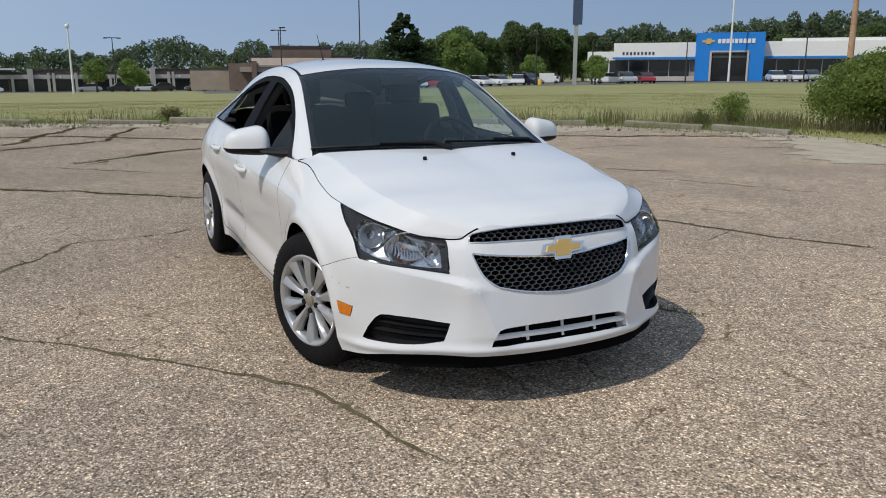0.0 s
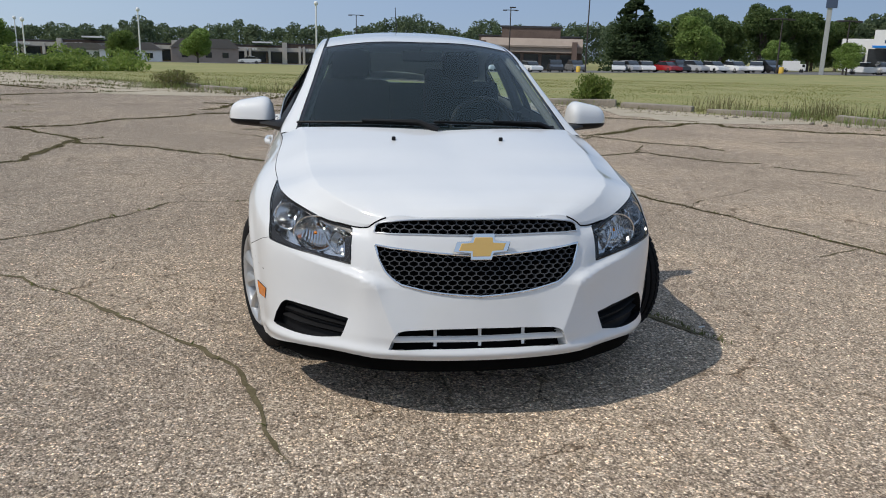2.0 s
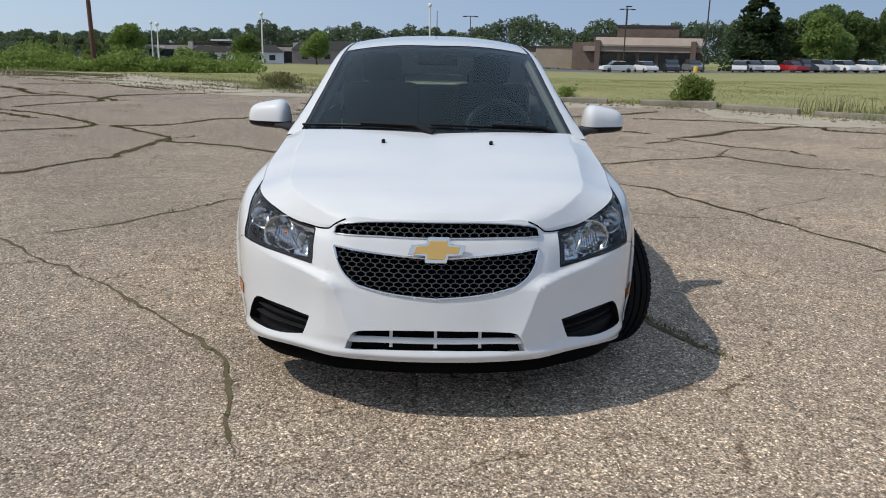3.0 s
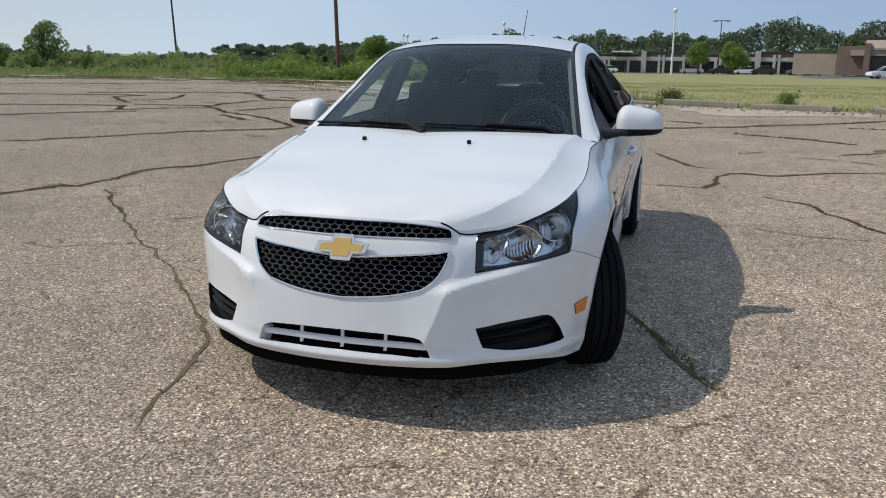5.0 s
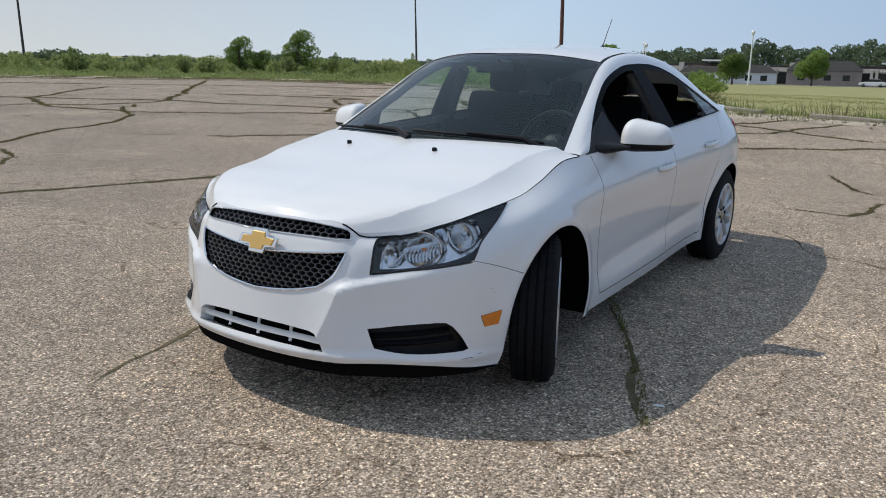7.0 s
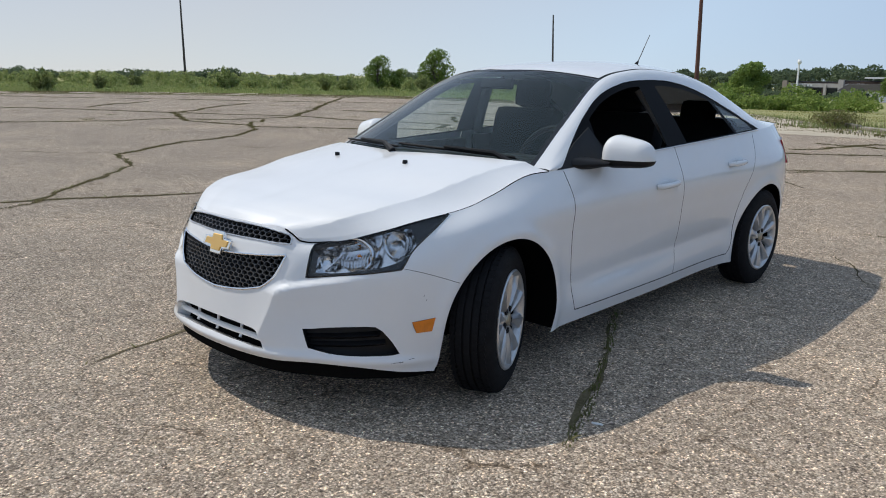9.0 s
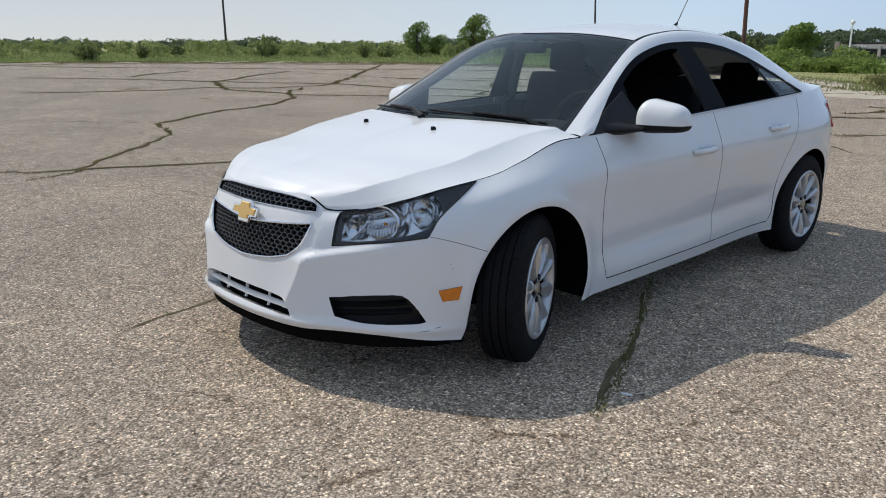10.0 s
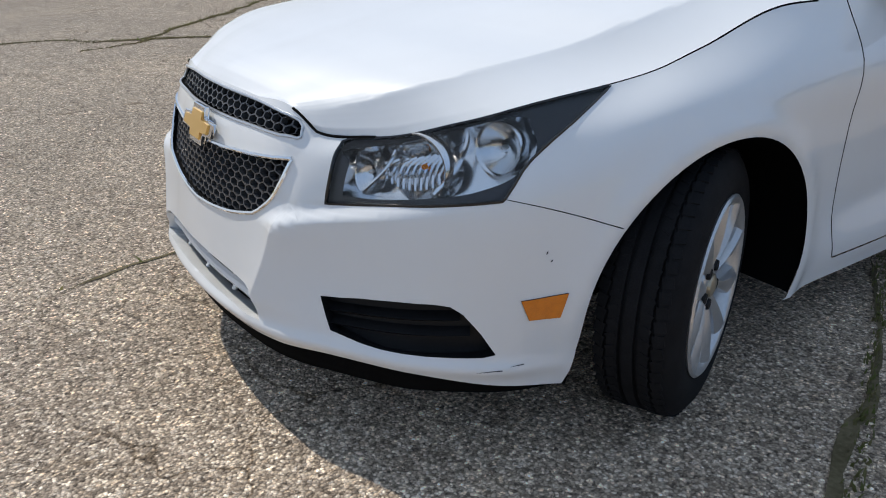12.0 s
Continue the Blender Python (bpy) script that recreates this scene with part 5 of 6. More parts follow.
crack(0.188, (-13.60, 29.96), (-20.78, 26.60), (-21.09, 26.07), (-25.16, 24.76), (-25.59, 24.27), (-26.05, 23.97), (-28.40, 21.66), (-35.45, 16.44), (-39.54, 13.02), (-43.98, 11.17))
crack(0.035, (-17.09, 10.85), (-16.15, 10.23), (-16.31, 10.02), (-15.31, 9.26), (-13.60, 8.28), (-12.32, 7.01), (-11.73, 6.04), (-11.40, 5.17), (-9.87, 3.24), (-8.30, 2.78), (-5.88, 0.53), (-5.77, 0.49), (-5.51, 0.19), (-5.45, -0.04))
crack(0.128, (-12.82, 20.75), (-10.50, 18.02), (-9.10, 17.06), (-8.68, 16.91), (-7.80, 15.74))
crack(0.0347, (-12.34, 14.23), (-10.34, 14.48), (-10.10, 14.11), (-8.69, 12.59), (-7.42, 11.84), (-5.67, 9.94), (-5.67, 9.94), (-5.79, 9.31), (-6.93, 8.46), (-7.67, 7.42), (-7.84, 7.23), (-8.39, 6.44), (-8.69, 6.29))
crack(0.0325, (2.04, 11.25), (3.09, 10.62), (3.31, 10.40), (3.70, 10.00))
crack(0.0312, (5.09, 6.03), (4.64, 6.12), (3.88, 7.18), (3.21, 6.76), (2.81, 6.65), (2.36, 6.29), (2.18, 6.21), (1.83, 6.36), (1.70, 6.27), (1.52, 5.77), (1.55, 5.41), (1.37, 5.13), (0.81, 5.17))
crack(0.08, (-32.90, 26.74), (-18.85, 13.47), (-18.27, 13.04), (-17.64, 11.63), (-17.67, 10.08), (-18.84, 9.00), (-18.74, 8.17), (-18.90, 6.62), (-19.28, 5.28), (-19.89, 4.10))
crack(0.07, (12.02, 8.23), (11.42, 8.85), (10.03, 9.87), (8.86, 10.28), (7.44, 11.16), (7.55, 11.66), (7.16, 11.82), (6.21, 11.11), (5.49, 10.88), (3.94, 9.18))
crack(0.0575, (5.21, 15.14), (3.19, 13.42), (1.60, 12.34), (0.70, 11.89), (0.46, 11.45), (-0.22, 11.09), (-1.84, 9.77))
crack(0.024, (-2.91, 2.03), (-2.51, 2.28), (-2.31, 2.68), (-2.09, 2.97), (-1.85, 3.47), (-1.44, 3.51), (-1.27, 3.54), (-1.08, 3.58), (-0.74, 3.81))
crack(0.0375, (2.00, 4.76), (2.31, 4.34), (2.39, 4.03), (2.73, 3.31), (2.98, 2.52), (3.08, 2.35), (3.23, 2.05), (3.47, 1.24), (3.88, 0.52))
crack(0.05, (-13.11, 14.90), (-15.27, 17.06), (-15.01, 18.21), (-19.21, 17.34), (-20.68, 16.83))
crack(0.0225, (10.46, 5.73), (10.01, 6.87), (8.72, 7.63), (7.64, 8.53), (7.04, 8.58), (6.17, 8.40))
crack(0.030, (-4.21, 3.08), (-2.83, 1.68), (-2.69, 1.53), (-1.93, 0.84), (-1.03, -0.12), (-0.92, -0.30), (-0.68, -1.16))
crack(0.0594, (-28.24, 17.71), (-25.84, 14.57), (-23.23, 12.21), (-22.19, 10.78), (-17.91, 8.81), (-15.09, 9.17), (-14.66, 8.97), (-13.65, 9.56), (-12.61, 10.54), (-12.51, 10.90), (-10.78, 12.15))
crack(0.0631, (-29.18, 6.83), (-27.64, 8.25), (-20.08, 11.76), (-18.32, 12.97), (-15.40, 13.10), (-15.07, 13.35), (-12.37, 13.76), (-11.54, 12.51), (-9.98, 13.93), (-10.45, 14.92), (-10.26, 16.60), (-9.50, 17.49))
crack(0.0388, (-0.28, 17.54), (-0.85, 15.45), (-1.09, 13.96), (-2.91, 12.52), (-3.33, 11.79), (-4.05, 11.27), (-4.44, 10.20), (-5.35, 9.69), (-3.96, 8.40), (-3.78, 7.83), (-2.69, 7.32), (-2.04, 6.74), (-1.82, 6.66), (-0.48, 5.47))
crack(0.06, (-3.56, 8.46), (-3.87, 8.11), (-3.98, 6.00), (-4.14, 5.82), (-4.38, 4.90), (-4.66, 4.31), (-4.73, 3.31), (-4.91, 3.27), (-4.99, 2.63), (-5.23, 2.06), (-6.00, 0.02))
crack(0.0134, (4.01, 4.15), (3.00, 3.46), (2.61, 2.99), (2.09, 3.02), (1.78, 3.16), (1.60, 3.22), (1.39, 3.31), (1.16, 3.74), (0.86, 4.12))


# pale dry soil washed over the edge of the asphalt
p = dense(LOT[1:17], .35)
t = np.gradient(p, axis=0)
nn = np.stack([-t[:, 1], t[:, 0]], 1) / np.hypot(*t.T)[:, None]
a, b = p - nn * .35, p + nn * np.clip(1.5 + 2.6 * np.exp(-((p[:, :1] + 11) / 6) ** 2) + .7 * slow_noise(len(p), 6)[:, :1] + rng.normal(0, .2, (len(p), 1)), .1, 6)
m = len(p)
v = [(*q, .012) for q in a] + [(*q, .007) for q in b]
tagged(mesh_object("soil_strip", v, [(k + m, k + m + 1, k + 1, k) for k in range(m - 1)], SAND), "pale dry soil along the edge of the asphalt", kind="structure")


def blades(name, spots, high, wide, mat, label, lean=.35):
    """One mesh of many single leaves of grass standing on the given spots (x, y, z)."""
    spots = np.asarray(spots)
    m = len(spots)
    h, w = high * rng.uniform(.45, 1.25, m), wide * rng.uniform(.6, 1.3, m)
    a, b = rng.uniform(0, 2 * np.pi, m), rng.uniform(0, 2 * np.pi, m)
    side = np.stack([np.cos(a), np.sin(a), np.zeros(m)], 1) * w[:, None] / 2
    bend = np.stack([np.cos(b), np.sin(b), np.zeros(m)], 1) * (h * lean * rng.uniform(.2, 1.4, m))[:, None]
    up = np.array([0, 0, 1]) * h[:, None]
    v = np.stack([spots - side, spots + side, spots + side * .7 + bend * .35 + up * .6, spots - side * .7 + bend * .35 + up * .6, spots + bend + up], 1).reshape(-1, 3)
    f = [q for k in range(m) for q in ((5 * k, 5 * k + 1, 5 * k + 2, 5 * k + 3), (5 * k + 3, 5 * k + 2, 5 * k + 4))]
    return tagged(mesh_object(name, v, f, mat, smooth=False), label, "grass", kind="stuff")


def scatter_off_lot(m, r0, r1, th0, th1):
    th, r = np.radians(rng.uniform(th0, th1, m)), np.sqrt(rng.uniform(r0**2, r1**2, m))
    p = np.stack([r * np.sin(th), r * np.cos(th)], 1)
    p = p[~inside(LOT, p)]
    return np.column_stack([p, ground_at(p[:, 0], p[:, 1]) + .02])


blades("meadow_grass", scatter_off_lot(95000, 13, 50, -25, 75), .042, .022, BLADES, "short dry meadow grass", 1.3)
far_edge = dense(LOT[2:12], .25)


def along_edge(line, m, spread, out=.5):
    k = rng.integers(0, len(line), m)
    p = line[k] + rng.normal(0, spread, (m, 2))
    p += p / np.hypot(*p.T)[:, None] * out
    return np.column_stack([p, np.where(inside(LOT, p), 0, ground_at(p[:, 0], p[:, 1]) + .02)])


blades("verge_weeds", along_edge(far_edge, 7500, .55, .5), .085, .016, DRY, "ragged dry weeds along the kerb", .9)
tufts = []
for cx, cy, m, s in ((.6, 19.8, 500, .5), (-4.9, 22.4, 700, .7), (3.6, 18.6, 200, .3), (11.4, 12.2, 900, .6), (10.2, 14.0, 600, .5), (6.4, 17.4, 500, .35), (12.6, 10.4, 900, .6), (-9, 27.5, 500, .9), (-2.6, 20.9, 300, .5)):
    q = rng.normal(0, s, (m, 2)) + (cx, cy)
    tufts.append(np.column_stack([q, ground_at(q[:, 0], q[:, 1]) + .02]))
stalks = []
for cx, cy, m, sd in ((12.5, 11.8, 600, .5), (13.7, 10.5, 700, .55), (11.2, 13.6, 300, .5), (14.3, 8.8, 500, .5), (9.6, 15.4, 160, .5), (-1.0, 20.2, 260, .9), (-5.4, 22.8, 300, .9)):
    q = rng.normal(0, sd, (m, 2)) + (cx, cy)
    q = q[~inside(LOT, q)]
    stalks.append(np.column_stack([q, ground_at(q[:, 0], q[:, 1]) + .02]))
blades("dry_stalks", np.concatenate(stalks), .40, .013, STALKS, "tall dry brown weed stalks along the kerb", .30)
blades("tall_weeds", np.concatenate(tufts), .18, .014, SCRUB, "clumps of tall green weeds by the kerb", .35)
spots = []
line_near = dense(LOT[2:12] * .95, .3)
far_rim = dense([(-51, 9), (-50.5, 17.5), (-47, 22.4), (-41, 28), (-35.5, 32.5), (-29, 33.8), (-18, 32.4), (-13, 30.2)], .1)
tall_spots, low_spots = [], []
for wide, p in crack_lines:
    away = np.hypot(*p.mean(0))
    long = np.hypot(*np.diff(p, axis=0).T).sum()
    for into, m, spread, r0, r1 in ((spots, long * (16 if away > 8 else 7), .4, 0, 99), (tall_spots, long * 95, .32, 10.5, 22), (tall_spots, long * 150, .32, 22, 99), (low_spots, long * 130, .34, 4, 11)):
        m = int(m * (wide > (.02 if away < 4 else .045)))
        k = rng.integers(0, len(p), m)
        q = p[k] + rng.normal(0, max(.012, min(wide, .12) * spread), (m, 2))
        q = q[(np.hypot(*q.T) > r0) & (np.hypot(*q.T) < r1)]
        into.append(np.column_stack([q, np.full(len(q), .003)]))
blades("crack_weeds", np.concatenate(tall_spots), .023, .026, DULL, "low dull brown-green weeds rooted in the cracks", 1.0)
blades("crack_moss", np.concatenate(low_spots), .011, .011, DULL, "short brown-green moss and weeds along the cracks", 1.2)
for _ in range(120):
    q = np.array([rng.uniform(-46, -5), rng.uniform(6, 33)])
    if inside(LOT, q[None])[0]:
        q = q + rng.normal(0, rng.uniform(.05, .22), (34, 2)) * [1.6, .8]
        spots.append(np.column_stack([q, np.full(34, .003)]))
for _ in range(70):
    q = line_near[rng.integers(0, len(line_near))] + rng.normal(0, .5, 2)
    q = q + rng.normal(0, rng.uniform(.05, .15), (24, 2))
    spots.append(np.column_stack([q, np.full(24, .003)]))
rim = []
washed = [dense(q, .1) for q in ([(-2.6, 19.4), (-6.6, 22.6), (-12, 28.2), (-16.5, 31.2)], [(-1.2, 18.4), (-6.4, 21.0), (-11, 25.2), (-16, 29.0)], [(-6, 19.2), (-10.5, 23.2), (-15.5, 26.6)])]
for line, m in ((washed[0], 700), (washed[1], 600), (washed[2], 350), (far_rim, 8000), (far_rim * .955, 8000), (far_rim * .90, 4600)):
    k = (slow_noise(len(line), 14)[:, 0] > -.7).nonzero()[0]
    k = k[rng.integers(0, len(k), m)]
    rim.append(np.column_stack([line[k] + rng.normal(0, .16, (m, 2)), np.full(m, .003)]))
blades("rim_weeds", np.concatenate(rim), .065, .026, RIM, "ragged weeds in strips along the rim of the car park", .7)
for line, m in ((far_rim, 2600), (far_rim * .93, 2200), (far_rim * .86, 700)):
    k = rng.integers(0, len(line), m)
    q = line[k] + slow_noise(len(line), 9)[k] * .25 + rng.normal(0, .22, (m, 2))
    spots.append(np.column_stack([q, np.full(m, .003)]))
blades("crack_grass", np.concatenate(spots), .022, .016, DRY, "sparse dull green grass growing out of the cracks", 1.6)
q = dense([(.56, 1.45), (.81, .99), (1.03, .54), (1.24, .12), (1.36, -.2)], .01)
q = q[rng.integers(0, len(q), 300)] + rng.normal(0, .012, (300, 2))
blades("shadow_grass", np.column_stack([q, np.full(300, .003)]), .022, .007, DRY, "green grass in the crack beside the car", .6)
far_lot = dense([(-53, 8), (-52, 18), (-48, 23), (-42, 29), (-36, 33.5), (-29, 35), (-18, 33.8)], .3)
blades("far_verge", along_edge(far_lot, 9000, 1.2, 1.2), .24, .04, SCRUB, "tall weeds at the far edge of the car park", .3)

# broken kerb stones, litter, rubble
bm = bmesh.new()
box(bm, (1.9, .20, .20), (0, 0, .06), .025)
for v in bm.verts:
    v.co += noise.noise_vector(v.co * 4) * .012
proto = part("kerb_stone", bm, CONCRETE, None)
tagged(proto, "weathered concrete kerb stone, partly sunk in weeds", "kerb stone", "kerb stones along the car park")
line = dense(LOT[2:11], .1)
k, first = 4, True
while k < len(line) - 20:
    a, b = line[k], line[min(k + 19, len(line) - 1)]
    m = pose((a[0] + b[0]) / 2 + .12, (a[1] + b[1]) / 2 + .10, rng.uniform(-.05, .01), rng.uniform(-3, 3), rng.uniform(-2, 2), math.degrees(math.atan2(b[1] - a[1], b[0] - a[0])) + rng.uniform(-3, 3))
    if first:
        proto.matrix_basis = m
        first = False
    else:
        copy_thing(proto, m)
    k += 20 + int(rng.choice([1, 1, 2, 8, 14]))
bm = bmesh.new()
box(bm, (.045, .012, .006), pose(1.335, .045, .008, 0, 8, 35), .002)
tagged(part("paper_scrap", bm, WHITE_POST, None), "small scrap of white paper on the asphalt", "litter")
bm = bmesh.new()
for _ in range(260):
    i = rng.integers(0, len(line))
    x, y = line[i] + rng.normal(0, .5, 2) - line[i] / np.hypot(*line[i]) * .4
    s = rng.uniform(.015, .06)
    bmesh.ops.create_icosphere(bm, subdivisions=1, radius=s, matrix=pose(x, y, s * .3, rng.uniform(0, 90), 0, rng.uniform(0, 360)) @ Matrix.Diagonal((1.3, 1, .6, 1)))
tagged(part("rubble", bm, CONCRETE, None), "scattered crumbs of broken concrete by the kerb", "rubble", kind="stuff")


# ---- plants ----
def leaf_cloud(lobes, per, size, seed, droop=.4):
    """Many single leaves (quads) over lobes (x, y, z, rx, rz), denser near their skins."""
    g = np.random.default_rng(seed)
    lobes = np.asarray(lobes, float)
    k = np.repeat(np.arange(len(lobes)), per)
    d = g.normal(0, 1, (len(k), 3))
    d /= np.linalg.norm(d, axis=1)[:, None]
    rad = g.uniform(.35, 1.08, len(k)) ** .5
    c = lobes[k, :3] + d * rad[:, None] * lobes[k][:, [3, 3, 4]]
    u = g.normal(0, 1, (len(k), 3))
    u /= np.linalg.norm(u, axis=1)[:, None]
    w = np.cross(u, d * .7 + g.normal(0, .6, d.shape))
    w /= np.maximum(np.linalg.norm(w, axis=1), 1e-6)[:, None]
    s = size * g.uniform(.5, 1.3, len(k))[:, None]
    v = np.stack([c - u * s, c - w * s * .55, c + u * s, c + w * s * .55], 1).reshape(-1, 3)
    return v, [(4 * i, 4 * i + 1, 4 * i + 2, 4 * i + 3) for i in range(len(k))]


def broad_tree(seed, high, wide, mat, label, leaves=2600, stem=.28):
    """A broad-leaved tree: tapered trunk, limbs, and a crown of many leaves in uneven lobes."""
    g = np.random.default_rng(seed)
    tree = thing("tree", label, "tree", "trees round the meadow")
    lobes, bm = [], bmesh.new()
    tube(bm, [(0, 0, -.3), (.05, .02, high * .2), (g.normal(0, .1), g.normal(0, .1), high * .45), (0, 0, high * .8)], [.035 * high, .028 * high, .02 * high, .006 * high], 8)
    for i in range(15):
        a, h = 2.4 * i + g.uniform(-.5, .5), g.uniform(stem, .88)
        reach = wide / 2 * (1 - ((h - .50) / .55) ** 2) * g.uniform(.35, .85)
        x, y, z = reach * math.cos(a), reach * math.sin(a), h * high + g.uniform(0, .08) * high
        tube(bm, [(0, 0, high * (h * .55)), (x * .5, y * .5, z - .06 * high), (x, y, z)], [.012 * high, .008 * high, .003 * high], 5)
        r = wide * g.uniform(.20, .31)
        lobes.append((x, y, z, r, r * g.uniform(.65, .9)))
    lobes.append((0, 0, high * .84, wide * .2, wide * .16))
    part("trunk", bm, BARK, tree, "", True)
    v, f = leaf_cloud(lobes, leaves // len(lobes), .036 * wide, seed)
    mesh_object("crown", v, f, mat, tree, smooth=False)
    return tree


def conifer(seed, high, wide, label):
    g = np.random.default_rng(seed)
    tree = thing("conifer", label, "tree", "trees round the meadow")
    bm = bmesh.new()
    tube(bm, [(0, 0, -.3), (0, 0, high)], [.03 * high, .004 * high], 8)
    part("trunk", bm, BARK, tree, "", True)
    lobes = []
    for i in range(150):
        h = g.uniform(.06, .99)
        r = wide / 2 * (1.02 - h) ** .62 * g.uniform(.55, 1.05)
        a = g.uniform(0, 6.28)
        lobes.append((r * .7 * math.cos(a), r * .7 * math.sin(a), h * high - r * .15, max(.35 * r, .25), max(.16 * r, .22)))
    v, f = leaf_cloud(lobes, 60, .022 * high, seed)
    mesh_object("crown", v, f, NEEDLES, tree, smooth=False)
    return tree


def stand(proto, x, y, scale=1.0, turn=0.0):
    """Places a copy of a tree on the land."""
    m = pose(x, y, float(ground_at(x, y)), 0, 0, turn)
    c = copy_thing(proto, m)
    c.scale = (scale, scale, scale * rng.uniform(.92, 1.08))
    return c


def shrub(x, y, wide, high, mat, label, leaves, size, seed):
    g = np.random.default_rng(seed)
    bush = thing("shrub", label, "shrub", at=pose(x, y, float(ground_at(x, y)), 0, 0, 0))
    bm = bmesh.new()
    lobes = []
    for i in range(18):
        a = g.uniform(0, 6.28)
        r = wide / 2 * g.uniform(.05, .72)
        z = high * g.uniform(.22, .76) * (1 - .45 * (2 * r / wide) ** 2)
        lobes.append((r * math.cos(a), r * math.sin(a), z, wide * g.uniform(.15, .25), high * g.uniform(.17, .27)))
        tube(bm, [(0, 0, -.05), (.4 * r * math.cos(a), .4 * r * math.sin(a), z * .5), (r * math.cos(a), r * math.sin(a), z)], [.02, .012, .005], 5)
    part("stems", bm, BARK, bush, "", True)
    v, f = leaf_cloud(lobes, leaves // 18, size, seed)
    v[:, 2] = np.maximum(v[:, 2], .01)
    mesh_object("foliage", v, f, mat, bush, smooth=False)
    return bush


shrub(15.2, 8.8, 4.4, 2.2, SHRUB, "large leafy green bush at the edge of the meadow", 40000, .038, 3)
shrub(12.9, 11.2, 1.0, .95, SHRUB, "slim green bush among tall dry weeds", 2800, .026, 4)
shrub(12.2, 11.6, .55, .55, WEEDS, "slim green weed bush by the kerb", 500, .03, 5)
shrub(6.75, 17.3, 1.15, .95, SHRUB, "small round green bush by the kerb", 5600, .036, 6)
shrub(.9, 19.9, .9, .5, DRY, "low straggly weed bush", 900, .035, 7)
shrub(3.7, 18.7, .7, .6, SHRUB, "small weed bush by the kerb", 900, .03, 8)
shrub(-4.9, 22.3, 1.6, .6, DRY, "low tangle of dry weeds", 1600, .04, 9)



def brush(seed, high, wide, label):
    """A ragged bush: upright stems fanned from one root, each with small tufts of leaves up to its tip."""
    g = np.random.default_rng(seed)
    bush = thing("shrub", label, "shrub", "bushes beyond the car park")
    lobes, bm = [], bmesh.new()
    for i in range(26):
        a, out, h = 2.4 * i + g.uniform(-.4, .4), wide / 2 * g.uniform(.1, 1) ** .7, high * g.uniform(.45, 1)
        h *= 1 - .45 * (2 * out / wide) ** 2
        x, y = out * math.cos(a), out * math.sin(a)
        tube(bm, [(0, 0, -.1), (x * .45, y * .45, h * .5), (x, y, h)], [.03, .018, .006], 5)
        for q in (.25, .45, .62, .78, .92, 1.02):
            r = wide * g.uniform(.06, .12) * (1.25 - .75 * q)
            w = q ** 1.2
            lobes.append((x * w + g.normal(0, .05) * wide, y * w + g.normal(0, .05) * wide, h * q, r, r * 1.3))
    part("stems", bm, BARK, bush, "", True)
    v, f = leaf_cloud(lobes, 34, .034 * wide, seed)
    v[:, 2] = np.maximum(v[:, 2], .01)
    mesh_object("foliage", v, f, SCRUB, bush, smooth=False)
    return bush


dark_a = broad_tree(11, 12, 9.5, LEAVES, "dense dark green broad-leaved tree", 11000)
dark_b = broad_tree(12, 12, 8, LEAVES, "tall dark green broad-leaved tree", 10000, .2)
light_a = broad_tree(13, 6, 5.4, LIGHT_LEAVES, "light green ornamental tree with a round crown", 9000)
light_c = broad_tree(16, 3.6, 2.9, LIGHT_LEAVES, "leafy green sapling grown low like a bush", 4200, .06)
light_b = broad_tree(14, 6, 4.2, LIGHT_LEAVES, "slender light green young tree", 7000)
ragged_a = brush(31, 2.5, 2.9, "ragged light green bush in the scrub")
ragged_b = brush(32, 2.7, 2.0, "tall ragged light green bush in the scrub")
spruce = conifer(15, 12, 10.5, "dark conifer with drooping branches")
homes = {dark_a: (62, 128, .84), dark_b: (72, 122, .88), light_a: (54.3, 108.9, 1.2), light_b: (3.5, 150, .95), light_c: (-43.4, 45.2, .98), ragged_a: (-49.5, 29.5, .72), ragged_b: (-38.6, 43.8, .70), spruce: (49.8, 121.8, 1.0)}
for ob, (x, y, s) in homes.items():
    ob.matrix_basis = pose(x, y, float(ground_at(x, y)), 0, 0, 40)
    ob.scale = (s * (1.3 if ob is spruce else 1), s * (1.3 if ob is spruce else 1), s)
for x, y, s in ((54, 127, .90),):
    stand(spruce, x, y, s, x * 7)
for x, y, s in ((57, 130, .85), (67, 126, .95), (77, 122, 1.0), (82, 124, 1.02), (88, 132, .85), (40, 150, .8), (97, 128, .9), (108, 121, .85), (118, 108, .95), (124, 95, 1.15), (127, 84, 1.1), (112, 115, .8), (100, 122, 1.1), (106, 112, 1.1), (116, 102, 1.2), (121, 91, 1.3), (132, 90, 1.35), (90, 128, .95), (72, 134, .9)):
    stand(dark_a if rng.random() < .5 else dark_b, x, y, s * (.80 if x < 95 else .58), x * 11)
for x, y, s in ((59.6, 81.7, .55), (9.5, 150, .85), (24, 152, .70), (30, 152, .75), (-22, 150, .95), (69, 112, .7), (-31, 132, .8), (-26.3, 66.7, .55)):
    stand(light_a if s > .5 else light_b, x, y, s, x * 5)

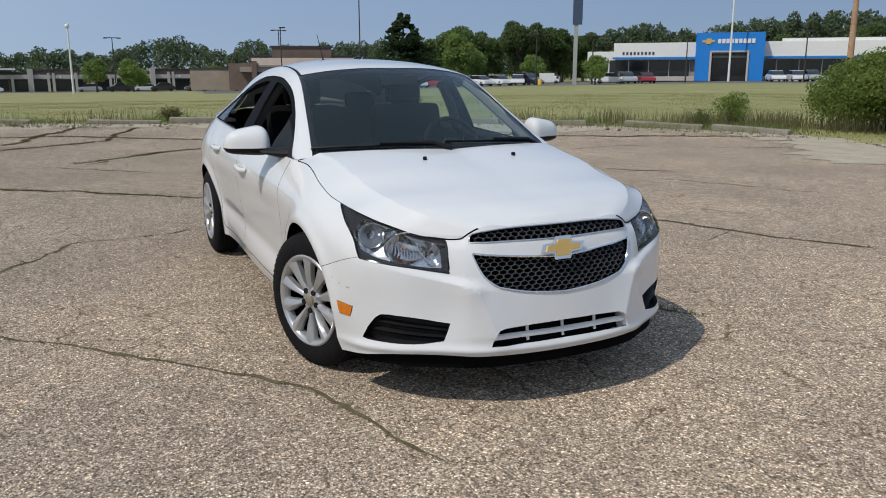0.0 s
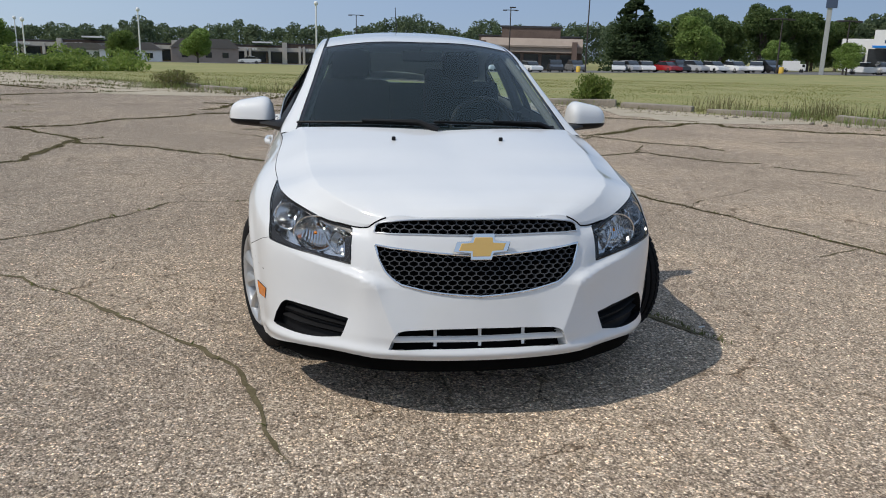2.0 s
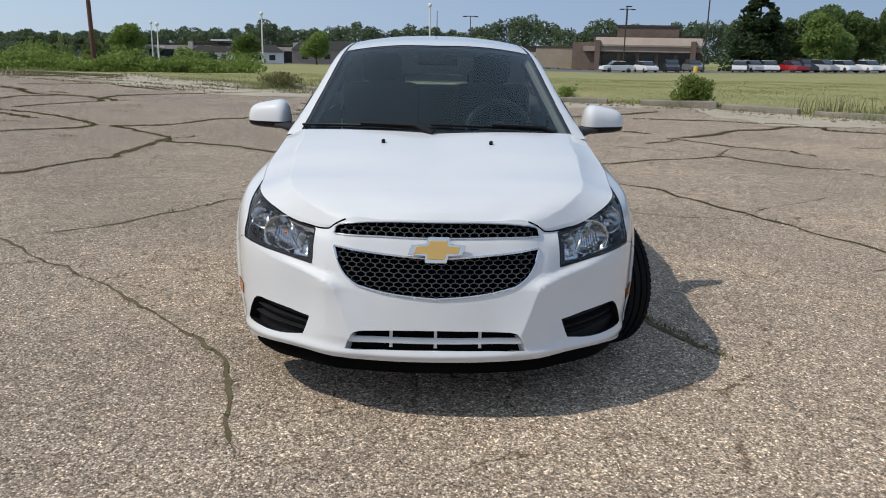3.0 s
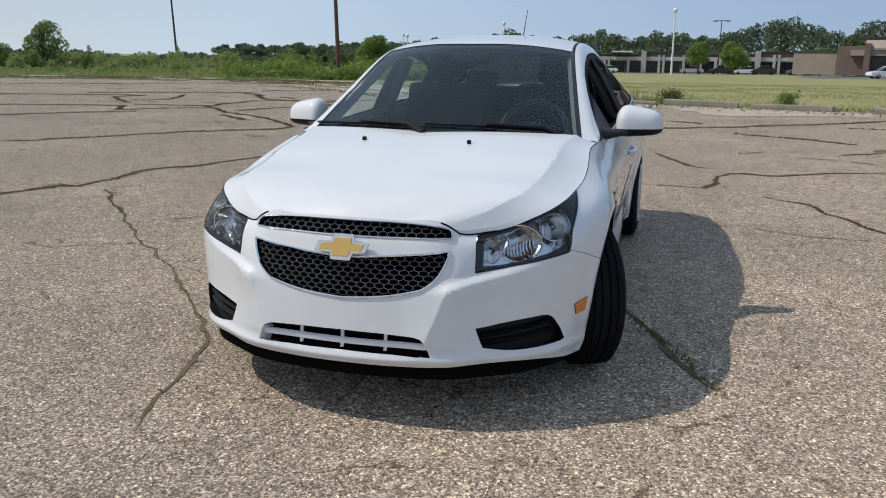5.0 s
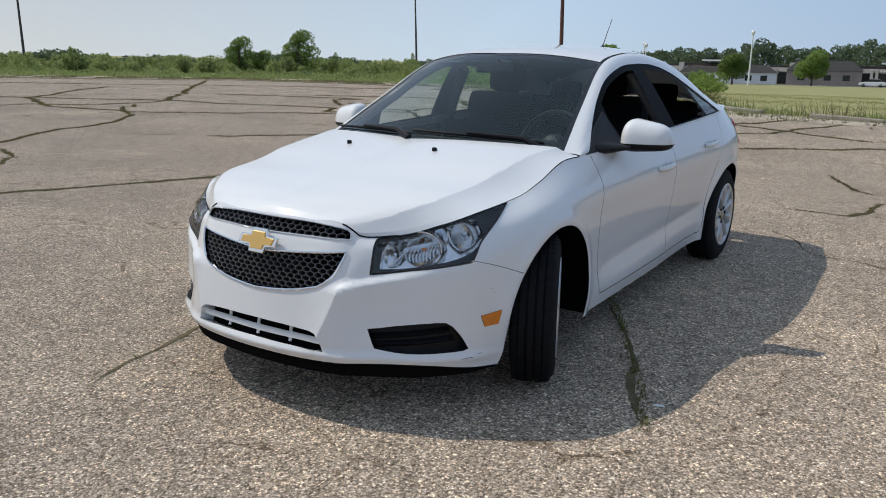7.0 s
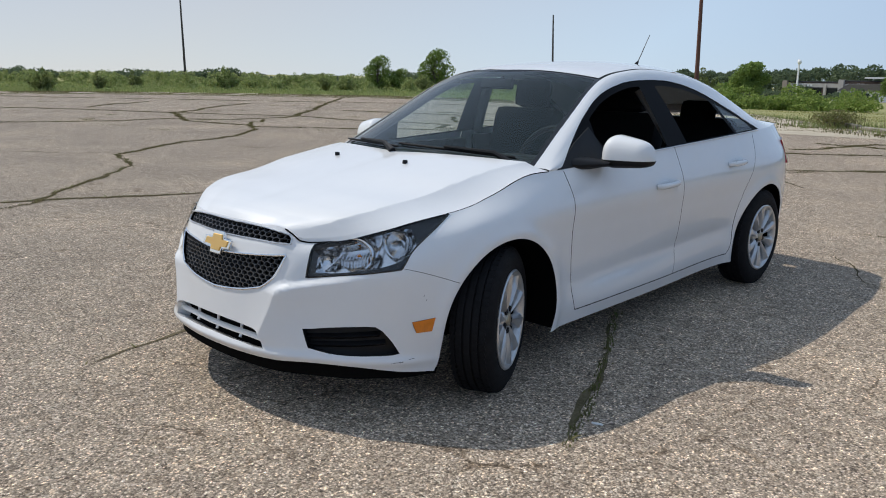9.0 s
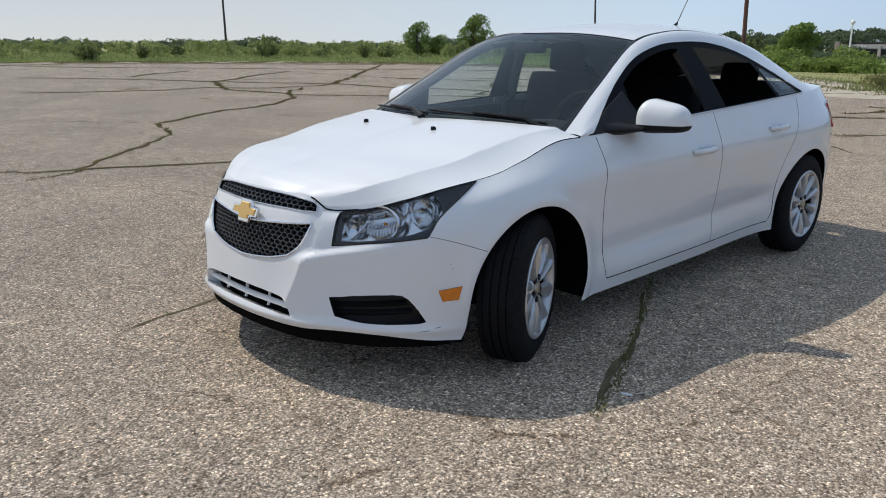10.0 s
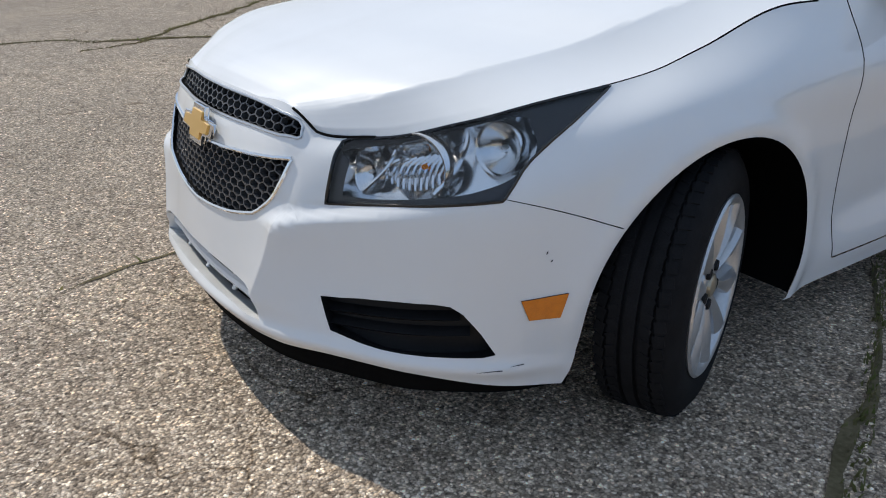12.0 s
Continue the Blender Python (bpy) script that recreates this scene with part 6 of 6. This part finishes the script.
stand(light_c, -46.8, 42.0, .80, 60)
stand(light_c, -45.2, 42.9, .55, 110)
for x, y, s in ((-45.4, 35.4, .62), (-43.9, 36.2, .55), (-36.6, 46.2, .5), (-33.8, 47.0, .7), (-29.6, 48.0, .55), (-24.6, 46.6, .75), (-22.2, 45.4, .7), (-19.6, 44.2, .85), (-52.5, 21.5, .55), (-52.5, 17.8, .65), (-53.5, 24.5, .6), (-47.5, 33.0, .5), (-41.0, 41.5, .55)):
    stand(ragged_a if rng.random() < .5 else ragged_b, x, y, s, x * 9)

# woods in the distance and the scrub beyond the car park
SKYLINE = ([-32, -26, -20, -16.6, -14.6, -11.6, -9.6, -7.5, -5.4, -4, -1, .8, 2, 3.4, 4.7, 6.3, 7.7, 8.9, 10, 11, 12.2, 13.6, 16, 18.4, 22, 34, 39.4, 42, 45, 48, 52, 60, 70],
           [.5, .8, 1, 1.7, 1.4, 2.7, 1.7, 1.8, 2.8, 1.8, 2.5, 2.4, 1.7, 2.6, 3.3, 4.1, 3.8, 3.0, 2.1, 3.4, 3.8, 3.0, 3.2, 3.6, 3.9, 4.0, 5.6, 4.9, 5.3, 6.2, 6.6, 5.6, 5.0])
lobes = []
for th in np.arange(-32, 70, .30):
    r = (235 + 25 * math.sin(th * 1.7) if th < 34 else 175) + rng.uniform(-8, 8)
    x, y = r * math.sin(radians(th)), r * math.cos(radians(th))
    z0 = float(ground_at(x, y))
    top = 1.35 + r * float(np.interp(th, *SKYLINE)) / 100 * .94 + rng.uniform(-1.1, .9) - z0
    for q in (.20, .40, .60, .78, .90):
        lobes.append((x + rng.uniform(-1.2, 1.2), y + rng.uniform(-2, 2), z0 + top * q, rng.uniform(1.5, 2.6) * (1.15 - .4 * q), top * .13))
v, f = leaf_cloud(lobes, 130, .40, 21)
tagged(mesh_object("far_woods", v, f, HAZED_LEAVES, smooth=False), "distant row of dark green woods, haze mixed into the leaf colour", "woods", kind="stuff")
lobes = []
for th in np.arange(-112, -31, .27):
    ways = np.arange(30, 75, .5)
    out = ways[~inside(LOT, np.stack([ways * math.sin(radians(th)), ways * math.cos(radians(th))], 1))]
    for past, hh in ((1.5, .5), (4, .7), (8, 1.1), (14, 1.5), (24, 1.7), (38, 1.9)):
        r = out[0] + past + rng.uniform(-1, 1.5)
        x, y = r * math.sin(radians(th)), r * math.cos(radians(th))
        h = hh * (.45 + .55 * abs(math.sin(th * .7 + past) + math.sin(th * 1.9))) * rng.uniform(.5, 1.25) * (1.6 if rng.random() < .09 else 1)
        h = min(h * .70, 1.5)
        lobes.append((x, y, float(ground_at(x, y)) + h * .30, rng.uniform(.45, .9), h * .42))
        if h > .8:
            lobes.append((x + rng.uniform(-.2, .2), y, float(ground_at(x, y)) + h * .72, rng.uniform(.25, .45), h * .30))
v, f = leaf_cloud(lobes, 130, .085, 22)
tagged(mesh_object("scrub", v, f, SCRUB, smooth=False), "wild green scrub and weeds beyond the car park", "scrub", kind="stuff")
lobes = []
for th in np.arange(-32, -13.5, .28):
    for r0, hh in ((41, 1.7), (45, 2.5)):
        r = r0 + rng.uniform(-1.5, 1.5) + (th + 32) * .45
        x, y = r * math.sin(radians(th)), r * math.cos(radians(th))
        h = .62 * hh * rng.uniform(.35, 1.30) * (.75 + .25 * math.sin(th * 1.3))
        for q in (.3, .7):
            lobes.append((x + rng.uniform(-.4, .4), y, float(ground_at(x, y)) + h * q, rng.uniform(.5, .9), h * .3))
v, f = leaf_cloud(lobes, 130, .10, 24)
tagged(mesh_object("thicket", v, f, SHRUB, smooth=False), "dense green thicket of bushes beside the meadow", "bushes", kind="stuff")
lobes = []
for th in np.radians(np.arange(-112, -14, .16)):
    r, h = rng.uniform(175, 215), .70 + .9 * math.sin(th * 41) * math.sin(th * 17) + rng.uniform(-.3, .9)
    x, y = r * math.sin(th), r * math.cos(th)
    lobes += [(x, y, float(ground_at(x, y)) + h * q, rng.uniform(.9, 1.9), h * .30 + .3) for q in (.35, .8)]
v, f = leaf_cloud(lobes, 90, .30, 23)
tagged(mesh_object("far_woods", v, f, HAZED_LEAVES, smooth=False), "low tree line on the horizon, its haze put into the leaf colour", "woods", kind="stuff")


# ---- far roads, buildings, posts and parked cars ----
def drape(name, r0, r1, th0, th1, mat, label, lift=.05):
    th, r = np.radians(np.linspace(th0, th1, 40)), np.linspace(r0, r1, 6)
    x, y = r[:, None] * np.sin(th), r[:, None] * np.cos(th)
    v = np.stack([x, y, ground_at(x, y) + lift], 2).reshape(-1, 3)
    f = [(i * 40 + j, (i + 1) * 40 + j, (i + 1) * 40 + j + 1, i * 40 + j + 1) for i in range(5) for j in range(39)]
    tagged(mesh_object(name, v, [q[::-1] for q in f], mat), label, kind="structure")


drape("road", 100, 142, 8, 54, FAR_ASPHALT, "grey asphalt yard in front of the showroom", .05)
drape("road", 158, 186, -34, 12, FAR_ASPHALT, "grey asphalt yard in front of the shops", .06)


def block(parent, name, size, at, mat, label="", bevel=.02):
    bm = bmesh.new()
    box(bm, size, at, bevel)
    return part(name, bm, mat, parent, label)


# showroom: origin at the arch, x along the front, y away from the meadow
ox, oy = 85.8, 85.6
show = thing("showroom", "white showroom with a blue entrance arch and dark glazing", "building", at=pose(ox, oy, float(ground_at(ox, oy)) + .05, 0, 0, -45))
block(show, "wall", (46, 14, 5.2), (6.5, 9.2, 2.6), TAN_WALL)
fascia = block(show, "fascia", (46.4, 1.2, 2.15), (6.5, 1.6, 4.50), WHITE_WALL, "white fascia band")
block(show, "fascia_top", (22, 1.0, .45), (18, 1.9, 5.75), WHITE_WALL)
block(show, "stripe", (46.6, 1.3, .30), (6.5, 1.6, 3.35), BLUE, "blue stripe")
block(show, "soffit", (46, 2.0, .12), (6.5, 2.4, 3.14), WHITE_WALL)
for i in range(16):
    x = -16 + i * 3.0
    if abs(x) < 5:
        continue
    w = block(show, "window", (2.8, .08, 2.4), (x, 2.15, 1.85), SHOP_GLASS, "dark showroom glazing")
    block(w, "mullion", (.12, .16, 2.6), (x + 1.5, 2.12, 1.6), GALVANISED)
block(show, "plinth", (46, .3, .65), (6.5, 2.1, .33), PALE_WALL)
arch = block(show, "arch", (2.0, 2.4, 6.8), (-3.65, 0, 3.4), BLUE, "bright blue entrance arch")
block(arch, "post", (2.0, 2.4, 6.8), (3.65, 0, 3.4), BLUE)
block(arch, "lintel", (5.3, 2.4, 2.7), (0, .001, 5.45), BLUE)
for x in (-2.52, 2.52):
    block(arch, "trim", (.28, .3, 4.1), (x, -1.25, 2.05), PALE_WALL, "pale trim round the entrance")
block(arch, "trim", (5.30, .3, .22), (0, -1.25, 4.15), PALE_WALL)
block(arch, "trim", (4.9, .2, .30), (0, .6, 3.45), PALE_WALL)
block(arch, "entrance", (5.1, .1, 3.9), (0, .9, 1.95), SHOP_GLASS, "dark glass entrance")
# lettering stands as plain bars
for i in range(9):
    block(arch, "sign_bar", (.44, .06, .62), (-1.45 + .57 * i, -1.24, 5.6), WHITE_WALL, "plain white bar" if i == 0 else "", .01)
bm = bmesh.new()
prism(bm, [(x * 8.5, y * 8) for x, y in BOW], .06, pose(-2.95, -1.22, 5.6, 90, 0, 0))
part("sign_plate", bm, GOLD, arch, "gold plate")
for i in range(9):
    block(show, "name_bar", (.30, .05, .42), (-15.2 + .55 * i, .97, 4.05), SIGN_BLUE, "plain dark bar" if i == 0 else "", .01)
block(show, "wing", (4.4, 10, 4.4), (-18.8, 8, 2.2), WHITE_WALL, "lower white wing")
block(show, "wing_door", (2.0, .1, 2.4), (-18.8, 2.95, 1.2), SHOP_GLASS)

# shops: long low row
shops = thing("shop_row", "long low row of brown shops with pale columns", "building", at=pose(-8, 192, float(ground_at(-8, 188)) - .1, 0, 0, 0))
for i in range(8):
    x0, w = -62 + i * 12.4, 12.4
    h = (4.0, 4.3, 4.0, 4.5, 4.1, 4.6, 4.2, 4.8)[i]
    bay = block(shops, "wall", (w - .1, 16, h), (x0 + w / 2, 8, h / 2), BROWN_WALL)
    block(bay, "fascia", (w - .2, .5, .9), (x0 + w / 2, -.3, 3.25), PALE_WALL, "pale fascia")
    block(bay, "roof_edge", (w, .6, .25), (x0 + w / 2, -.1, h + .05), ROOF_DARK)
    for k in range(3):
        block(bay, "window", (w / 3 - .5, .12, 2.3), (x0 + w * (k + .5) / 3, -.08, 1.45), SHOP_GLASS, "dark shop window")
    block(bay, "column", (1.1, 1.1, h + .3), (x0, -.75, (h + .3) / 2), PALE_WALL if i % 2 else TAN_WALL, "pale column")
    for k in (.28, .36, .72):
        block(bay, "column", (.55, .7, h - .5), (x0 + w * k, -.55, (h - .5) / 2), PALE_WALL, "pale column")
    block(bay, "gutter", (w - .3, .35, .22), (x0 + w / 2, -.45, 2.72), ROOF_DARK)
    if i in (1, 4, 6):
        block(bay, "canopy", (4.5, 2.2, .35), (x0 + w * .6, -1.4, h + .75), WHITE_WALL, "white canopy")
    for k in range(4):
        block(bay, "sign_bar", (.5, .05, .4), (x0 + w * .3 + k * .7, -.58, 3.25), WHITE_WALL, "", .01)

hall = thing("shop_hall", "brown brick hall with a stepped dark roof line", "building", at=pose(37.5, 139, float(ground_at(37.5, 132)), 0, 0, -16))
block(hall, "wall", (22, 12, 4.6), (-2, 5, 2.3), BROWN_WALL)
block(hall, "band", (20, 1.2, .9), (-1, -1.2, 3.55), TAN_WALL, "tan band over the walkway")
bm = bmesh.new()
prism(bm, [(-2.08, 4.0), (-2.08, 4.3)] + [(-1.9 + 1.6 * math.sin(a0), 4.3 + 1.25 * math.sin(a0)) for a0 in np.linspace(.1, 1.5, 9)] + [(-.2, 4.0)], 18, pose(-9, 0, 0, 0, 0, 0) @ Matrix(((0, 0, 1, 0), (1, 0, 0, 0), (0, 1, 0, 0), (0, 0, 0, 1))))
part("awning", bm, TAN_WALL, hall, "curved tan awning roof")
block(hall, "parapet", (10.5, 2, 2.2), (-.2, 1.5, 6.3), BROWN_WALL)
block(hall, "parapet_edge", (11, 2.3, .35), (-.2, 1.5, 7.5), ROOF_DARK)
block(hall, "side_parapet", (18, 2, .8), (-.5, 1.8, 5.4), BROWN_WALL)
block(hall, "side_edge", (18.4, 2.2, .25), (-.5, 1.8, 5.9), ROOF_DARK)
for x in (-8.5, 7.6):
    block(hall, "column", (.9, .9, 5.0), (x, -1.9, 2.5), BROWN_WALL)
for x in (-6.5, -3.2, 0, 3.2, 6.4):
    block(hall, "window", (2.6, .1, 2.6), (x, -1.08, 1.5), SHOP_GLASS, "dark shop window")
block(hall, "wing", (9, 8, 3.6), (-15.5, 6, 1.8), TAN_WALL)
block(hall, "wing_edge", (9.2, 8.2, .3), (-15.5, 6, 3.7), ROOF_DARK)

for x, y, w, h, mat in ((-39, 176, 12, 3.4, WHITE_WALL), (-25, 182, 14, 4.4, TAN_WALL), (-52, 190, 10, 3.2, WHITE_WALL)):
    home = thing("house", "small far house with a low dark roof", "house", at=pose(x, y, float(ground_at(x, y)), 0, 0, 10))
    block(home, "wall", (w, 8, h * .7), (0, 0, h * .35), mat)
    bm = bmesh.new()
    prism(bm, [(-w / 2 - .3, 0), (w / 2 + .3, 0), (w / 2 - 2, h * .45), (-w / 2 + 2, h * .45)], 8.6, pose(0, 4.3, h * .7, 90, 0, 0))
    part("roof", bm, ROOF_BROWN, home)
    for k in (-.3, .05, .3):
        block(home, "window", (1.3, .1, 1.1), (w * k, -4.02, h * .38), SHOP_GLASS)


def lamp_post(x, y, high, mat, kind, label, lean=0.0, thick=.11):
    post = thing("lamp_post", label, "lamp post", "posts round the car park", at=pose(x, y, float(ground_at(x, y)), 0, lean, 0))
    bm = bmesh.new()
    tube(bm, [(0, 0, -.2), (0, 0, high)], [thick, thick * .6], 10)
    part("pole", bm, mat, post, "", True)
    if kind == "globe":
        bm = bmesh.new()
        lathe(bm, [(.02, high - .25), (.20, high - .15), (.30, high + .05), (.26, high + .28), (.12, high + .40), (.01, high + .42)], 16, "z")
        part("lamp_head", bm, WHITE_POST, post, "pale round lamp head", True)
    elif kind == "arms":
        bm = bmesh.new()
        box(bm, (2.6, .25, .14), (0, 0, high), .03)
        for q in (-1.2, 1.2):
            box(bm, (.8, .45, .20), (q, 0, high - .06), .04)
        part("lamp_head", bm, mat, post, "twin box lamp head")
    elif kind == "box":
        bm = bmesh.new()
        box(bm, (.9, .4, .18), (.3, 0, high), .03)
        part("lamp_head", bm, mat, post, "box lamp head")
    return post


for x, y, high, mat, kind, label, lean, thick in (
    (-.6, 116.5, 8.8, WHITE_POST, "globe", "white lamp post with a round head", 0, .16), (-26.6, 123.8, 7.6, WHITE_POST, "globe", "white lamp post with a round head", 0, .14),
    (-55, 157, 7.0, WHITE_POST, "globe", "white lamp post with a round head", 0, .14), (-41.4, 119.8, 5.4, WHITE_POST, "globe", "white lamp post with a round head", 0, .12),
    (34.8, 100.7, 13, DARK_POST, "", "tall thin dark post", 0, .11), (29.6, 123, 9.8, DARK_POST, "box", "dark lamp post with a box head", 0, .12),
    (7.5, 166, 10.2, DARK_POST, "arms", "dark lamp post with twin heads", 0, .13), (38.8, 161.6, 12, DARK_POST, "arms", "dark lamp post with twin heads", 0, .14),
    (56, 90.1, 6.6, DARK_POST, "arms", "dark lamp post with twin heads", 0, .12), (62.2, 86, 6.3, DARK_POST, "arms", "dark lamp post with twin heads", 0, .12),
    (76, 83.5, 6.2, DARK_POST, "box", "dark lamp post in the yard", 0, .11), (85.5, 72, 6.5, DARK_POST, "box", "dark lamp post in the yard", 0, .11),
    (-48.7, 68.9, 8.1, DARK_POST, "", "bare dark leaning post", -2.0, .13), (-65.8, 35.3, 7.8, DARK_POST, "", "bare dark leaning post", -2.0, .12),
    (-18.5, 41.06, 11, RUST, "", "tall rusty red bare post", -1.2, .13), (82.4, 82.0, 17, WHITE_POST, "", "tall white painted flagpole", 0, .16)):
    lamp_post(x, y, high, mat, kind, label, lean, thick)
lamp_post(45.3, 33.7, 12, WOOD_POST, "", "weathered wooden utility pole", 0, .22)["category"] = "utility pole"
pylon = thing("sign_pylon", "tall pale steel sign pylon with a dark panel", "sign", at=pose(57.5, 83.2, float(ground_at(57.5, 83.2)), 0, 0, -35))
bm = bmesh.new()
box(bm, (.52, .45, 12.0), (0, 0, 6.0), .05)
part("column", bm, GALVANISED, pylon, "grey steel column")
block(pylon, "panel", (1.2, .5, 5.4), (.15, -.1, 10.2), SIGN_BLUE, "dark sign panel")


def far_car(paint, label, tall=1.0, long=4.5):
    """A parked car seen from afar: body, glasshouse, wheels."""
    c = thing("parked_car", label, "car", "parked cars in the yards")
    L, W = long, 1.8
    bm = bmesh.new()
    side = [(-L / 2, .35), (-L / 2 + .05, .75), (-L / 2 + .9, .92 * tall), (L / 2 - .5, .98 * tall), (L / 2, .80), (L / 2, .35), (L / 2 - .5, .25), (-L / 2 + .5, .25)]
    prism(bm, side, W, pose(0, W / 2, 0, 90, 0, 0))
    bmesh.ops.bevel(bm, geom=bm.edges[:], offset=.06, segments=2, affect="EDGES")
    part("body", bm, paint, c, "", True)
    bm = bmesh.new()
    prism(bm, [(-L / 2 + 1.0, .90 * tall), (-L / 2 + 1.75, 1.42 * tall), (L / 2 - 1.25, 1.44 * tall), (L / 2 - .45, .94 * tall)], W - .22, pose(0, W / 2 - .11, 0, 90, 0, 0))
    bmesh.ops.bevel(bm, geom=bm.edges[:], offset=.05, segments=2, affect="EDGES")
    part("glass_band", bm, SHOP_GLASS, c, "dark windows", True)
    bm = bmesh.new()
    box(bm, (L - 3.1, W - .3, .06), (.28, 0, 1.45 * tall), .025)
    part("roof", bm, paint, c)
    for x in (-L / 2 + .85, L / 2 - .85):
        for y in (-W / 2 + .1, W / 2 - .1):
            bm = bmesh.new()
            lathe(bm, [(.01, -.1), (.30, -.1), (.33, -.06), (.33, .06), (.30, .1), (.01, .1)], 16, "x", pose(x, y, .33, 0, 0, 90))
            part("wheel", bm, TYRE_FAR, c, "", True)
    return c


kinds = {k: far_car(BACKS[k], f"{k} parked car on grey asphalt", t) for k, t in (("white", 1.0), ("silver", 1.05), ("black", 1.15), ("red", .98), ("grey", 1.1))}
used = set()
for k, x, y, turn in (
    ("white", 24.7, 105.6, 10), ("white", 28.5, 105.2, 100), ("black", 31.8, 104.6, 80), ("grey", 35.6, 107.4, 90), ("white", 39.6, 101.1, 70), ("silver", 41.4, 101.6, 100), ("white", 43.4, 101.0, 80),
    ("red", 45.5, 98.7, 100), ("black", 47.1, 98.9, 90), ("silver", 48.6, 97.4, 110), ("white", 50.7, 96.2, 100), ("white", 53.0, 94.9, 95), ("white", 55.3, 93.7, 60), ("black", 57.0, 94.2, 100),
    ("grey", 58.5, 96, 60), ("white", 65.4, 86.2, 140), ("red", 69.1, 83.3, 60), ("silver", 67.2, 85.2, 70), ("white", 85.2, 76.3, 55), ("white", 86.9, 74.4, 55), ("silver", 88.5, 73.5, 60),
    ("silver", 2.6, 163, 0), ("black", 8.0, 163, 5), ("black", 15.5, 160, 0), ("white", 12.5, 162, 0), ("grey", 21.5, 158, 5), ("black", 30.0, 156, 0), ("white", -14, 165, 0)):
    m = pose(x, y, float(ground_at(x, y)) + .06, 0, 0, turn)
    if k in used:
        copy_thing(kinds[k], m)
    else:
        kinds[k].matrix_basis = m
        used.add(k)
van = thing("white_van", "white box van parked beyond the yard", "van", at=pose(68.0, 106.0, float(ground_at(68, 106)), 0, 0, 150))
van.scale = (.72, .72, .8)
block(van, "box_body", (3.2, 1.9, 1.7), (.2, 0, 1.25), WHITE_WALL, "", .05)
block(van, "cab", (1.3, 1.9, 1.2), (-1.9, 0, .98), WHITE_WALL, "", .15)
block(van, "window", (.5, 1.94, .5), (-2.1, 0, 1.3), SHOP_GLASS)
for x in (-1.8, 1.1):
    for y in (-.85, .85):
        bm = bmesh.new()
        lathe(bm, [(.01, -.1), (.38, -.1), (.40, 0), (.38, .1), (.01, .1)], 16, "x", pose(x, y, .40, 0, 0, 90))
        part("wheel", bm, TYRE_FAR, van, "", True)
for x, y in ((33.9, 100.9), (57.2, 91.0)):
    bm = bmesh.new()
    lathe(bm, [(.01, 0), (.30, 0), (.30, .75), (.22, .85), (.01, .85)], 14, "z")
    ob = part("bollard", bm, YELLOW, None, "", True)
    ob.matrix_basis = pose(x, y, float(ground_at(x, y)), 0, 0, 0)
    tagged(ob, "yellow painted concrete post base", "bollard")
